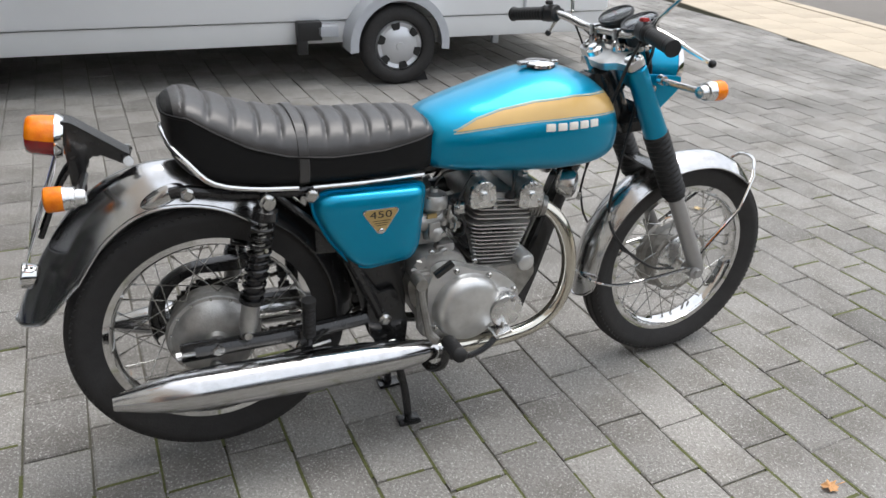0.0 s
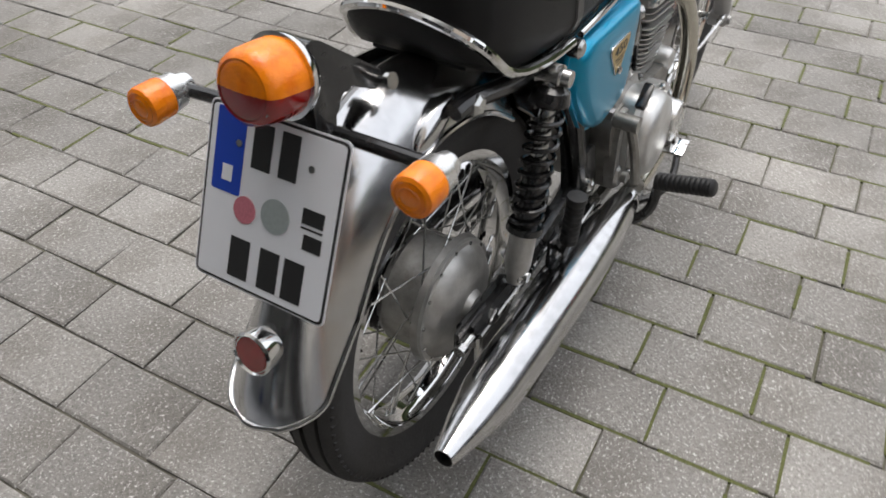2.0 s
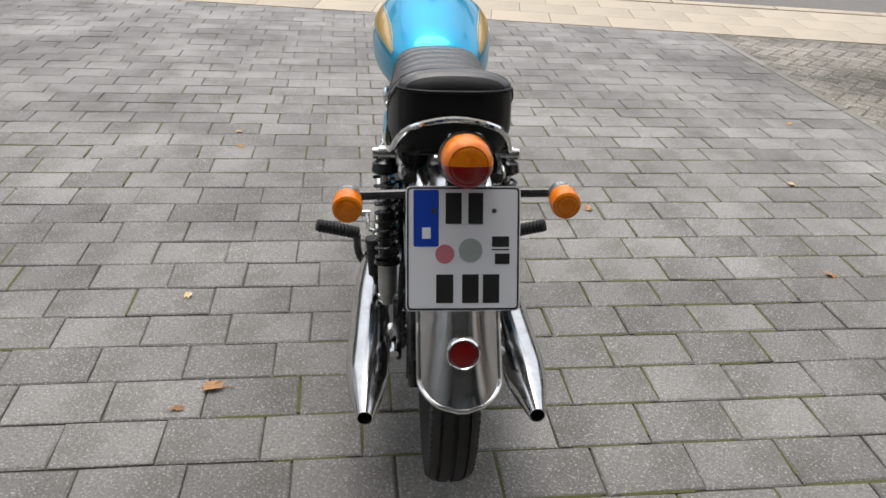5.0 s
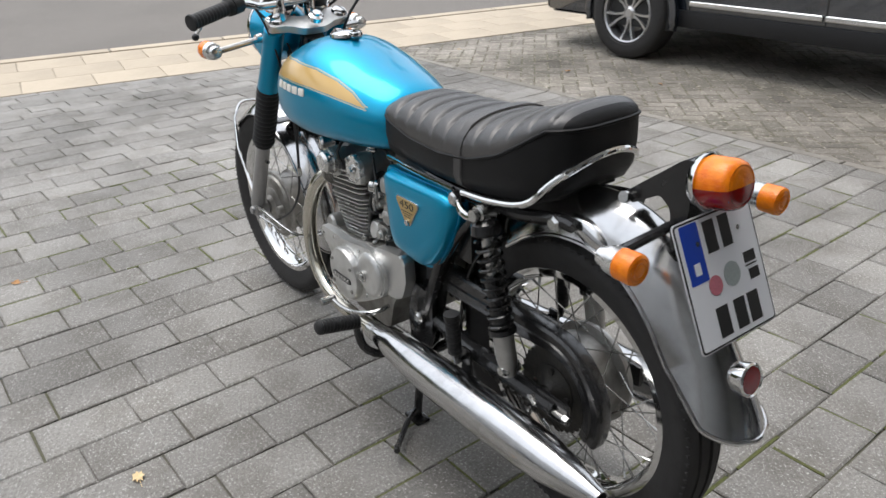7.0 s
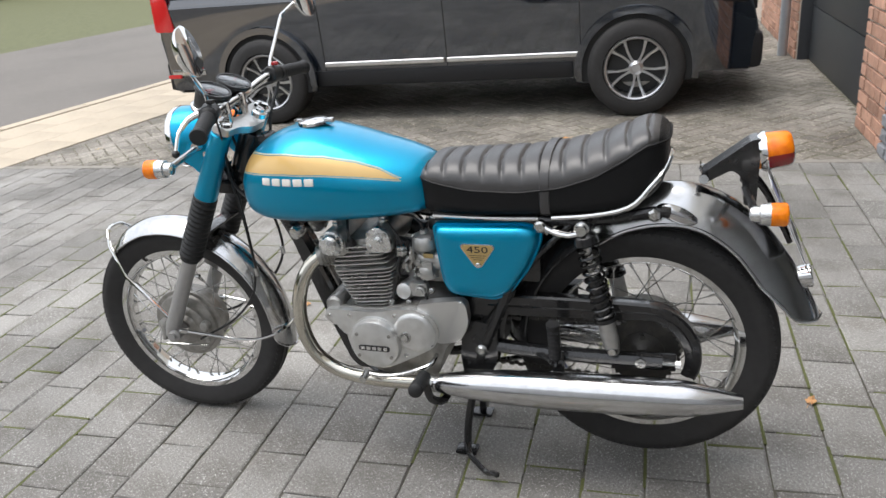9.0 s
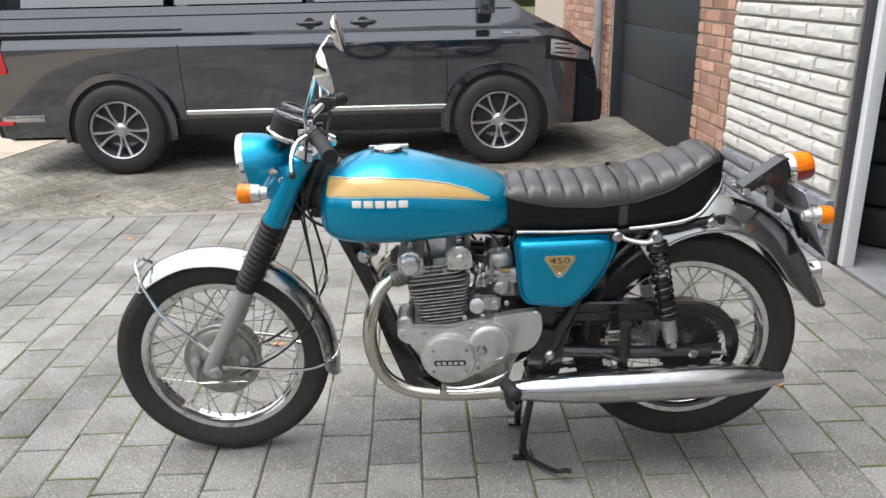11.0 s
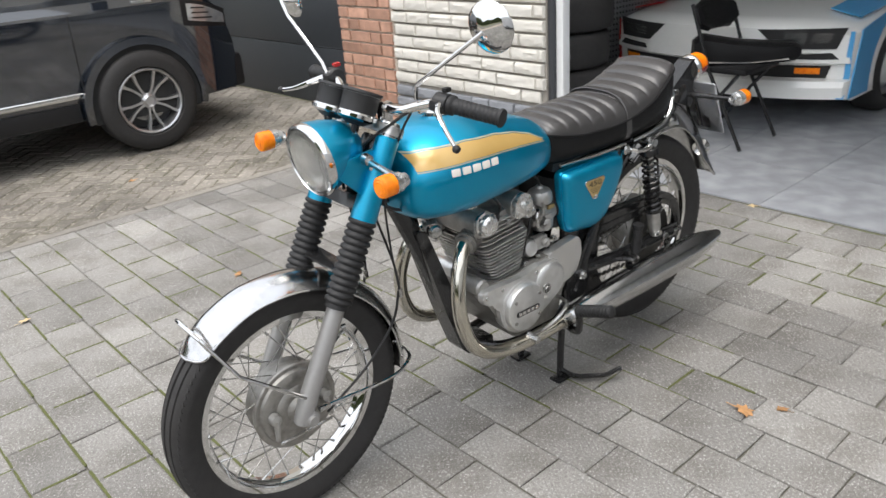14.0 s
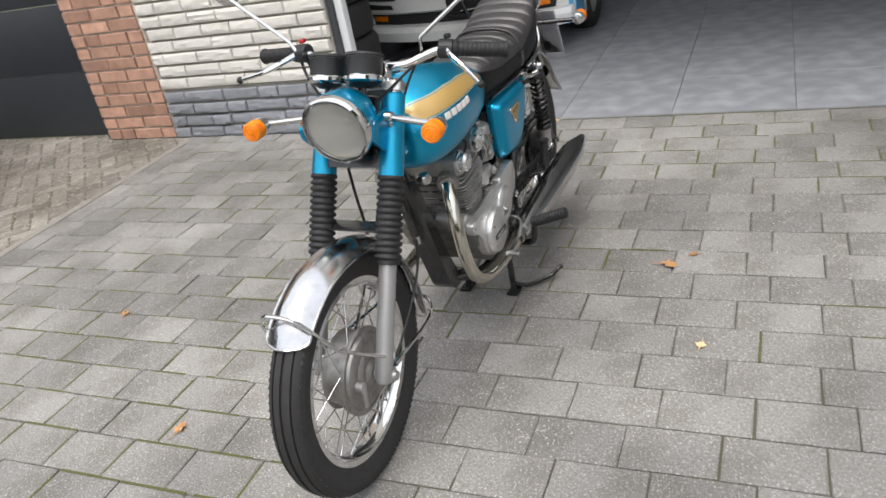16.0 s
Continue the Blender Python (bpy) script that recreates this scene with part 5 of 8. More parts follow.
# ---- side covers ----
for s in (-1, 1):
    outline = rounded([(0.540, 0.702), (0.536, 0.655), (0.524, 0.545), (0.506, 0.512), (0.392, 0.500), (0.352, 0.520), (0.300, 0.592), (0.272, 0.655), (0.266, 0.694), (0.300, 0.710)], 0.030, 5)
    bm = B()
    c = Vector((0.42, 0.61))
    rings = []
    for k, y in ((1.0, 0.088), (1.02, 0.100), (1.022, 0.107), (1.005, 0.111), (0.965, 0.1095), (0.945, 0.115), (0.92, 0.124), (0.87, 0.130), (0.78, 0.1335), (0.60, 0.1352), (0.35, 0.136), (0.02, 0.136)):
        rings.append([Vector((c.x + (x - c.x) * k, s * y, c.y + (z - c.y) * k)) for x, z in outline])
    skin(bm, rings)
    cover = part("side_cover", bm, BLUE, bike, "metallic blue side cover with a brass badge", sharp=45)
    tri = rounded([(-0.044, 0.020), (-0.038, 0.028), (0.038, 0.028), (0.044, 0.020), (0.008, -0.034), (-0.008, -0.034)], 0.004, 2)
    bm = B()
    place = Matrix.Translation((0.421, s * 0.1355, 0.635)) @ Matrix(((-s, 0, 0, 0), (0, 0, s, 0), (0, 1, 0, 0), (0, 0, 0, 1)))
    prism(bm, tri, 0.003, place, 0.001)
    badge = part("badge", bm, CHROME_DULL, cover, "three-cornered brass badge with a number")
    bm = B()
    prism(bm, [(x * 0.92, y * 0.90 + 0.0005) for x, y in tri], 0.0036, place)
    part("badge_face", bm, BADGE_GOLD, badge)
    me = text_mesh("450", 0.030, 0.0004, "number")
    me.materials.append(DARK_INK)
    share("number", me, badge, place @ Matrix.Translation((0, 0.013, 0.0038)) @ Matrix.Diagonal((1.22, 0.80, 1, 1)), "dark number 450")
    for k in range(3):
        bm = B()
        prism(bm, [(-0.022 + 0.005 * k, -0.0015), (0.022 - 0.005 * k, -0.0015), (0.022 - 0.005 * k, 0.0), (-0.022 + 0.005 * k, 0.0)], 0.004, place @ Matrix.Translation((0, -0.001 - 0.0055 * k, 0)))
        part("badge_line", bm, DARK_INK, badge)
    bm = B()
    lathe(bm, [(0, 0.0075), (0.005, 0.007), (0.007, 0.004), (0.007, 0.0005)], (0.421, s * 0.138, 0.609), (0, s, 0), 16)
    part("screw", bm, CHROME, badge)

# ---- frame ----
def rod(name, pts, r, mat=BLACK_PAINT, parent=bike, n=10, label="", smooth=True):
    bm = B()
    tube(bm, pts, r, n, smooth)
    return part(name, bm, mat, parent, label)


frame_part = rod("frame", [(1.075, 0, 0.86), (1.06, 0, 0.80), (0.955, 0, 0.565), (0.865, 0, 0.345), (0.815, 0, 0.235)], 0.026, label="black tubular frame")
bm = B()
prism(bm, rounded([(0.960, 0.640), (0.992, 0.640), (0.905, 0.365), (0.858, 0.238), (0.835, 0.212), (0.740, 0.208), (0.740, 0.238), (0.800, 0.258), (0.838, 0.330), (0.874, 0.420)], 0.010), 0.066, Matrix.Translation((0, 0.033, 0)) @ side_plane(0, -1), 0.006)
part("down_tube_plate", bm, BLACK_PAINT, frame_part)
bm = B()
lathe(bm, [(0, 0.030), (0.01, 0.034), (0.14, 0.034), (0.15, 0.030)], (1.128, 0, 0.775), (-0.45, 0, 0.893), 20)
part("steering_head", bm, BLACK_PAINT, frame_part)
rod("backbone", [(1.06, 0, 0.83), (0.95, 0, 0.80), (0.60, 0, 0.705), (0.45, 0, 0.70)], 0.024, parent=frame_part)
bm = B()
prism(bm, [(1.08, 0.80), (0.98, 0.76), (0.955, 0.60), (1.0, 0.66)], 0.02, side_plane(-0.01, 1))
part("gusset", bm, BLACK_PAINT, frame_part)
for s in (-1, 1):
    rod("cradle_tube", [(0.815, s * 0.02, 0.235), (0.72, s * 0.075, 0.215), (0.55, s * 0.085, 0.225), (0.45, s * 0.088, 0.30), (0.44, s * 0.088, 0.40)], 0.014, parent=frame_part)
    rod("seat_rail", [(0.50, s * 0.05, 0.700), (0.40, s * 0.085, 0.708), (0.26, s * 0.096, 0.712), (0.12, s * 0.097, 0.720), (0.015, s * 0.088, 0.738), (-0.02, s * 0.083, 0.735)], 0.013, parent=frame_part)
    rod("rear_stay", [(0.275, s * 0.100, 0.710), (0.36, s * 0.100, 0.52), (0.435, s * 0.095, 0.345), (0.455, s * 0.093, 0.30)], 0.014, parent=frame_part)
    rod("rear_stay", [(0.19, s * 0.100, 0.716), (0.30, s * 0.100, 0.60), (0.42, s * 0.095, 0.42)], 0.009, parent=frame_part)
    bm = B()
    prism(bm, rounded([(0.500, 0.545), (0.500, 0.300), (0.455, 0.232), (0.400, 0.300), (0.372, 0.440), (0.300, 0.640), (0.330, 0.690), (0.420, 0.690)], 0.02), 0.008, side_plane(s * 0.074, s), 0.002)
    part("frame_plate", bm, BLACK_PAINT, frame_part)
    bm = B()
    prism(bm, rounded([(0.395, 0.42), (0.47, 0.43), (0.50, 0.33), (0.49, 0.24), (0.44, 0.23), (0.40, 0.31)], 0.02), 0.010, side_plane(s * 0.092, s), 0.002)
    part("pivot_plate", bm, BLACK_PAINT, frame_part)
    bm = B()
    lathe(bm, [(0, 0.016), (0.014, 0.016), (0.016, 0.012), (0.020, 0.009), (0.020, 0.0005)], (0.437, s * 0.101, 0.352), (0, s, 0), 12)
    part("pivot_bolt", bm, CHROME_DULL, frame_part)
    bm = B()
    lathe(bm, [(0, 0.012), (0.012, 0.012), (0.014, 0.016), (0.024, 0.016), (0.028, 0.010), (0.028, 0.0005)], (0.014, s * 0.076, 0.733), (0, s, 0), 6)
    part("fender_bolt", bm, CHROME_DULL, frame_part)
    bm = B()
    lathe(bm, [(0, 0.013), (0.006, 0.015), (0.020, 0.015), (0.024, 0.010), (0.024, 0.0005)], (0.268, s * 0.108, 0.708), (0, s, 0), 12)
    part("seat_bolt", bm, CHROME_DULL, frame_part)
    # swing arm
    arm = rod("swing_arm", [(0.437, s * 0.080, 0.352), (0.25, s * 0.098, 0.352), (0.08, s * 0.102, 0.354), (-0.015, s * 0.102, 0.354)], 0.019)
    bm = B()
    box(bm, (-0.005, s * 0.102, 0.354), (0.085, 0.012, 0.048), 0.006)
    part("axle_plate", bm, BLACK_PAINT, arm)
    bm = B()
    tube(bm, [(0.01, s * 0.112, 0.354), (-0.055, s * 0.112, 0.354)], 0.006, 8, smooth=False)
    lathe(bm, [(0, 0.010), (0.012, 0.010)], (-0.045, s * 0.112, 0.354), (-1, 0, 0), 6)
    part("chain_adjuster", bm, CHROME_DULL, arm)

# ---- shock absorbers ----
for s in (-1, 1):
    top, bot = Vector((0.170, s * 0.130, 0.712)), Vector((0.102, s * 0.124, 0.395))
    d = (bot - top)
    L = d.length
    d = d.normalized()
    bm = B()
    lathe(bm, [(0.0, 0.012), (L, 0.012)], top, d, 12)
    sh = part("shock_absorber", bm, CHROME_DULL, bike, "black shock absorber with open spring")
    bm = B()
    lathe(bm, [(0.012, 0.016), (0.020, 0.027), (0.038, 0.030), (0.042, 0.026), (0.046, 0.018)], top, d, 24)
    part("top_cap", bm, BLACK_PAINT, sh)
    bm = B()
    lathe(bm, [(-0.005, 0.016), (0.03, 0.015)], top, d, 12)
    lathe(bm, [(-0.022, 0.017), (0.012, 0.017), (0.014, 0.013), (0.026, 0.012), (0.026, 0.0005)], top, (0, s, 0), 16)
    part("top_eye", bm, CHROME_DULL, sh)
    bm = B()
    turns, n = 9.5, 170
    helix = []
    for k in range(n):
        a = math.tau * turns * k / n
        q = top + d * (0.052 + (L - 0.052 - 0.085) * k / n)
        u = Vector((0, 1, 0))
        w = d.cross(u).normalized()
        helix.append(q + u * (0.0235 * math.cos(a)) + w * (0.0235 * math.sin(a)))
    tube(bm, helix, 0.0038, 6, smooth=False)
    part("spring", bm, SPRING, sh, "dark chromed coil spring")
    bm = B()
    lathe(bm, [(L - 0.20, 0.016), (L - 0.19, 0.019), (L - 0.085, 0.019)], top, d, 20)
    lathe(bm, [(L - 0.090, 0.028), (L - 0.080, 0.029), (L - 0.078, 0.022)], top, d, 20)
    part("damper_body", bm, BLACK_PAINT, sh)
    bm = B()
    lathe(bm, [(L - 0.080, 0.021), (L - 0.02, 0.021), (L - 0.004, 0.018), (L + 0.014, 0.014)], top, d, 20)
    part("lower_cover", bm, ALU_MID, sh, "grey metal lower cover")
    bm = B()
    lathe(bm, [(-0.022, 0.014), (0.012, 0.014), (0.016, 0.010), (0.022, 0.009), (0.022, 0.0005)], bot, (0, s, 0), 12)
    part("lower_bolt", bm, CHROME_DULL, sh)
    # grab hook from the seat rail to the shock, on the left alone
    if s > 0:
        rod("helmet_hook", [(0.262, s * 0.118, 0.708), (0.235, s * 0.135, 0.700), (0.20, s * 0.142, 0.696), (0.172, s * 0.142, 0.702)], 0.008, CHROME, bike, label="chrome hook beside the shock absorber")

# ---- fenders ----
def fender(name, line, half, drop, label, axle=None, tongue=0.05, mat=CHROME_HAZE, power=2.1, nose=0.0, lip=0.0034):
    """An arched mudguard along a line in the bike's middle plane, ending in a rounded tongue with a rolled lip."""
    L = smooth_line([(x, 0, z) for x, z in line], 0.006)
    run = [0.0]
    for a, b in zip(L, L[1:]):
        run.append(run[-1] + (b - a).length)
    rows = []
    for i, p in enumerate(L):
        d = (L[min(i + 1, len(L) - 1)] - L[max(i - 1, 0)]).normalized()
        out = Vector((-d.z, 0, d.x))
        if out.dot(p - axle) < 0:
            out = -out
        t = run[i] / run[-1]
        dp = drop(t) if callable(drop) else drop
        left = run[-1] - run[i]
        k = 1.0
        if tongue and left < tongue:
            k = max(0.10, max(0.0, 1 - (1 - left / tongue) ** 2.3) ** (1 / 2.3))
        if nose and run[i] < nose:
            k = max(0.30, max(0.0, 1 - (1 - run[i] / nose) ** 2.6) ** (1 / 2.6))
        row = []
        for q in range(-12, 13):
            a = math.sin(math.pi / 2 * q / 12) * k
            row.append(p + Vector((0, half * a, 0)) - out * (dp * abs(a) ** power))
        rows.append(row)
    bm = B()
    sheet(bm, rows, 0.0016)
    ob = part(name, bm, mat, bike, label, sharp=60)
    bm = B()
    edge = [r[0] for r in rows] + rows[-1][1:-1] + [r[-1] for r in rows[::-1]] + (rows[0][-2:0:-1] if nose else [])
    tube(bm, edge, lip, 8, smooth=False)
    part("rolled_lip", bm, mat, ob)
    return ob


ff_line = [(1.393 + r * math.cos(radians(a)), 0.306 + r * math.sin(radians(a))) for a, r in
           ((46, 0.325), (54, 0.338), (64, 0.346), (80, 0.350), (100, 0.350), (120, 0.349), (140, 0.347), (160, 0.345), (178, 0.344), (189, 0.346))]
front_fender = fender("front_fender", ff_line, 0.057, lambda t: 0.036 if t > 0.1 else 0.024 + 0.12 * t, "chrome front fender with wire stays", AF, 0.055, nose=0.03, power=1.9)
rf_line = [(0.215, 0.690), (0.15, 0.735), (0.09, 0.762), (0.02, 0.778), (-0.06, 0.778), (-0.14, 0.752), (-0.220, 0.692), (-0.282, 0.612), (-0.322, 0.545), (-0.350, 0.492), (-0.364, 0.458)]
rear_fender = fender("rear_fender", rf_line, 0.071, lambda t: 0.080 if t < 0.8 else 0.080 - 0.2 * (t - 0.8), "deep chrome rear fender", AR, 0.052, power=2.2, lip=0.0044)
inner_line = [(0.215, 0.685), (0.275, 0.635), (0.325, 0.570), (0.362, 0.490), (0.380, 0.41), (0.382, 0.35)]
fender("inner_fender", inner_line, 0.072, 0.055, "black front half of the rear fender", AR, 0.0, BLACK_PAINT)
for s in (-1, 1):
    axle_end = Vector((AF.x - 0.005, s * 0.112, AF.z + 0.018))
    fz = AF + Vector((0.335 * math.cos(radians(54)), 0, 0.335 * math.sin(radians(54))))
    rod("front_stay", [axle_end + Vector((-0.005, -0.002 * s, 0.03)), (fz.x - 0.055, s * 0.085, fz.z - 0.10), (fz.x - 0.005, s * 0.063, fz.z - 0.012), (fz.x + 0.002, s * 0.052, fz.z + 0.004)], 0.0048, CHROME, front_fender, 8, smooth=False)
    rod("rear_stay", [axle_end + Vector((-0.02, 0, 0)), (1.16, s * 0.098, 0.312), (1.085, s * 0.078, 0.318), (1.058, s * 0.050, 0.325), (1.052, 0, 0.328)], 0.0048, CHROME, front_fender, 8)
    # rounded pressing behind the bolt that carries the fender
    bm = B()
    bmesh.ops.create_uvsphere(bm, u_segments=24, v_segments=14, radius=1.0)
    for v in bm.verts:
        v.co = Vector((-0.036, s * 0.062, 0.722)) + Matrix.Rotation(radians(-24), 3, "Y") @ Vector((v.co.x * 0.050, v.co.y * 0.014, v.co.z * 0.020))
    part("fender_pressing", bm, CHROME_HAZE, rear_fender, sharp=80)
rod("stay_bridge", [(fz.x + 0.002, -0.052, fz.z + 0.004), (fz.x + 0.016, -0.03, fz.z + 0.026), (fz.x + 0.019, 0, fz.z + 0.031), (fz.x + 0.016, 0.03, fz.z + 0.026), (fz.x + 0.002, 0.052, fz.z + 0.004)], 0.005, CHROME, front_fender, 8)
bm = B()
box(bm, (1.235, 0, 0.640), (0.05, 0.15, 0.006), 0.002)
part("fender_bridge", bm, BLACK_PAINT, front_fender)

# ---- tail ----
tail = B()
lathe(tail, [(-0.004, 0.040), (0.006, 0.0455), (0.012, 0.0455), (0.013, 0.040)], (-0.208, 0, 0.852), (-0.985, 0, 0.17), 36)
tail_lamp = part("tail_lamp", tail, CHROME, bike, "round tail lamp, amber above and red below")
for mat, keep, lab in ((AMBER, 1, "amber upper lens"), (RED_LENS, -1, "red lower lens")):
    bm = B()
    lathe(bm, [(0.010, 0.0412), (0.030, 0.0405), (0.052, 0.0390), (0.060, 0.036), (0.0640, 0.031), (0.0630, 0.0285), (0.0655, 0.025), (0.0645, 0.021), (0.0665, 0.017), (0.0655, 0.013), (0.067, 0.009), (0.067, 0.001)],
          (-0.208, 0, 0.852), (-0.985, 0, 0.17), 48, up=(0, 0, 1))
    bmesh.ops.bisect_plane(bm, geom=bm.verts[:] + bm.edges[:] + bm.faces[:], plane_co=(-0.208, 0, 0.851), plane_no=(-0.17 * keep, 0, -0.985 * keep), clear_outer=True)
    part("lens", bm, mat, tail_lamp, lab, sharp=50)
for s in (-1, 1):
    bm = B()
    lathe(bm, [(0, 0.004), (0.004, 0.004)], (-0.268, s * 0.026, 0.846), (-0.985, 0, 0.17), 8)
    part("lens_screw", bm, CHROME_DULL, tail_lamp)
bm = B()
prism(bm, rounded([(-0.206, 0.890), (-0.186, 0.886), (-0.082, 0.806), (-0.092, 0.786), (-0.148, 0.818), (-0.170, 0.802), (-0.178, 0.735), (-0.204, 0.735)], 0.008), 0.054, Matrix.Translation((0, 0.027, 0)) @ side_plane(0, -1), 0.004)
tail_bracket = part("tail_bracket", bm, BLACK_PAINT, bike, "black steel tail lamp bracket")
for y in (-0.02, 0.02):
    rod("plate_strut", [(-0.19, y, 0.80), (-0.225, y, 0.76), (-0.282, y, 0.645)], 0.006, BLACK_PAINT, tail_bracket, 6)
for s in (-1, 1):
    bm = B()
    lathe(bm, [(0, 0.007), (0.012, 0.007), (0.014, 0.011), (0.020, 0.010), (0.020, 0.0005)], (-0.090, s * 0.026, 0.796), (0, s, 0.3), 12)
    part("bracket_bolt", bm, CHROME_DULL, tail_bracket)
# number plate: 0.168 wide
pc = Vector((-0.266, 0.002, 0.716))
up = (Vector((-0.224, 0, 0.807)) - Vector((-0.305, 0, 0.626))).normalized()
nrm = Vector((-up.z, 0, up.x))
PLATE = Matrix(((0, up.x, nrm.x, pc.x), (-1, 0, 0, pc.y), (0, up.z, nrm.z, pc.z), (0, 0, 0, 1)))
if PLATE.to_3x3().determinant() < 0:
    PLATE = PLATE @ Matrix.Diagonal((-1, 1, 1, 1))
W2, H2 = 0.0915, 0.100
bm = B()
prism(bm, rounded([(-W2, -H2), (W2, -H2), (W2, H2), (-W2, H2)], 0.008), 0.002, PLATE)
plate = part("number_plate", bm, DARK_INK, bike, "white plate with a blue field and blank dark bars")
bm = B()
prism(bm, rounded([(-W2 - 0.002, -H2 - 0.002), (W2 + 0.002, -H2 - 0.002), (W2 + 0.002, H2 + 0.002), (-W2 - 0.002, H2 + 0.002)], 0.009), 0.0012, PLATE)
part("plate_edge", bm, PLATE_WHITE, plate)
bm = B()
prism(bm, rounded([(-W2 + 0.003, -H2 + 0.003), (W2 - 0.003, -H2 + 0.003), (W2 - 0.003, H2 - 0.003), (-W2 + 0.003, H2 - 0.003)], 0.006), 0.0026, PLATE)
part("plate_face", bm, PLATE_WHITE, plate, "white reflective face")
SIDE = -1 if (PLATE @ Vector((1, 0, 0)) - pc).y > 0 else 1


def on_plate(name, x, y, w, h, mat, z=0.0032, round_=0.0):
    bm = B()
    x *= SIDE
    o = [(x - w / 2, y - h / 2), (x + w / 2, y - h / 2), (x + w / 2, y + h / 2), (x - w / 2, y + h / 2)]
    prism(bm, rounded(o, round_) if round_ else o, z, PLATE)
    return part(name, bm, mat, plate)


on_plate("blue_field", -0.0605, 0.050, 0.041, 0.092, PLATE_BLUE, 0.0030, 0.003)
on_plate("bar", -0.0600, 0.026, 0.014, 0.018, PLATE_WHITE, 0.0034)
for x, w in ((-0.016, 0.026), (0.020, 0.024)):
    on_plate("dark_bar", x, 0.066, w, 0.050, DARK_INK)
for x, w in ((-0.030, 0.028), (0.012, 0.027), (0.046, 0.027)):
    on_plate("dark_bar", x, -0.065, w, 0.047, DARK_INK)
on_plate("small_bar", 0.061, 0.012, 0.028, 0.017, DARK_INK)
on_plate("small_bar", 0.061, -0.001, 0.028, 0.002, DARK_INK)
on_plate("small_bar", 0.064, -0.016, 0.024, 0.017, DARK_INK)
for x, y, r, mat in ((-0.030, -0.008, 0.0155, STICKER_PINK), (0.012, -0.002, 0.0195, STICKER_GREY), (-0.048, 0.062, 0.004, CHROME_DULL), (0.050, 0.062, 0.004, CHROME_DULL)):
    bm = B()
    lathe(bm, [(0.0028, r), (0.0034, r), (0.0034, 0.0003)], PLATE @ Vector((x * SIDE, y, 0)), PLATE.to_3x3() @ Vector((0, 0, 1)), 24)
    part("sticker" if r > 0.01 else "plate_screw", bm, mat, plate)
# round reflector on the fender
bm = B()
lathe(bm, [(-0.012, 0.024), (0.0, 0.027), (0.018, 0.0285), (0.021, 0.026), (0.018, 0.024)], (-0.318, 0, 0.552), (-0.96, 0, 0.22), 28)
refl = part("rear_reflector", bm, CHROME, bike, "red round reflector in a chrome ring")
bm = B()
lathe(bm, [(0.016, 0.0245), (0.0195, 0.022), (0.020, 0.001)], (-0.318, 0, 0.552), (-0.96, 0, 0.22), 28)
part("lens", bm, RED_LENS, refl, "dark red lens")


# ---- turn signals ----
def turn_signal(c, fwd, stem_from, label, stem_mat=CHROME_DULL):
    """A bullet-shaped indicator: grey housing and amber lens facing along fwd."""
    fwd = Vector(fwd).normalized()
    c = Vector(c)
    bm = B()
    lathe(bm, [(-0.040, 0.008), (-0.038, 0.0145), (-0.030, 0.0165), (-0.022, 0.0170), (-0.020, 0.0215), (-0.004, 0.0228), (0.0, 0.0240)], c, fwd, 24)
    ts = part("turn_signal", bm, ALU_POL, bike, label)
    bm = B()
    lathe(bm, [(0.0, 0.0238), (0.026, 0.0245), (0.031, 0.0232), (0.0335, 0.019), (0.0325, 0.017), (0.0345, 0.013), (0.0335, 0.010), (0.035, 0.006), (0.035, 0.001)], c, fwd, 28)
    part("lens", bm, AMBER, ts, "amber lens")
    bm = B()
    a, b = Vector(stem_from), c - fwd * 0.026
    tube(bm, [a, b], 0.0085, 10, smooth=False)
    part("stem", bm, stem_mat, ts)
    return ts


for s in (-1, 1):
    turn_signal((-0.219, 0.189, 0.778) if s > 0 else (-0.211, -0.167, 0.782), (-1, 0, 0.02), (-0.178, s * 0.03, 0.776), "amber rear turn signal on a short black stem", BLACK_PAINT)
    turn_signal((1.194, 0.241, 0.879) if s > 0 else (1.226, -0.226, 0.894), (1, 0.07, 0.0), (1.165, s * 0.11, 0.896), "amber front turn signal on a chrome stem")
    bm = B()
    lathe(bm, [(0, 0.014), (0.016, 0.012)], (1.166, s * 0.105, 0.898), (0, s, 0), 12)
    part("signal_nut", bm, CHROME_DULL, bike)

# ---- fork and front end ----
def fork_at(z, y=0.0):
    return Vector((1.088 + 0.515 * (0.940 - z), y, z))


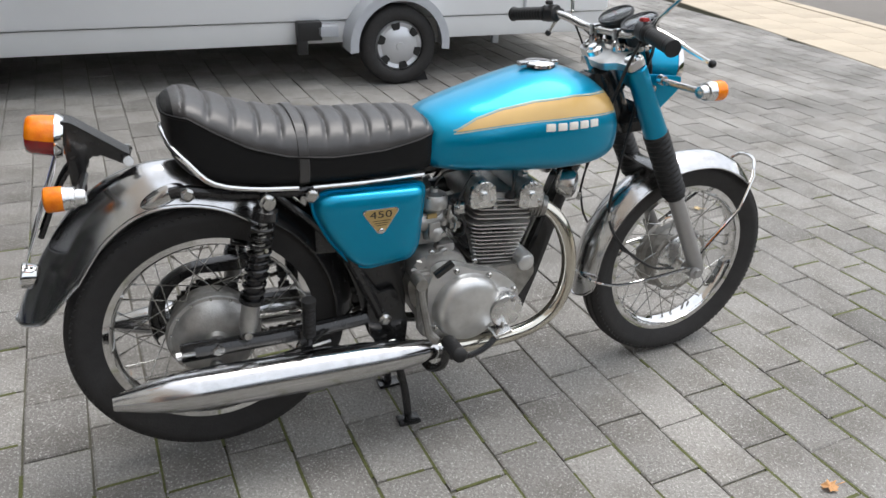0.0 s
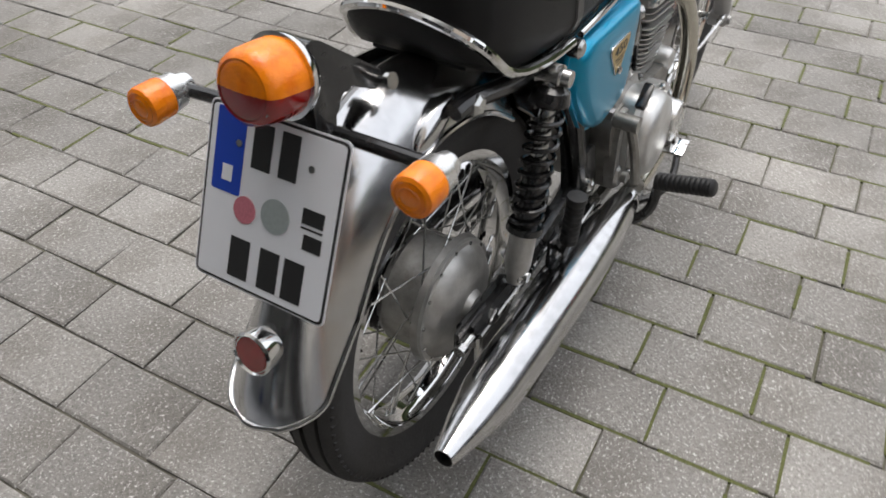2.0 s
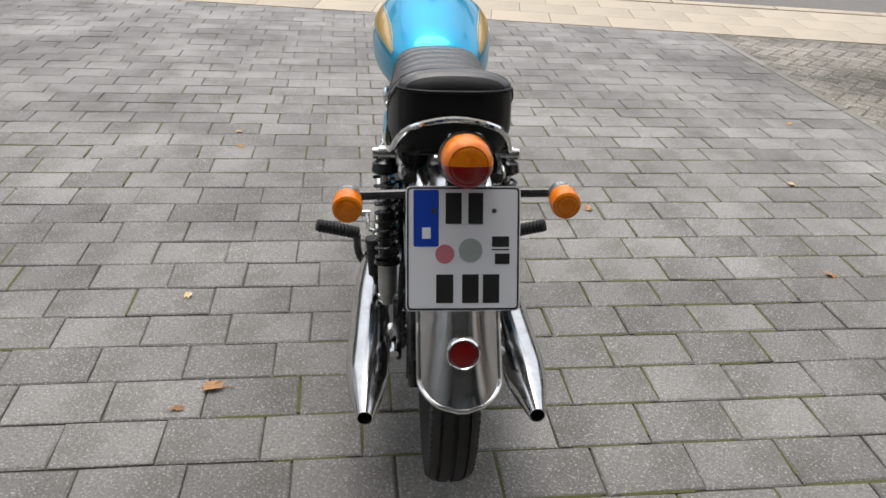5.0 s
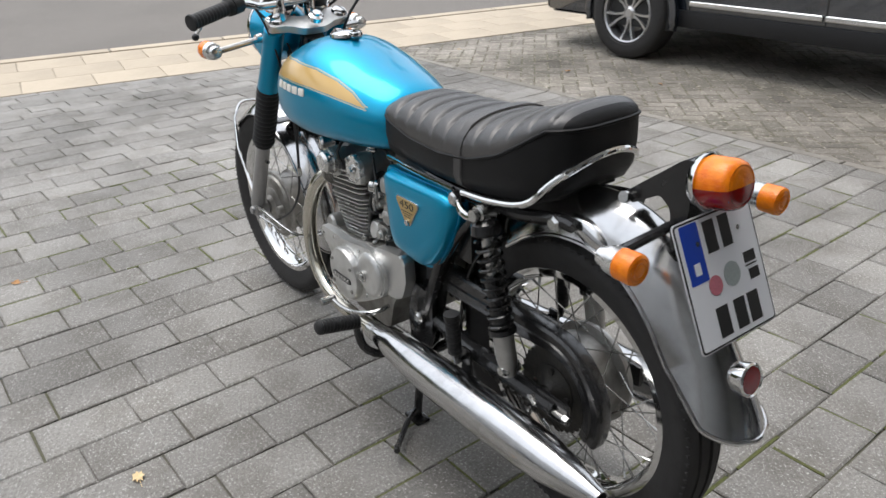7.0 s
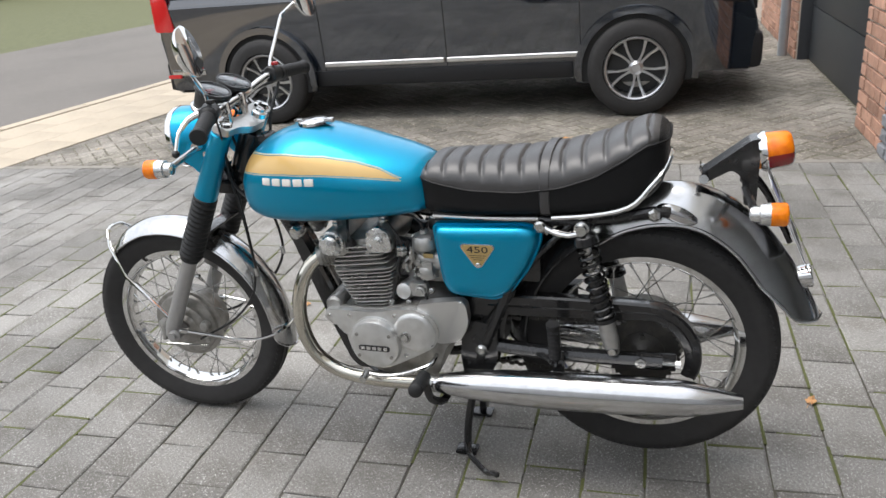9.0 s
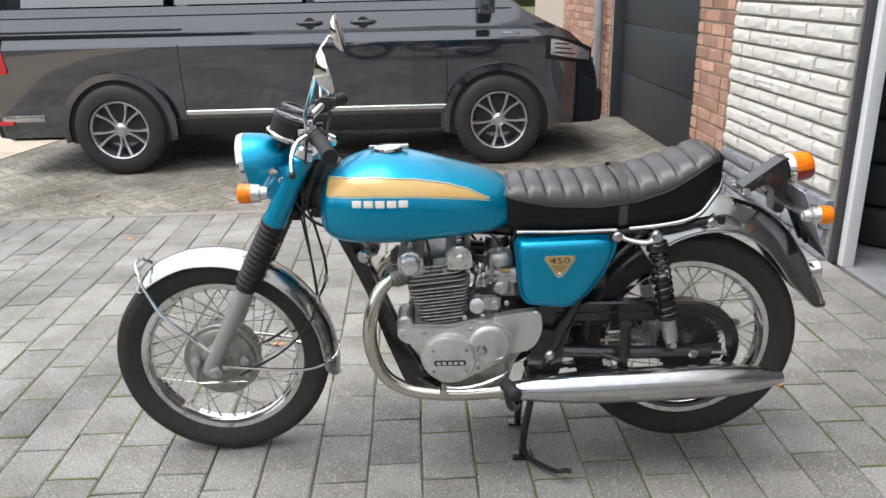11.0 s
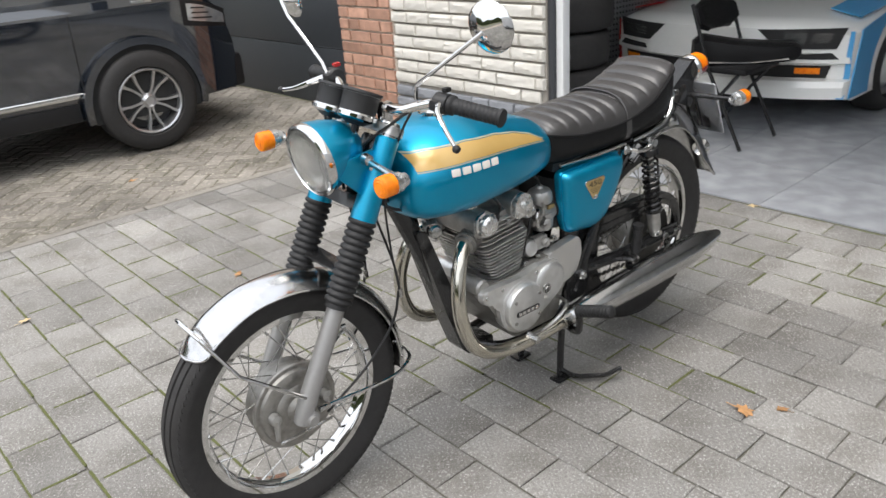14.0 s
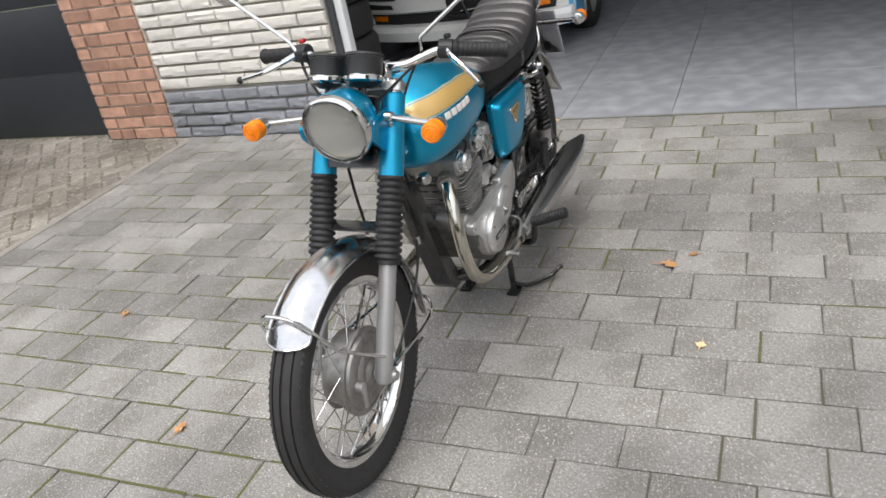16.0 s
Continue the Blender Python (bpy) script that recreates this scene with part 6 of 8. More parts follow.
FA = (fork_at(0.3) - fork_at(0.9)).normalized()
for s in (-1, 1):
    yy = s * 0.096
    bm = B()
    a = fork_at(0.945, yy)
    tube(bm, [a, fork_at(0.55, yy)], 0.0175, 16, smooth=False)
    leg = part("fork_leg", bm, CHROME_DULL, bike, "telescopic fork leg with a rubber boot")
    bm = B()
    Lu = (fork_at(0.755, yy) - fork_at(0.930, yy)).length
    lathe(bm, [(0, 0.024), (0.004, 0.027), (Lu * 0.5, 0.028), (Lu * 0.9, 0.031), (Lu, 0.031), (Lu + 0.001, 0.024)], fork_at(0.930, yy), FA, 24)
    part("fork_cover", bm, BLUE, leg, "metallic blue fork cover")
    bm = B()
    Lb = (fork_at(0.572, yy) - fork_at(0.755, yy)).length
    prof = []
    n = 13
    for k in range(n):
        z = Lb * k / n
        prof += [(z, 0.0275), (z + Lb / n * 0.28, 0.0335), (z + Lb / n * 0.68, 0.0335), (z + Lb / n * 0.9, 0.0275)]
    prof += [(Lb, 0.0285), (Lb + 0.010, 0.0280), (Lb + 0.011, 0.022)]
    lathe(bm, prof, fork_at(0.757, yy), FA, 24)
    part("rubber_boot", bm, RUBBER_SOFT, leg, "pleated black rubber boot", sharp=60)
    bm = B()
    Ls = (fork_at(0.318, yy) - fork_at(0.575, yy)).length
    lathe(bm, [(0, 0.0215), (Ls * 0.5, 0.0220), (Ls * 0.88, 0.0230), (Ls * 0.95, 0.0215), (Ls + 0.012, 0.018), (Ls + 0.018, 0.010)], fork_at(0.575, yy), FA, 24)
    part("slider", bm, FORK_SILVER, leg, "silver painted fork slider")
    bm = B()
    lathe(bm, [(-0.026, 0.021), (0.018, 0.021), (0.022, 0.013), (0.030, 0.012), (0.030, 0.0005)], Vector((AF.x, yy, AF.z)), (0, s, 0), 16)
    part("axle_clamp", bm, FORK_SILVER, leg)
    bm = B()
    box(bm, (AF.x - 0.038, yy + s * 0.012, AF.z + 0.014), (0.03, 0.016, 0.012), 0.003)
    part("stay_lug", bm, CHROME_DULL, leg)
    bm = B()
    lathe(bm, [(0, 0.006), (0.012, 0.006), (0.012, 0.0005)], fork_at(0.52, yy) + Vector((-0.028, 0, -0.01)), (-1, 0, 0), 8)
    part("drain_screw", bm, CHROME_DULL, leg)
    bm = B()
    lathe(bm, [(0, 0.021), (0.018, 0.022), (0.024, 0.018), (0.026, 0.010), (0.026, 0.0005)], fork_at(0.938, yy), -FA, 20)
    part("fork_cap", bm, CHROME, leg)
    # headlamp ear
    bm = B()
    prism(bm, rounded([(1.105, 0.914), (1.240, 0.898), (1.236, 0.868), (1.170, 0.806), (1.130, 0.850)], 0.008), 0.010, side_plane(s * 0.086, s), 0.003)
    part("lamp_ear", bm, BLUE, leg)
    bm = B()
    lathe(bm, [(0, 0.010), (0.010, 0.010), (0.013, 0.006), (0.013, 0.0005)], (1.148, s * 0.096, 0.874), (0, s, 0), 12)
    part("ear_bolt", bm, CHROME, leg)
bm = B()
m = Matrix.Translation(fork_at(0.935)) @ Matrix.Rotation(math.atan2(FA.x, -FA.z) * -1, 4, "Y")
prism(bm, rounded([(-0.026, -0.120), (0.020, -0.120), (0.026, -0.07), (0.004, -0.03), (0.004, 0.03), (0.026, 0.07), (0.020, 0.120), (-0.026, 0.120), (-0.030, 0.07), (-0.052, 0.03), (-0.052, -0.03), (-0.030, -0.07)], 0.012), 0.020, m, 0.004)
yoke = part("top_yoke", bm, ALU, bike, "polished alloy top yoke")
bm = B()
m2 = Matrix.Translation(fork_at(0.770)) @ Matrix.Rotation(math.atan2(FA.x, -FA.z) * -1, 4, "Y")
prism(bm, rounded([(-0.022, -0.082), (0.018, -0.082), (0.026, -0.05), (0.026, 0.05), (0.018, 0.082), (-0.022, 0.082), (-0.06, 0.04), (-0.06, -0.04)], 0.012), 0.030, m2, 0.004)
part("lower_yoke", bm, BLACK_PAINT, yoke)
bm = B()
lathe(bm, [(0, 0.020), (0.012, 0.020), (0.016, 0.012), (0.022, 0.011), (0.022, 0.0005)], fork_at(0.955) + Vector((-0.045, 0, -0.005)), -FA, 16)
part("stem_nut", bm, CHROME, yoke)
# gusset of the steering head, with the switch box below it
bm = B()
prism(bm, rounded([(1.070, 0.895), (1.010, 0.905), (0.992, 0.860), (0.990, 0.780), (1.040, 0.742), (1.098, 0.748)], 0.012), 0.052, side_plane(-0.026, 1), 0.008)
part("head_gusset", bm, BLACK_PAINT, bike)
bm = B()
box(bm, (1.004, 0.012, 0.745), (0.050, 0.060, 0.052), 0.010)
lathe(bm, [(0, 0.016), (0.014, 0.016), (0.016, 0.011), (0.016, 0.0005)], (1.004, 0.040, 0.742), (0, 1, -0.2), 16)
part("ignition_switch", bm, BLACK_PLASTIC, bike)

# headlamp
HC, HD = Vector((1.248, 0.020, 0.900)), Vector((0.985, 0.03, -0.16)).normalized()
bm = B()
lathe(bm, [(-0.122, 0.004), (-0.118, 0.026), (-0.104, 0.046), (-0.078, 0.064), (-0.045, 0.076), (-0.012, 0.0832), (-0.002, 0.0840)], HC, HD, 64)
lamp = part("headlamp", bm, BLUE, bike, "round headlamp in a blue shell with chrome rim")
bm = B()
lathe(bm, [(-0.004, 0.083), (-0.003, 0.0855), (0.006, 0.0865), (0.014, 0.0845), (0.017, 0.0800), (0.012, 0.0775), (0.0, 0.0775)], HC, HD, 64)
part("rim", bm, CHROME, lamp, "chrome lamp rim")
bm = B()
lathe(bm, [(0.006, 0.078), (0.014, 0.073), (0.022, 0.054), (0.026, 0.030), (0.027, 0.001)], HC, HD, 48)
ob = part("lens", bm, LAMP_GLASS, lamp, "fluted clear glass")
bm = B()
prof = [(0.004, 0.077), (-0.02, 0.064), (-0.045, 0.045), (-0.06, 0.020), (-0.062, 0.001)]
rings = [ring_of(HC + HD * d, HD, r, 40) for d, r in prof]
skin(bm, rings, cap=False)
part("reflector", bm, REFLECTOR, lamp)
bm = B()
lathe(bm, [(-0.062, 0.012), (-0.03, 0.012), (-0.022, 0.008), (-0.020, 0.001)], HC, HD, 16)
part("bulb", bm, GLASS, lamp)

# instruments
for s in (-1, 1):
    c = Vector((1.148, s * 0.051 + 0.002, 0.974))
    ax = Vector((-0.42, 0, 0.90)).normalized()
    bm = B()
    lathe(bm, [(-0.010, 0.020), (0.0, 0.036), (0.006, 0.045), (0.014, 0.046), (0.016, 0.0415), (0.060, 0.0430), (0.064, 0.0445)], c, ax, 36)
    g = part("instrument", bm, BLACK_PLASTIC, bike, "round black instrument with a chrome base ring")
    bm = B()
    lathe(bm, [(0.0, 0.040), (0.005, 0.0475), (0.013, 0.0485), (0.017, 0.045)], c, ax, 36)
    part("chrome_ring", bm, CHROME, g)
    bm = B()
    torus(bm, c + ax * 0.064, ax, 0.0440, [(-0.003, -0.003), (0.003, -0.002), (0.003, 0.002), (-0.003, 0.003)], 36)
    part("bezel", bm, BLACK_PLASTIC, g)
    bm = B()
    lathe(bm, [(0.058, 0.043), (0.0625, 0.042), (0.063, 0.001)], c, ax, 36)
    part("dial", bm, DIAL, g, "dial face paled by painted sky reflection")
    bm = B()
    lathe(bm, [(0.0635, 0.007), (0.0645, 0.006), (0.0645, 0.0005)], c, ax, 14)
    part("dial_hub", bm, DARK_INK, g)
    bm = B()
    side = Vector((0.35, s * 0.9, 0.16))
    side = (side - ax * side.dot(ax)).normalized()
    tube(bm, [c + ax * 0.0642, c + ax * 0.0642 + side * 0.032], 0.0010, 6, smooth=False)
    part("needle", bm, RED_PAINT, g)
    bm = B()
    lathe(bm, [(0.064, 0.043), (0.066, 0.040), (0.0665, 0.001)], c, ax, 36)
    part("dial_glass", bm, GLASS, g)
    bm = B()
    tube(bm, [c + Vector((0.0, 0, 0.0)), c + Vector((0.025, 0, -0.06)), c + Vector((0.03, -s * 0.01, -0.12))], 0.006, 8)
    part("drive_cable", bm, BLACK_PLASTIC, g)

# ---- handlebar ----
BAR = pose(0, 0, 0, 0, 0, STEER)
bar_line = [(0.998, 0.340, 1.006), (1.022, 0.25, 1.018), (1.042, 0.185, 1.022), (1.064, 0.138, 1.010), (1.077, 0.105, 0.999), (1.080, 0.05, 0.996), (1.080, 0, 0.996)]
bm = B()
full = bar_line + [(x, -y, z) for x, y, z in bar_line[-2::-1]]
tube(bm, full, 0.0105, 12)
bar = part("handlebar", bm, CHROME, bike, "chrome handlebar with black grips, levers and round mirrors")
bar.matrix_basis = Matrix.Translation((1.092, -0.010, 0)) @ pose(0, 0, 0, -2.5, 0, STEER + 2.8) @ Matrix.Diagonal((1, 0.96, 1, 1)) @ Matrix.Translation((-1.08, 0, 0))
to_bar = (bike.matrix_basis @ bar.matrix_basis).inverted()
MIRROR_AT = {1: ((1.075, 0.176, 1.030), (1.075, 0.181, 1.062), (0.988, 0.332, 1.181)), -1: ((1.089, -0.163, 1.050), (1.102, -0.302, 1.188), (1.052, -0.369, 1.228))}
LEVER_TIP = {1: (1.089, 0.321, 0.947), -1: (1.141, -0.323, 1.003)}
for s in (-1, 1):
    a, b = Vector((0.998, s * 0.342, 1.006)), Vector((1.031, s * 0.214, 1.020))
    d = (b - a).normalized()
    L = (b - a).length
    bm = B()
    prof = [(0.0, 0.004), (0.001, 0.019), (0.005, 0.0205), (0.010, 0.018)]
    for k in range(10):
        z = 0.012 + (L - 0.028) * k / 10
        prof += [(z, 0.0165), (z + 0.004, 0.0178), (z + 0.008, 0.0178), (z + 0.0105, 0.0165)]
    prof += [(L - 0.012, 0.018), (L - 0.010, 0.0215), (L, 0.0215), (L + 0.001, 0.014)]
    lathe(bm, prof, a, d, 20)
    part("grip", bm, RUBBER_SOFT, bar, "ribbed black rubber grip", sharp=60)
    bm = B()
    c = Vector((1.037, s * 0.196, 1.022))
    lathe(bm, [(-0.018, 0.020), (-0.016, 0.023), (0.014, 0.023), (0.018, 0.019)], c, d, 18)
    box(bm, tuple(c + Vector((0.016, 0, 0.0))), (0.03, 0.026, 0.024), 0.006)
    part("switch_housing", bm, BLACK_PLASTIC, bar)
    bm = B()
    box(bm, tuple(c + Vector((-0.010, s * 0.004, 0.028))), (0.018, 0.014, 0.010), 0.003)
    part("switch", bm, RED_PAINT if s < 0 else DARK_INK, bar)
    bm = B()
    p0 = c + Vector((0.022, s * 0.012, 0.002))
    tip = to_bar @ Vector(LEVER_TIP[s])
    rise = 0.010 if s > 0 else -0.006
    tube(bm, [p0, p0.lerp(tip, 0.22) + Vector((0.014, 0, rise * 0.6)), p0.lerp(tip, 0.6) + Vector((0.014, 0, rise)), tip], 0.006, 8, radii=[0.008, 0.007, 0.0055, 0.005])
    lever = part("lever", bm, CHROME, bar, "bright brake or clutch lever")
    bm = B()
    lathe(bm, [(-0.009, 0.003), (-0.006, 0.0075), (0.0, 0.0095), (0.006, 0.0075), (0.009, 0.003)], tip, (0, 1, -0.3), 14)
    part("lever_ball", bm, BLACK_PLASTIC, bar, "black rubber ball end")
    bm = B()
    q, e1, mc = (to_bar @ Vector(v) for v in MIRROR_AT[s])
    mn = Vector((-0.86, -s * 0.12, 0.18)).normalized()
    tube(bm, [q, q.lerp(e1, 0.12) + Vector((0, 0, 0.012 if s < 0 else 0.002)), e1, mc - mn * 0.028], 0.0048, 8, smooth=False)
    part("mirror_stem", bm, CHROME, bar)
    bm = B()
    lathe(bm, [(-0.030, 0.004), (-0.026, 0.018), (-0.016, 0.042), (-0.004, 0.0545), (0.002, 0.056), (0.004, 0.053)], mc, mn, 40)
    mir = part("mirror", bm, CHROME, bar, "round chrome rear-view mirror")
    bm = B()
    lathe(bm, [(0.0, 0.053), (0.003, 0.0525), (0.0032, 0.001)], mc, mn, 40)
    part("mirror_glass", bm, MIRROR, mir)
    bm = B()
    box(bm, (1.080, s * 0.048, 0.980), (0.034, 0.022, 0.060), 0.007)
    part("bar_clamp", bm, CHROME, bar)

# cables from the bar down behind the headlamp
for pts, r in (([(1.055, 0.175, 1.010), (1.10, 0.12, 0.965), (1.140, 0.05, 0.90), (1.13, 0.03, 0.80), (1.11, 0.05, 0.70), (1.092, 0.07, 0.60), (1.086, 0.077, 0.53)], 0.0034),
               ([(1.055, -0.175, 1.010), (1.12, -0.12, 0.985), (1.16, -0.05, 0.90), (1.13, -0.06, 0.78), (1.10, -0.075, 0.66), (1.085, -0.078, 0.53), (1.14, -0.075, 0.43), (1.26, -0.065, 0.335), (1.36, -0.05, 0.305)], 0.0042),
               ([(1.12, 0.02, 0.955), (1.16, 0.03, 0.86), (1.10, 0.06, 0.76), (1.02, 0.06, 0.72), (0.95, 0.05, 0.70)], 0.0042),
               ([(1.05, -0.16, 1.005), (1.06, -0.10, 0.92), (1.05, -0.06, 0.80), (1.0, -0.05, 0.70), (0.90, -0.05, 0.68)], 0.0042),
               ([(1.06, 0.16, 1.005), (1.08, 0.12, 0.93), (1.105, 0.080, 0.80), (1.098, 0.07, 0.66), (1.088, 0.077, 0.54)], 0.0030),
               ([(1.088, 0.077, 0.54), (1.115, 0.075, 0.45), (1.20, 0.072, 0.36), (1.33, 0.075, 0.285)], 0.0036)):
    rod("cable", pts, r, BLACK_PLASTIC, bike, 6)
for s in (-1, 1):
    bm = B()
    lathe(bm, [(-0.012, 0.007), (0.012, 0.007)], (1.086, s * 0.077, 0.525), (0.1, 0, 1), 8)
    part("cable_guide", bm, CHROME_DULL, bike)

# ---- engine ----
engine = new("engine")
engine.parent = bike
tagged(engine, "air-cooled parallel twin engine of dull aluminium")


def epart(name, bm, mat, label="", sharp=35):
    return part(name, bm, mat, engine, label, sharp)


bm = B()
outline = rounded([(0.535, 0.350), (0.560, 0.262), (0.74, 0.262), (0.785, 0.33), (0.845, 0.42), (0.835, 0.450), (0.78, 0.450), (0.665, 0.455), (0.640, 0.470), (0.60, 0.475), (0.52, 0.475), (0.492, 0.45), (0.500, 0.39)], 0.02)
prism(bm, outline, 0.24, side_plane(-0.12, 1), 0.006)
epart("crankcase", bm, ALU_DARK)
bm = B()
prism(bm, rounded([(0.500, 0.40), (0.505, 0.485), (0.530, 0.512), (0.600, 0.518), (0.650, 0.495), (0.660, 0.42)], 0.03), 0.085, side_plane(-0.030, -1), 0.016)
epart("gearbox_housing", bm, ALU_MID)
# left covers
bm = B()
left_outline = rounded([(0.860, 0.414), (0.864, 0.454), (0.800, 0.455), (0.716, 0.452), (0.660, 0.466), (0.600, 0.470), (0.556, 0.448), (0.540, 0.405), (0.556, 0.362), (0.600, 0.336), (0.655, 0.306), (0.700, 0.284), (0.740, 0.284), (0.782, 0.312), (0.801, 0.352), (0.806, 0.404)], 0.026, 5)
prism(bm, left_outline, 0.024, side_plane(0.112, 1), 0.009)
left_cover = epart("left_cover", bm, ALU)
bm = B()
prism(bm, [(0.712 + (x - 0.712) * 1.02, 0.38 + (z - 0.38) * 1.03) for x, z in left_outline], 0.006, side_plane(0.107, 1))
epart("cover_gasket", bm, ALU_DARK)
bm = B()
lathe(bm, [(0, 0.0765), (0.004, 0.0765), (0.006, 0.072), (0.014, 0.072), (0.022, 0.068), (0.025, 0.060), (0.0255, 0.001)], (0.719, 0.134, 0.366), (0, 1, 0), 48)
alt = epart("alternator_cover", bm, ALU, "round left engine cover")
bm = B()
prism(bm, rounded([(0.675, 0.351), (0.763, 0.351), (0.763, 0.367), (0.675, 0.367)], 0.008), 0.002, side_plane(0.1592, 1))
plq = part("name_band", bm, DARK_INK, alt, "dark band with pale blocks")
for k in range(5):
    bm = B()
    box(bm, (0.687 + 0.016 * k, 0.1615, 0.359), (0.011, 0.002, 0.009))
    part("emblem_block", bm, ALU_POL, alt)
for a in (35, 145, 215, 325):
    bm = B()
    lathe(bm, [(0, 0.005), (0.003, 0.005), (0.004, 0.003)], (0.719 + 0.056 * math.cos(radians(a)), 0.159, 0.366 + 0.056 * math.sin(radians(a))), (0, 1, 0), 10)
    part("cover_screw", bm, ALU_DARK, alt)
bm = B()
lathe(bm, [(0, 0.0575), (0.008, 0.0565), (0.013, 0.051), (0.0145, 0.044), (0.0145, 0.001)], (0.608, 0.132, 0.403), (0, 1, 0), 40)
epart("clutch_lifter_cover", bm, ALU)
bm = B()
lathe(bm, [(0, 0.016), (0.004, 0.016), (0.005, 0.012), (0.003, 0.010), (0.009, 0.009), (0.010, 0.0005)], (0.632, 0.146, 0.392), (0, 1, 0), 16)
epart("adjuster_screw", bm, CHROME_DULL)
bm = B()
prism(bm, rounded([(0.600, 0.480), (0.545, 0.490), (0.482, 0.498), (0.466, 0.488), (0.462, 0.440), (0.474, 0.405), (0.492, 0.378), (0.545, 0.368), (0.590, 0.39)], 0.012, 4), 0.028, side_plane(0.099, 1), 0.006)
epart("sprocket_cover", bm, COVER_ALU, "pale sprocket cover")
bm = B()
lathe(bm, [(-0.03, 0.026), (0.004, 0.026), (0.014, 0.021), (0.018, 0.010), (0.018, 0.0005)], (0.640, 0.085, 0.500), (0.1, 1, 0.2), 20)
epart("breather_dome", bm, ALU)
bm = B()
tube(bm, [(0.560, 0.120, 0.330), (0.562, 0.160, 0.326), (0.590, 0.178, 0.318), (0.640, 0.182, 0.300), (0.690, 0.184, 0.292), (0.735, 0.186, 0.296)], 0.006, 8)
lathe(bm, [(-0.004, 0.010), (0.036, 0.010)], (0.738, 0.182, 0.296), (0, 1, 0), 10)
epart("gear_lever", bm, CHROME_DULL)
# right covers
bm = B()
right_outline = rounded([(0.540, 0.345), (0.562, 0.292), (0.64, 0.272), (0.745, 0.300), (0.792, 0.355), (0.782, 0.405), (0.725, 0.452), (0.665, 0.464), (0.612, 0.490), (0.560, 0.490), (0.535, 0.440)], 0.022)
prism(bm, right_outline, 0.030, side_plane(-0.114, -1), 0.005)
epart("right_cover", bm, ALU)
bm = B()
prism(bm, [(0.66 + (x - 0.66) * 1.02, 0.38 + (z - 0.38) * 1.03) for x, z in right_outline], 0.006, side_plane(-0.109, -1))
epart("cover_gasket", bm, ALU_DARK)
bm = B()
lathe(bm, [(0, 0.092), (0.014, 0.090), (0.026, 0.086), (0.036, 0.076), (0.040, 0.060), (0.041, 0.001)], (0.640, -0.140, 0.370), (0, -1, 0), 48)
epart("clutch_cover", bm, ALU, "large domed clutch cover")
bm = B()
lathe(bm, [(0, 0.048), (0.044, 0.047), (0.052, 0.043), (0.055, 0.036), (0.056, 0.001)], (0.736, -0.134, 0.357), (0, -1, 0), 36)
filt = epart("filter_cover", bm, ALU_POL)
for a in (70, 250):
    bm = B()
    lathe(bm, [(0, 0.005), (0.003, 0.005), (0.004, 0.003)], (0.736 + 0.036 * math.cos(radians(a)), -0.189, 0.357 + 0.036 * math.sin(radians(a))), (0, -1, 0), 10)
    part("cover_screw", bm, ALU_DARK, filt)
bm = B()
for x, z in ((0.565, 0.474), (0.61, 0.474), (0.70, 0.448), (0.772, 0.395), (0.558, 0.325), (0.60, 0.290)):
    lathe(bm, [(-0.02, 0.008), (0.032, 0.008), (0.036, 0.005), (0.036, 0.0005)], (x, -0.118, z), (0, -1, 0), 10)
for x, z in ((0.848, 0.436), (0.79, 0.440), (0.66, 0.448), (0.580, 0.448), (0.566, 0.368), (0.640, 0.330)):
    lathe(bm, [(-0.02, 0.008), (0.022, 0.007), (0.025, 0.005), (0.025, 0.0005)], (x, 0.112, z), (0, 1, 0), 10)
tagged(epart("case_screws", bm, CHROME_DULL), kind="stuff")
bm = B()
tube(bm, [(0.514, -0.150, 0.458), (0.518, -0.165, 0.40), (0.530, -0.174, 0.325)], 0.010, 10)
lathe(bm, [(-0.018, 0.016), (0.030, 0.016)], (0.514, -0.136, 0.460), (0, -1, 0), 14)
tube(bm, [(0.530, -0.172, 0.325), (0.548, -0.178, 0.306)], 0.012, 10, smooth=False)
epart("kick_starter", bm, ALU_DARK, "folded kick starter lever")
bm = B()
box(bm, (0.575, -0.150, 0.487), (0.055, 0.02, 0.014), 0.004, Matrix.Translation((0.575, -0.15, 0.487)) @ Matrix.Rotation(radians(-32), 4, "Y") @ Matrix.Translation((-0.575, 0.15, -0.487)))
epart("clutch_arm", bm, BLACK_PAINT)
bm = B()
lathe(bm, [(-0.06, 0.026), (0.032, 0.026), (0.042, 0.021), (0.046, 0.012), (0.046, 0.001)], (0.815, -0.085, 0.452), (0, -1, 0), 24)
epart("starter_motor", bm, ALU)
bm = B()
lathe(bm, [(-0.06, 0.024), (0.030, 0.024), (0.036, 0.018), (0.036, 0.001)], (0.842, 0.080, 0.456), (0, 1, 0), 24)
epart("starter_cap", bm, ALU_MID)
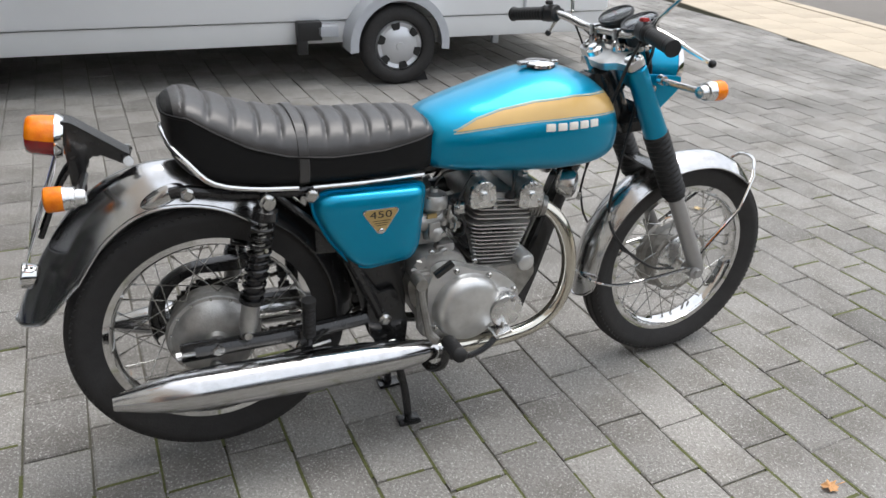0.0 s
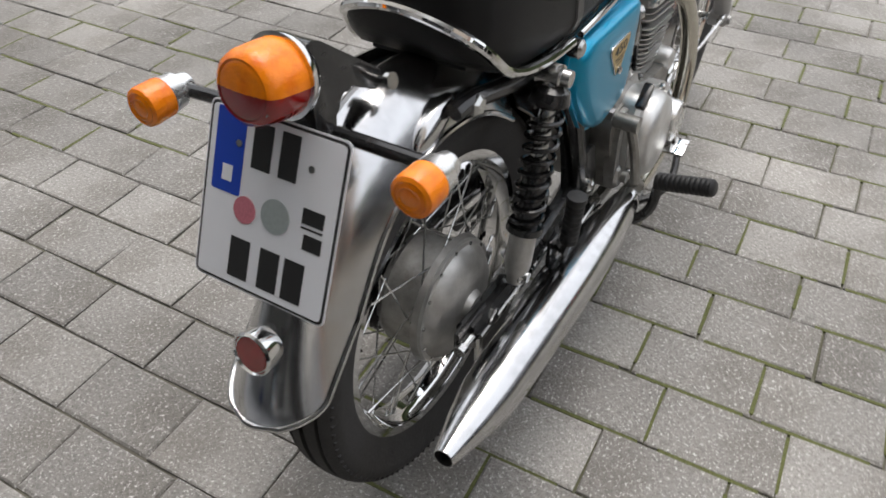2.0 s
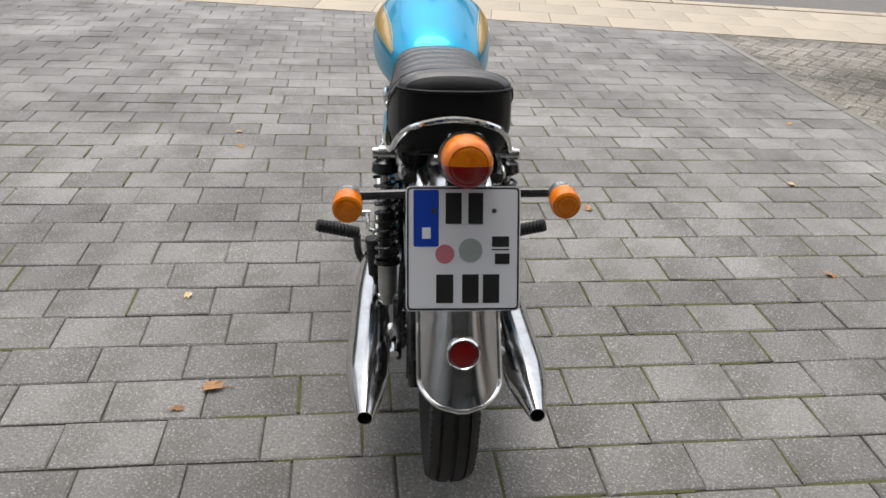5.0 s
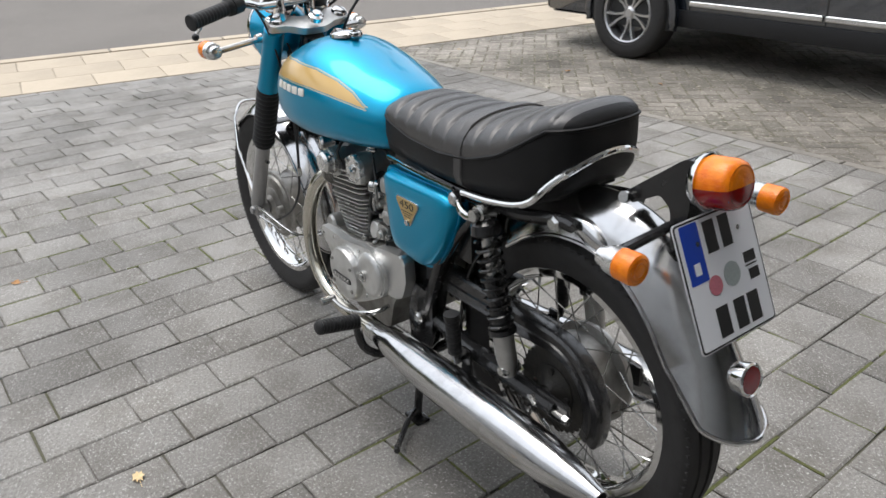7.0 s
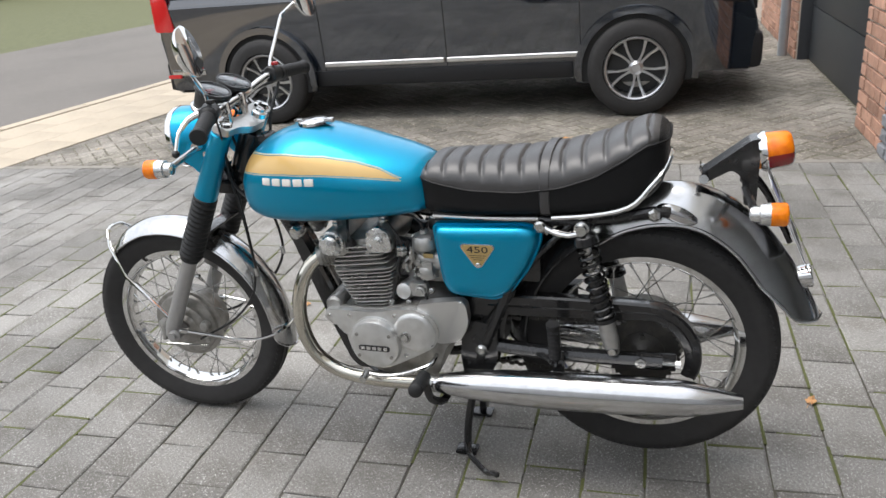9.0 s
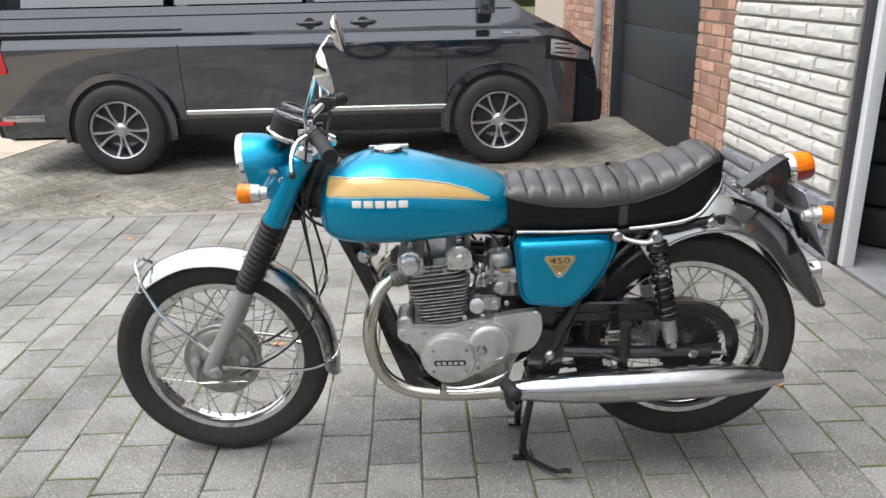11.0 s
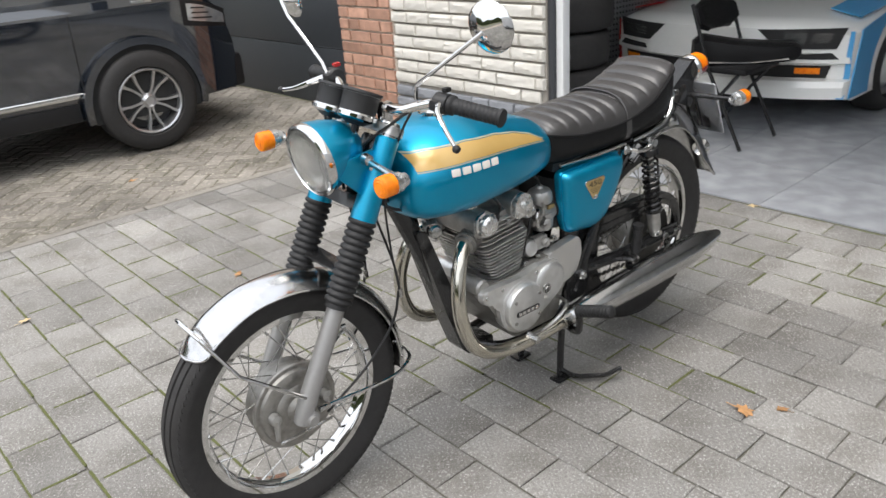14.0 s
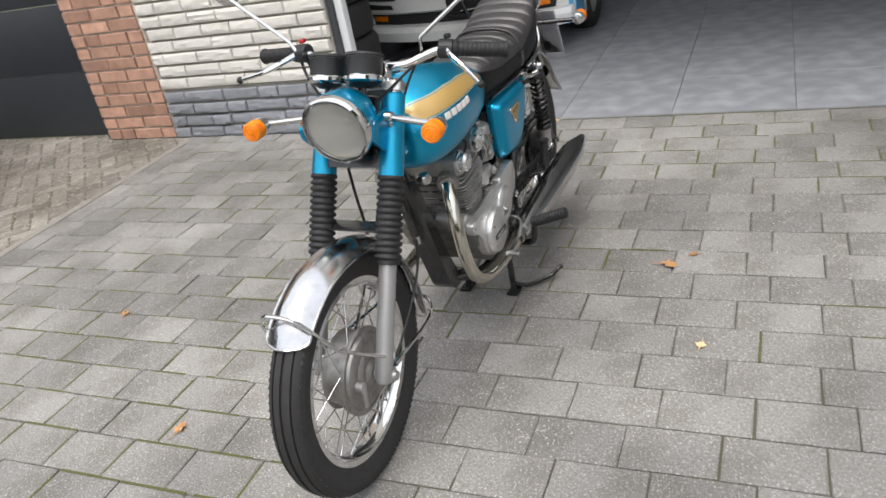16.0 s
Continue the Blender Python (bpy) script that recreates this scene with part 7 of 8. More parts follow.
# cylinder block with fins, leaning slightly forward
CB, CT = Vector((0.733, 0, 0.440)), Vector((0.748, 0, 0.585))
ca = (CT - CB).normalized()
lean = Matrix.Translation(CB) @ Matrix.Rotation(math.atan2(ca.x, ca.z), 4, "Y")
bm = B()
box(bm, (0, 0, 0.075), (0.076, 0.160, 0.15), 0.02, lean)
# block in the darkened metal, as painted shade behind the fins
epart("cylinder_block", bm, FIN_SHADE)
for k in range(12):
    z = 0.006 + k * 0.0108
    grow = 0.030 * (k / 11) ** 0.9
    L, Wd = 0.114 + grow * 2.0, 0.200 + grow
    bm = B()
    prism(bm, rounded([(-L / 2, -Wd / 2), (L / 2, -Wd / 2), (L / 2, Wd / 2), (-L / 2, Wd / 2)], 0.030, 5), 0.0026, lean @ Matrix.Translation((0, 0, z)))
    epart("cooling_fin", bm, ALU if k % 3 else ALU_POL, sharp=50)
bm = B()
box(bm, (0.004, 0, 0.172), (0.128, 0.176, 0.066), 0.018, lean)
epart("cylinder_head", bm, ALU_DARK)
for k in range(5):
    bm = B()
    L, Wd = 0.168 - 0.009 * k, 0.222 - 0.004 * k
    prism(bm, rounded([(-L / 2, -Wd / 2), (L / 2, -Wd / 2), (L / 2, Wd / 2), (-L / 2, Wd / 2)], 0.025, 4), 0.0028, lean @ Matrix.Translation((0.004, 0, 0.140 + 0.0112 * k)))
    epart("cooling_fin", bm, ALU_MID if k % 2 else ALU)
for cx, cz, r, nm in ((0.822, 0.636, 0.034, "exhaust_cam_box"), (0.690, 0.652, 0.034, "inlet_cam_box")):
    bm = B()
    prism(bm, rounded([(cx - 0.034, cz - 0.036), (cx + 0.032, cz - 0.038), (cx + 0.036, cz + 0.010), (cx + 0.014, cz + 0.034), (cx - 0.016, cz + 0.034), (cx - 0.036, cz + 0.008)], 0.012), 0.208, Matrix.Translation((0, 0.104, 0)) @ side_plane(0, -1), 0.003)
    cb = epart(nm, bm, ALU_MID)
    for k in range(3):
        bm = B()
        lathe(bm, [(0, 0.014), (0.012, 0.014), (0.014, 0.011), (0.020, 0.011), (0.020, 0.0005)], (cx, -0.06 + 0.06 * k, cz + 0.028), (0.1 if cx > 0.8 else -0.1, 0, 1), 6)
        part("tappet_cap", bm, ALU_POL, cb)
    for s in (-1, 1):
        bm = B()
        if cx > 0.8 and s > 0:
            lathe(bm, [(0, 0.034), (0.010, 0.034), (0.012, 0.029), (0.026, 0.028), (0.033, 0.022), (0.036, 0.010), (0.036, 0.001)], (cx, s * 0.102, cz), (0, s, 0), 32)
        else:
            prism(bm, rounded([(cx - r * 1.1, cz - r * 0.9), (cx + r * 0.9, cz - r * 1.0), (cx + r * 0.9, cz + r * 0.5), (cx, cz + r * 1.15), (cx - r, cz + r * 0.6)], 0.012), 0.014, side_plane(s * 0.104, s), 0.005)
            lathe(bm, [(0, 0.013), (0.006, 0.013), (0.008, 0.009), (0.013, 0.008), (0.013, 0.0005)], (cx - 0.004, s * 0.117, cz), (0, s, 0), 16)
        part("end_cover", bm, ALU_POL, cb)
        for a in (40, 140, 230, 320):
            bm = B()
            lathe(bm, [(0, 0.005), (0.007, 0.005), (0.007, 0.0005)], (cx + r * 0.86 * math.cos(radians(a)), s * 0.114, cz + r * 0.86 * math.sin(radians(a))), (0, s, 0), 8)
            part("cover_screw", bm, CHROME_DULL, cb)
# castings, levers and hoses behind the cylinders
for s in (-1, 1):
    bm = B()
    box(bm, (0.600, s * 0.086, 0.508), (0.050, 0.026, 0.040), 0.008)
    lathe(bm, [(0, 0.014), (0.012, 0.014), (0.014, 0.010), (0.018, 0.009), (0.018, 0.0005)], (0.592, s * 0.098, 0.510), (0, s, 0), 14)
    epart("case_boss", bm, ALU_MID)
    bm = B()
    prism(bm, rounded([(0.672, 0.478), (0.690, 0.492), (0.668, 0.560), (0.652, 0.556)], 0.006), 0.008, side_plane(s * 0.088, s), 0.002)
    epart("cable_bracket", bm, BLACK_PAINT)
    for k, (x, z) in enumerate(((0.676, 0.470), (0.560, 0.512), (0.540, 0.480), (0.626, 0.474))):
        bm = B()
        lathe(bm, [(0, 0.008), (0.010, 0.008), (0.011, 0.005), (0.015, 0.0045), (0.015, 0.0005)], (x, s * 0.100, z), (0, s, 0.2), 6)
        epart("case_bolt", bm, CHROME_DULL)
    bm = B()
    lathe(bm, [(0, 0.020), (0.010, 0.021), (0.014, 0.017), (0.024, 0.017), (0.026, 0.010), (0.026, 0.0005)], (0.632, s * 0.078, 0.612), (0.75, s * 0.5, 0.1), 16)
    epart("manifold_clamp", bm, CHROME_DULL)
    bm = B()
    box(bm, (0.622, s * 0.092, 0.575), (0.030, 0.020, 0.016), 0.004)
    tube(bm, [(0.615, s * 0.098, 0.580), (0.600, s * 0.108, 0.600), (0.604, s * 0.106, 0.634)], 0.004, 6)
    epart("throttle_bracket", bm, ALU_DARK)
    rod("drain_hose", [(0.580, s * 0.080, 0.545), (0.584, s * 0.096, 0.510), (0.566, s * 0.104, 0.455), (0.540, s * 0.100, 0.40)], 0.0034, BLACK_PLASTIC, engine, 6)
    rod("vent_hose", [(0.640, s * 0.060, 0.530), (0.650, s * 0.092, 0.545), (0.646, s * 0.098, 0.585), (0.620, s * 0.080, 0.640)], 0.0042, BLACK_PLASTIC, engine, 6)
# round boss of the kick starter shaft
bm = B()
lathe(bm, [(0, 0.030), (0.020, 0.029), (0.026, 0.024), (0.028, 0.014), (0.040, 0.013), (0.040, 0.0005)], (0.548, -0.112, 0.318), (0, -1, 0), 24)
epart("shaft_boss", bm, ALU_MID)
bm = B()
prism(bm, rounded([(0.522, 0.470), (0.512, 0.420), (0.516, 0.330), (0.545, 0.282), (0.566, 0.300), (0.552, 0.36), (0.556, 0.470)], 0.012), 0.022, side_plane(-0.110, -1), 0.005)
epart("rear_casting", bm, ALU_MID)
# rocker bridge between the cam boxes, and the head's nuts
bm = B()
box(bm, (0.756, 0, 0.628), (0.09, 0.11, 0.026), 0.006)
epart("head_bridge", bm, ALU_DARK)
for s in (-1, 1):
    for x in (0.728, 0.784):
        bm = B()
        lathe(bm, [(0, 0.009), (0.012, 0.009), (0.014, 0.006), (0.014, 0.0005)], (x, s * 0.094, 0.606), (0.15, 0, 1), 6)
        epart("head_nut", bm, CHROME_DULL)
for s in (-1, 1):
    # spark plug lead, carburettor, inlet stub
    bm = B()
    lathe(bm, [(0, 0.010), (0.03, 0.012), (0.045, 0.010), (0.05, 0.006)], (0.772, s * 0.075, 0.605), (0, s * 0.55, 0.83), 12)
    epart("spark_plug_cap", bm, BLACK_PLASTIC)
    rod("plug_lead", [(0.772, s * 0.103, 0.646), (0.77, s * 0.112, 0.675), (0.78, s * 0.08, 0.70), (0.80, s * 0.03, 0.71)], 0.0040, BLACK_PLASTIC, engine, 6)
    bm = B()
    lathe(bm, [(0, 0.022), (0.075, 0.022)], (0.690, s * 0.060, 0.625), (-0.96, 0, -0.12), 16)
    epart("inlet_stub", bm, BLACK_PLASTIC)
    bm = B()
    cc = Vector((0.574, s * 0.068, 0.588))
    lathe(bm, [(-0.055, 0.016), (-0.050, 0.025), (-0.015, 0.027), (-0.010, 0.022), (0.010, 0.022), (0.028, 0.026), (0.034, 0.036), (0.042, 0.0365), (0.058, 0.035), (0.066, 0.030), (0.072, 0.012), (0.080, 0.010), (0.080, 0.001)], cc, (0.05, 0, 1), 24)
    lathe(bm, [(-0.045, 0.026), (0.045, 0.026)], cc, (1, 0, 0.1), 18)
    box(bm, tuple(cc + Vector((-0.005, s * 0.026, -0.012))), (0.030, 0.016, 0.026), 0.005)
    for dz in (0.0, -0.03):
        lathe(bm, [(0, 0.006), (0.018, 0.006), (0.018, 0.0005)], cc + Vector((0.016, s * 0.022, dz)), (0, s, 0), 8)
    epart("carburettor", bm, ALU_MID, "aluminium carburettor with a domed top")
    bm = B()
    lathe(bm, [(0, 0.020), (0.014, 0.020), (0.018, 0.014), (0.022, 0.006), (0.022, 0.0005)], cc + Vector((0.0, s * 0.018, -0.030)), (0, s, 0), 16)
    epart("float_cover", bm, ALU_MID)
    bm = B()
    tube(bm, [cc + Vector((0.034, s * 0.024, 0.018)), cc + Vector((0.050, s * 0.034, 0.004)), cc + Vector((0.046, s * 0.034, -0.026))], 0.0045, 8)
    lathe(bm, [(-0.006, 0.011), (0.006, 0.011)], cc + Vector((0.030, s * 0.027, 0.016)), (0, s, 0), 12)
    epart("throttle_arm", bm, CHROME_DULL)
    bm = B()
    box(bm, tuple(cc + Vector((-0.012, s * 0.030, 0.020))), (0.026, 0.006, 0.012), 0.002)
    epart("choke_lever", bm, BRASS)
    for dx in (-0.018, 0.018):
        bm = B()
        lathe(bm, [(0, 0.004), (0.006, 0.004), (0.006, 0.0005)], cc + Vector((dx, s * 0.022, 0.060)), (0, 0, 1), 8)
        epart("top_screw", bm, CHROME_DULL)
    bm = B()
    lathe(bm, [(0, 0.030), (0.05, 0.034), (0.06, 0.030)], cc + Vector((-0.04, 0, 0.0)), (-1, 0, 0.05), 18)
    epart("air_hose", bm, RUBBER_SOFT)
    rod("fuel_hose", [(0.70, s * 0.05, 0.70), (0.66, s * 0.075, 0.665), (0.63, s * 0.085, 0.62), (0.61, s * 0.08, 0.58)], 0.0042, BLACK_PLASTIC, engine, 6)
    rod("throttle_cable", [tuple(cc + Vector((0.004, 0, 0.08))), tuple(cc + Vector((0.03, 0, 0.115))), (0.72, s * 0.04, 0.700)], 0.0035, BLACK_PLASTIC, engine, 6)
bm = B()
box(bm, (0.47, 0, 0.60), (0.14, 0.17, 0.16), 0.02)
part("air_box", bm, BLACK_PLASTIC, bike)
bm = B()
box(bm, (0.345, 0, 0.610), (0.13, 0.15, 0.15), 0.012)
part("battery_box", bm, BLACK_PAINT, bike)
bm = B()
box(bm, (0.53, 0, 0.545), (0.10, 0.15, 0.05), 0.015)
epart("breather_box", bm, ALU_DARK)

# horn and small lamp on the down tube
bm = B()
lathe(bm, [(-0.030, 0.020), (-0.022, 0.034), (0.006, 0.038), (0.016, 0.034), (0.022, 0.020), (0.023, 0.001)], (0.955, -0.066, 0.632), (0.75, -0.62, -0.1), 26)
part("horn", bm, CHROME_DULL, bike, "round chromed horn")
bm = B()
lathe(bm, [(-0.02, 0.010), (0.0, 0.018), (0.016, 0.019), (0.022, 0.014), (0.024, 0.001)], (0.948, 0.048, 0.640), (0.2, 0.97, 0.1), 18)
part("side_reflector", bm, CHROME_DULL, bike)

# ---- exhausts ----
for s in (-1, 1):
    pts = [(0.850, s * 0.072, 0.592), (0.880, s * 0.085, 0.585), (0.915, s * 0.108, 0.545), (0.938, s * 0.125, 0.470), (0.936, s * 0.135, 0.390), (0.905, s * 0.140, 0.315), (0.845, s * 0.144, 0.272), (0.760, s * 0.150, 0.258), (0.65, s * 0.156, 0.260), (0.545, s * 0.160, 0.272)]
    bm = B()
    tube(bm, pts, 0.0195, 18)
    ex = part("exhaust_pipe", bm, CHROME_GOLD, bike, "heat-tinted chrome exhaust pipe")
    bm = B()
    d = Vector((0.030, s * 0.012, -0.006)).normalized()
    prof = [(-0.01, 0.026)]
    for k in range(5):
        prof += [(0.008 * k, 0.0262), (0.008 * k + 0.0005, 0.032), (0.008 * k + 0.0035, 0.032), (0.008 * k + 0.004, 0.0262)]
    lathe(bm, prof + [(0.046, 0.0262), (0.047, 0.02)], (0.838, s * 0.070, 0.595), d, 22)
    part("exhaust_collar", bm, ALU_DARK, ex, "finned exhaust collar", 30)
    A, Z = Vector((0.570, s * 0.160, 0.268)), Vector((-0.198, s * 0.170, 0.304))
    ax = (Z - A)
    L = ax.length
    ax = ax.normalized()
    prof = [(0.0, 0.021), (0.004, 0.0235), (0.03, 0.026), (0.10, 0.036), (0.20, 0.045), (0.32, 0.0485), (0.46, 0.0485), (0.58, 0.047), (0.640, 0.0435), (0.70, 0.033), (0.745, 0.022), (L, 0.0165), (L, 0.0145), (L - 0.05, 0.0145), (L - 0.055, 0.001)]
    bm = B()
    lathe(bm, prof, A, ax, 40)
    for f in bm.faces:
        if (f.calc_center_median() - A).dot(ax) > L - 0.058 and max((v.co - A - ax * (v.co - A).dot(ax)).length for v in f.verts) < 0.0150:
            f.material_index = 1
    muf = part("muffler", bm, [CHROME_HAZE, HOLE], bike, "long chrome megaphone muffler", sharp=30)
    bm = B()
    c = A + ax * 0.002
    lathe(bm, [(-0.014, 0.024), (0.014, 0.025)], c, ax, 24)
    part("muffler_clamp", bm, CHROME_DULL, muf)
    bm = B()
    tube(bm, [A + ax * 0.06 + Vector((0, -s * 0.05, 0.0)), A + ax * 0.46 + Vector((0, -s * 0.05, 0.0))], 0.006, 6, smooth=False)
    part("muffler_seam", bm, CHROME_DULL, muf)
    # hanger
    bm = B()
    box(bm, (0.235, s * 0.128, 0.345), (0.03, 0.008, 0.06), 0.003)
    part("hanger", bm, BLACK_PAINT, muf)
    # front footrest
    bm = B()
    tube(bm, [(0.53, s * 0.10, 0.235), (0.535, s * 0.165, 0.222), (0.556, s * 0.204, 0.250), (0.566, s * 0.212, 0.312)], 0.011, 8)
    peg = part("footrest", bm, BLACK_PAINT, bike, "black footrest with ribbed rubber")
    bm = B()
    prof = [(0.0, 0.012)]
    for k in range(11):
        z = 0.002 + 0.0102 * k
        prof += [(z, 0.0165), (z + 0.003, 0.0185), (z + 0.007, 0.0185), (z + 0.0095, 0.0165)]
    prof += [(0.116, 0.018), (0.121, 0.014), (0.121, 0.001)]
    lathe(bm, prof, (0.568, s * 0.206, 0.316), (-0.15, s, 0.30), 16)
    part("peg_rubber", bm, RUBBER_SOFT, peg, sharp=60)
    # rear footrest, folded up
    bm = B()
    tube(bm, [(0.30, s * 0.100, 0.352), (0.26, s * 0.125, 0.350), (0.238, s * 0.150, 0.352), (0.238, s * 0.155, 0.375)], 0.009, 8)
    peg = part("passenger_footrest", bm, BLACK_PAINT, bike, "folded passenger footrest")
    bm = B()
    prof = [(0.0, 0.010)]
    for k in range(8):
        z = 0.002 + 0.0102 * k
        prof += [(z, 0.0135), (z + 0.003, 0.0155), (z + 0.007, 0.0155), (z + 0.0095, 0.0135)]
    prof += [(0.090, 0.017), (0.100, 0.017), (0.101, 0.001)]
    lathe(bm, prof, (0.238, s * 0.155, 0.372), (0.02, s * 0.06, 1), 14)
    part("peg_rubber", bm, RUBBER_SOFT, peg, sharp=60)
# brake pedal on the right
bm = B()
tube(bm, [(0.52, -0.150, 0.262), (0.60, -0.205, 0.262), (0.66, -0.215, 0.278), (0.705, -0.205, 0.305)], 0.008, 8)
pedal = part("brake_pedal", bm, BLACK_PAINT, bike, "black brake pedal with chrome pad")
bm = B()
box(bm, (0.715, -0.195, 0.312), (0.050, 0.050, 0.009), 0.004, Matrix.Translation((0.715, -0.195, 0.312)) @ Matrix.Rotation(radians(-12), 4, "Y") @ Matrix.Translation((-0.715, 0.195, -0.312)))
part("pedal_pad", bm, CHROME, pedal)
rod("brake_rod", [(0.46, -0.118, 0.29), (0.20, -0.110, 0.262), (0.03, -0.105, 0.240)], 0.0035, CHROME_DULL, bike, 6)
rod("brake_arm", [(0.030, -0.098, 0.300), (0.022, -0.104, 0.238)], 0.007, CHROME_DULL, bike, 8)
rod("torque_arm", [(0.035, -0.088, 0.270), (0.20, -0.100, 0.300), (0.30, -0.100, 0.315)], 0.007, CHROME_DULL, bike, 8)

# ---- chain and guard ----
bm = B()
rows = []
guard = [(0.42, 0.500, 0.055, 0, 1), (0.32, 0.500, 0.055, 0, 1), (0.20, 0.500, 0.052, 0, 1), (0.10, 0.498, 0.048, 0, 1)]
guard += [(AR.x + 0.142 * math.cos(a), AR.z + 0.142 * math.sin(a), 0.040, math.cos(a), math.sin(a)) for a in np.linspace(radians(95), radians(205), 12)]
for x, z, h, ux, uz in guard:
    rows.append([Vector((x - ux * d, y, z - uz * d)) for y, d in ((0.046, 0.004), (0.052, 0.0), (0.078, 0.0), (0.083, 0.005), (0.083, h * 0.5), (0.087, h * 0.55), (0.084, h))])
sheet(bm, rows, 0.002)
part("chain_guard", bm, BLACK_PAINT, bike, "black steel chain guard")
bm = B()
for zz, x0, x1, dz in ((0.446, 0.50, 0.02, 0.0), (0.266, 0.50, 0.02, 0.0)):
    for k in range(42):
        x = x0 + (x1 - x0) * k / 41
        z = zz + (0.03 * (x / 0.5) * (-1 if zz > 0.35 else 1))
        box(bm, (x, 0.061 + (0.003 if k % 2 else -0.003), z), (0.013, 0.004, 0.009))
tagged(part("chain", bm, GREASE, bike, "greasy drive chain", sharp=0), kind="stuff")

# ---- centre stand ----
bm = B()
tube(bm, [(0.478, -0.10, 0.215), (0.478, 0.10, 0.215)], 0.013, 10)
stand = part("centre_stand", bm, BLACK_PAINT, bike, "black centre stand with a curved foot lever")
for s in (-1, 1):
    bm = B()
    tube(bm, [(0.478, s * 0.070, 0.215), (0.500, s * 0.082, 0.10), (0.508, s * 0.088, 0.012)], 0.011, 10)
    part("leg", bm, BLACK_PAINT, stand)
    bm = B()
    box(bm, (0.508, s * 0.090, 0.006), (0.060, 0.040, 0.010), 0.003)
    part("foot", bm, BLACK_PAINT, stand)
bm = B()
tube(bm, [(0.505, 0.092, 0.035), (0.490, 0.130, 0.022), (0.455, 0.170, 0.024), (0.420, 0.205, 0.030), (0.400, 0.222, 0.046), (0.385, 0.230, 0.048)], 0.0075, 8)
part("foot_lever", bm, BLACK_PAINT, stand)
bm = B()
tube(bm, [(0.478, -0.06, 0.205), (0.36, -0.06, 0.232), (0.30, -0.06, 0.24)], 0.008, 8)
part("return_spring", bm, CHROME_DULL, stand)
# side stand folded along the left frame tube
rod("side_stand", [(0.50, 0.105, 0.225), (0.42, 0.118, 0.222), (0.33, 0.122, 0.228)], 0.010, BLACK_PAINT, bike, 8, "folded black side stand")


# ---- leaves on the ground ----
def leaf_mesh(seed, mat):
    rng = random.Random(seed)
    bm = B()
    pts = []
    for k in range(14):
        a = math.tau * k / 14
        r = (1.0 if k % 2 else 0.62) * rng.uniform(0.8, 1.1)
        pts.append((r * math.cos(a) * 0.030, r * math.sin(a) * 0.022))
    c = bm.verts.new((0, 0, 0.008))
    ring = [bm.verts.new((x, y, 0.004 + rng.uniform(0, 0.010))) for x, y in pts]
    for k in range(14):
        bm.faces.new((c, ring[k], ring[(k + 1) % 14]))
    box(bm, (0.035, 0, 0.006), (0.03, 0.0015, 0.0015))
    return mesh_of("leaf", bm, mat, 0)


leaf_meshes = [leaf_mesh(1, LEAF), leaf_mesh(2, LEAF), leaf_mesh(3, LEAF_PALE)]
for k, (x, y, s) in enumerate([(1.43, -0.71, 1.0), (-0.43, -0.33, 0.9), (-1.22, -0.27, 0.9), (0.75, -3.28, 0.9), (0.275, 0.58, 1.2), (2.25, 0.84, 0.8), (0.90, -1.47, 0.9),
                               (0.19, 0.65, 0.7), (0.735, 0.745, 0.8), (2.05, 0.80, 0.8), (2.58, -2.12, 0.8),
                               (1.72, -1.72, 0.9), (3.2, -3.1, 1.0), (2.5, -3.3, 0.8), (4.4, -3.0, 0.9)]):
    ob = new("leaf", leaf_meshes[k % 3 if k > 1 else 0])
    ob.matrix_basis = Matrix.Translation((x, y, 0.0)) @ pose(0, 0, 0, 0, 0, 67 * k) @ Matrix.Diagonal((s, s, s, 1))
    tagged(ob, "small dry orange-brown leaf lying on the paving", "leaf", "fallen leaves")


# ---- wall pieces ----
brick_field(-3.50, -2.88, 0.0, 2.35, 0.24, 0.072, BRICK, house, "brick", 0.006, False, 90, 3)
brick_field(-2.87, -1.505, 0.335, 2.35, 0.27, 0.070, WHITE_STONE, house, "stone", 0.013, True, 150, 5)
brick_field(-2.87, -1.505, 0.0, 0.335, 0.27, 0.070, GREY_STONE, plinth, "stone", 0.024, True, 60, 7)
brick_field(-8.5, -5.96, 0.0, 3.2, 0.24, 0.072, BRICK, house, "brick", 0.006, False, 0, 9)

# ---- pavers ----
PITCH_P, PITCH_Q, ROW0 = 0.1595, 0.2425, 0.0255


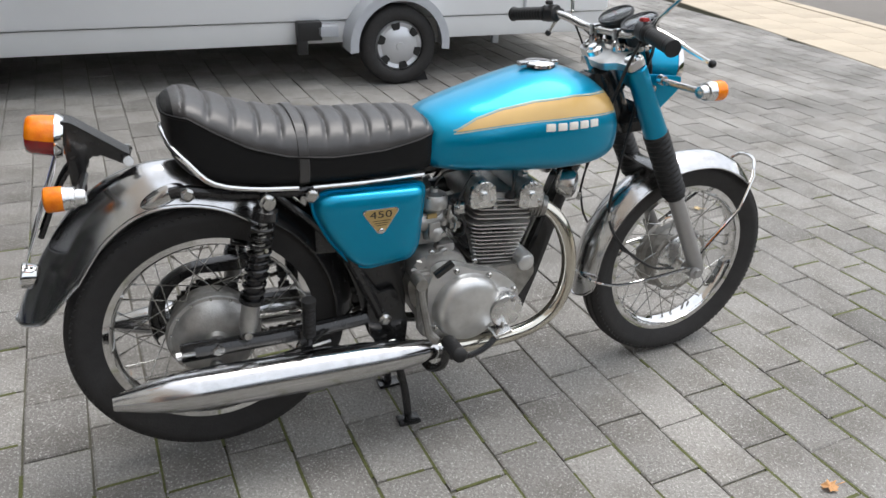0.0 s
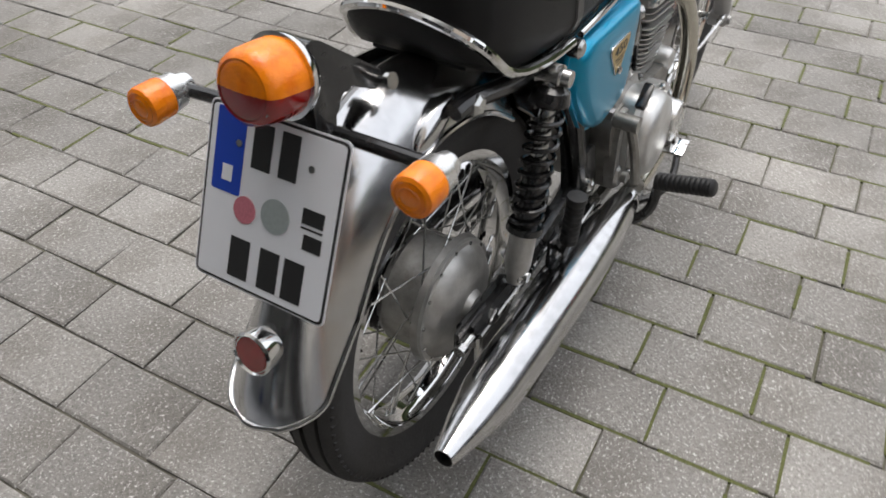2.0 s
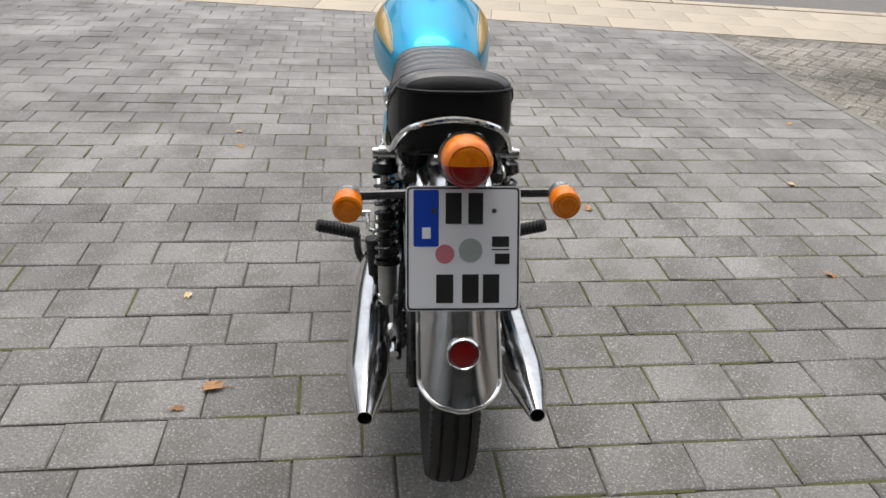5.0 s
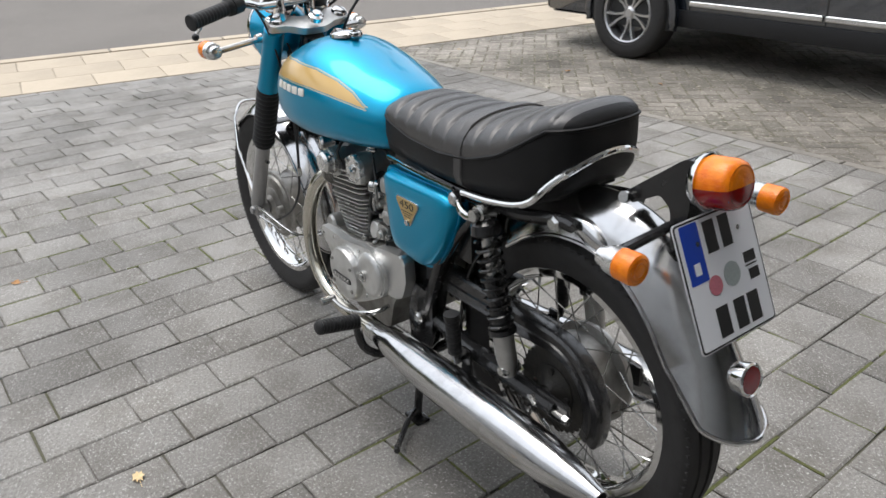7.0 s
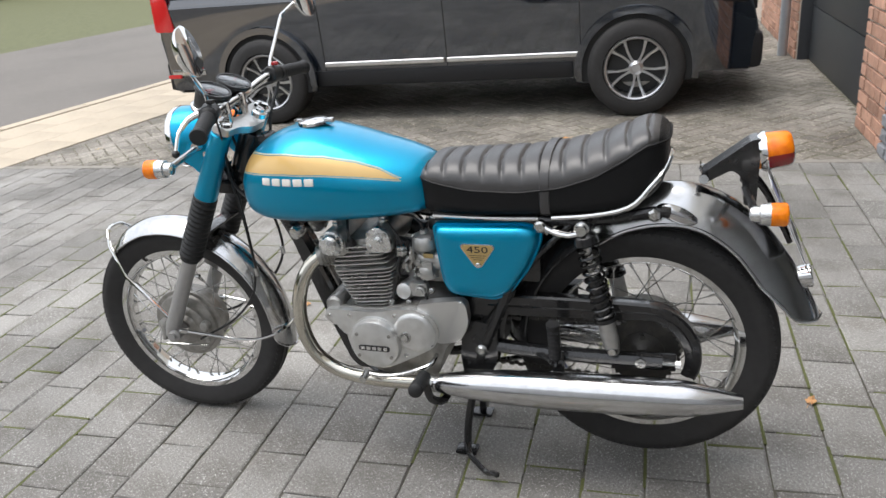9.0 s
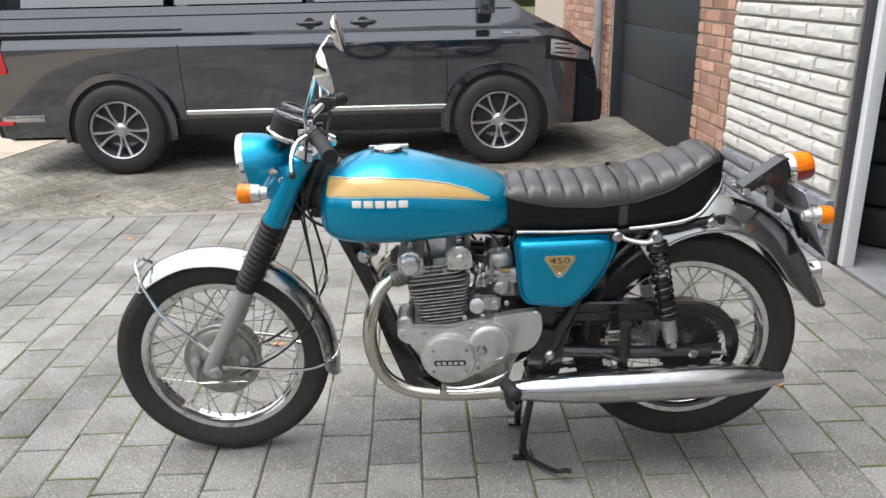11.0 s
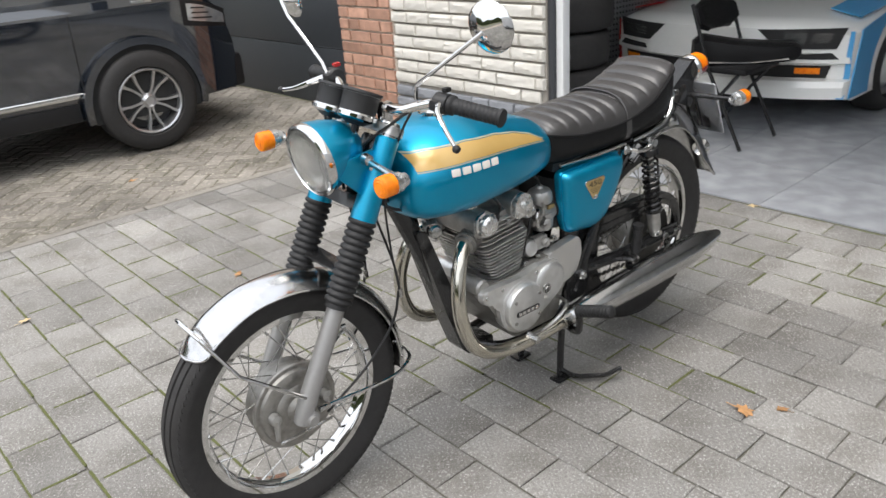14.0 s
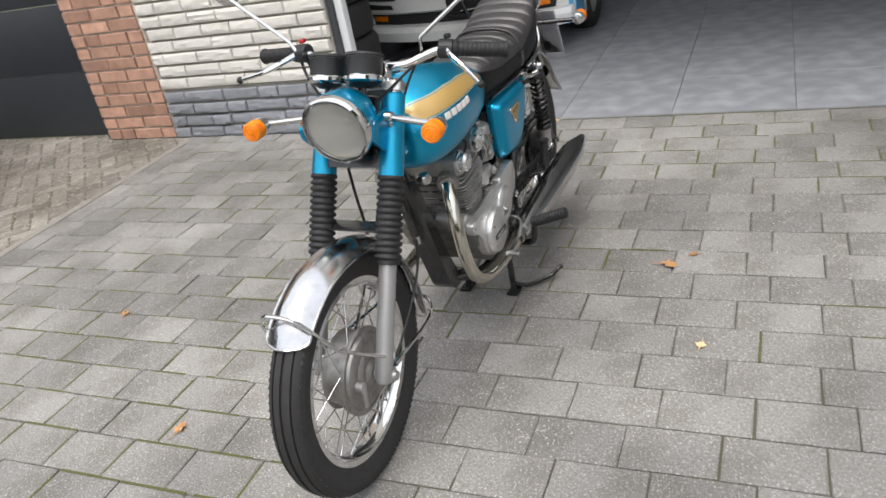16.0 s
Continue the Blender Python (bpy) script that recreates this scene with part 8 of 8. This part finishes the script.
def paver_block(bm, p0, p1, q0, q1, top, rng, ch=0.0034, deep=0.03, turn=None):
    """One paver with a chamfered, slightly uneven top."""
    j = [rng.uniform(-0.0022, 0.0022) for _ in range(8)]
    tilt = [top + rng.uniform(-0.0022, 0.0022) for _ in range(4)]
    ch = ch * rng.uniform(0.8, 1.7)
    corners = [(p0 + j[0], q0 + j[1]), (p1 + j[2], q0 + j[3]), (p1 + j[4], q1 + j[5]), (p0 + j[6], q1 + j[7])]
    inner = [(x + (ch if x < (p0 + p1) / 2 else -ch) * rng.uniform(0.7, 1.5), y + (ch if y < (q0 + q1) / 2 else -ch) * rng.uniform(0.7, 1.5)) for x, y in corners]
    put = (lambda x, y, z: (x, y, z)) if turn is None else (lambda x, y, z: tuple(turn @ Vector((x, y, z))))
    a = [bm.verts.new(put(x, y, top - deep)) for x, y in corners]
    b = [bm.verts.new(put(x, y, tilt[k] - ch * 0.8)) for k, (x, y) in enumerate(corners)]
    c = [bm.verts.new(put(x, y, tilt[k])) for k, (x, y) in enumerate(inner)]
    for k in range(4):
        n = (k + 1) % 4
        bm.faces.new((a[k], a[n], b[n], b[k]))
        bm.faces.new((b[k], b[n], c[n], c[k]))
    bm.faces.new(c)


rng = random.Random(11)
paver_meshes = []
for k in range(24):
    bm = B()
    paver_block(bm, -PITCH_P / 2 + 0.0023, PITCH_P / 2 - 0.0023, -PITCH_Q / 2 + 0.0023, PITCH_Q / 2 - 0.0023, 0.0, rng)
    paver_meshes.append(mesh_of("paver", bm, PAVER, 0))
rest = B()
moss = B()
near = 0
for r in range(-9, 40):
    p0 = ROW0 + PITCH_P * r
    phase = (0.404 if r % 2 == 0 else 0.325) + float(np.interp(r, [0, 2, 3, 5, 7, 8], [0.013, 0.009, -0.009, -0.019, -0.017, -0.012])) + rng.uniform(-0.003, 0.003)
    for c in range(-16, 34):
        q0 = phase + PITCH_Q * c
        pc, qc = p0 + PITCH_P / 2, q0 + PITCH_Q / 2
        if q0 + PITCH_Q < -2.68 or q0 + PITCH_Q > 7.5 + 0.2 or p0 + PITCH_P < -1.24 or p0 > 5.30 + 0.085 * (qc + 2.0):
            continue
        if q0 < -2.71 or p0 < -1.275:      # cut stones along the edging and the garage
            paver_block(rest, max(p0, -1.274) + 0.003, p0 + PITCH_P - 0.003, max(q0, -2.712) + 0.002, q0 + PITCH_Q - 0.003, 0.0, rng)
            continue
        if -0.95 < pc < 2.15 and -1.62 < qc < 2.0 and near < 300:
            near += 1
            share("paver", paver_meshes[rng.randrange(24)], yard, Matrix.Translation((pc, qc, 0)) @ (pose(0, 0, 0, 0, 0, 180) if rng.random() < 0.5 else Matrix()))
        else:
            paver_block(rest, p0 + 0.0023, p0 + PITCH_P - 0.0023, q0 + 0.0023, q0 + PITCH_Q - 0.0023, 0.0, rng)
        # moss in some joints
        m = noise.noise(Vector((pc * 0.9 + 3, qc * 0.9, 0.5))) + (0.30 if qc < 0.2 else 0.10)
        if m > 0.05 and -1.2 < pc < 3 and -2.6 < qc < 2.6:
            if rng.random() < 0.85:
                box(moss, (p0, qc, -0.005), (0.009, PITCH_Q * rng.uniform(0.5, 1.0), 0.007))
            if rng.random() < 0.7:
                box(moss, (pc, q0, -0.005), (PITCH_P * rng.uniform(0.5, 0.95), 0.009, 0.007))
# the paving ends along the footway
slope = math.atan(0.13)
line_at = PLACE.inverted() @ Vector((5.175, 0, 0))
line_to = (PLACE.inverted().to_3x3() @ Vector((1, -0.13, 0))).normalized()
bmesh.ops.bisect_plane(rest, geom=rest.verts[:] + rest.edges[:] + rest.faces[:], plane_co=line_at, plane_no=line_to, clear_outer=True)
tagged(part("paver_rest", rest, PAVER, yard, sharp=0), kind="stuff")
tagged(part("moss", moss, MOSS, yard, "green moss in the joints", sharp=0), kind="stuff")

herring = B()
rot = Matrix.Rotation(radians(45), 4, "Z")
for i in range(-90, 90):
    for j in range(-110, 60):
        s = (i - j) % 4
        if s not in (0, 3):
            continue
        u0, v0 = i * 0.1, j * 0.1
        du, dv = (0.2, 0.1) if s == 0 else (0.1, 0.2)
        cpt = rot @ Vector((u0 + du / 2, v0 + dv / 2, 0))
        if -1.26 < cpt.x < 5.20 + 0.085 * (cpt.y + 2.76) and -9.3 < cpt.y < -2.70:
            # stones that reach the edging are cut along it
            paver_block(herring, u0 + 0.003, u0 + du - 0.003, v0 + 0.003, v0 + dv - 0.003, -0.001, rng, 0.006, 0.03, rot)
bmesh.ops.bisect_plane(herring, geom=herring.verts[:] + herring.edges[:] + herring.faces[:], plane_co=(0, -2.772, 0), plane_no=(0, 1, 0), clear_outer=True)
bmesh.ops.bisect_plane(herring, geom=herring.verts[:] + herring.edges[:] + herring.faces[:], plane_co=line_at, plane_no=line_to, clear_outer=True)
tagged(part("clinker", herring, CLINKER, side_yard, sharp=0), kind="stuff")

edge_mesh = mesh_of("edging_stone", box(B(), (0, 0, -0.03), (0.99, 0.055, 0.066), 0.004, seg=1), CURB, 30)
for k in range(6):
    share("edging_stone", edge_mesh, edging, Matrix.Translation((-0.75 + 1.0 * k, -2.74, 0)))

# footway slabs and kerb along the road
FW = Matrix.Translation((5.18, 0, 0)) @ Matrix.Rotation(-slope, 4, "Z")
bm = B()
box(bm, (0.70, 2.0, -0.045), (1.40, 30, 0.078))
ob = part("bed", bm, JOINT, footway)
ob.matrix_basis = FW
slab_mesh = mesh_of("slab", box(B(), (0, 0, -0.02), (0.4165, 0.4965, 0.05), 0.003, seg=1), FLAG, 30)
for i in range(3):
    for j in range(-14, 20):
        share("slab", slab_mesh, footway, FW @ Matrix.Translation((0.21 + 0.42 * i, 0.5 * j + (0.25 if i % 2 else 0), 0.0)))
kerb_mesh = mesh_of("kerb_stone", box(B(), (0, 0, -0.03), (0.15, 0.985, 0.09), 0.012), FLAG, 30)
for j in range(-9, 13):
    share("kerb_stone", kerb_mesh, footway, FW @ Matrix.Translation((1.345, 1.0 * j, 0.0)))
gutter_mesh = mesh_of("gutter_stone", box(B(), (0, 0, -0.05), (0.16, 0.24, 0.05), 0.006, seg=1), CURB, 30)
for j in range(-30, 45):
    share("gutter_stone", gutter_mesh, footway, FW @ Matrix.Translation((1.505, 0.25 * j, -0.005)))
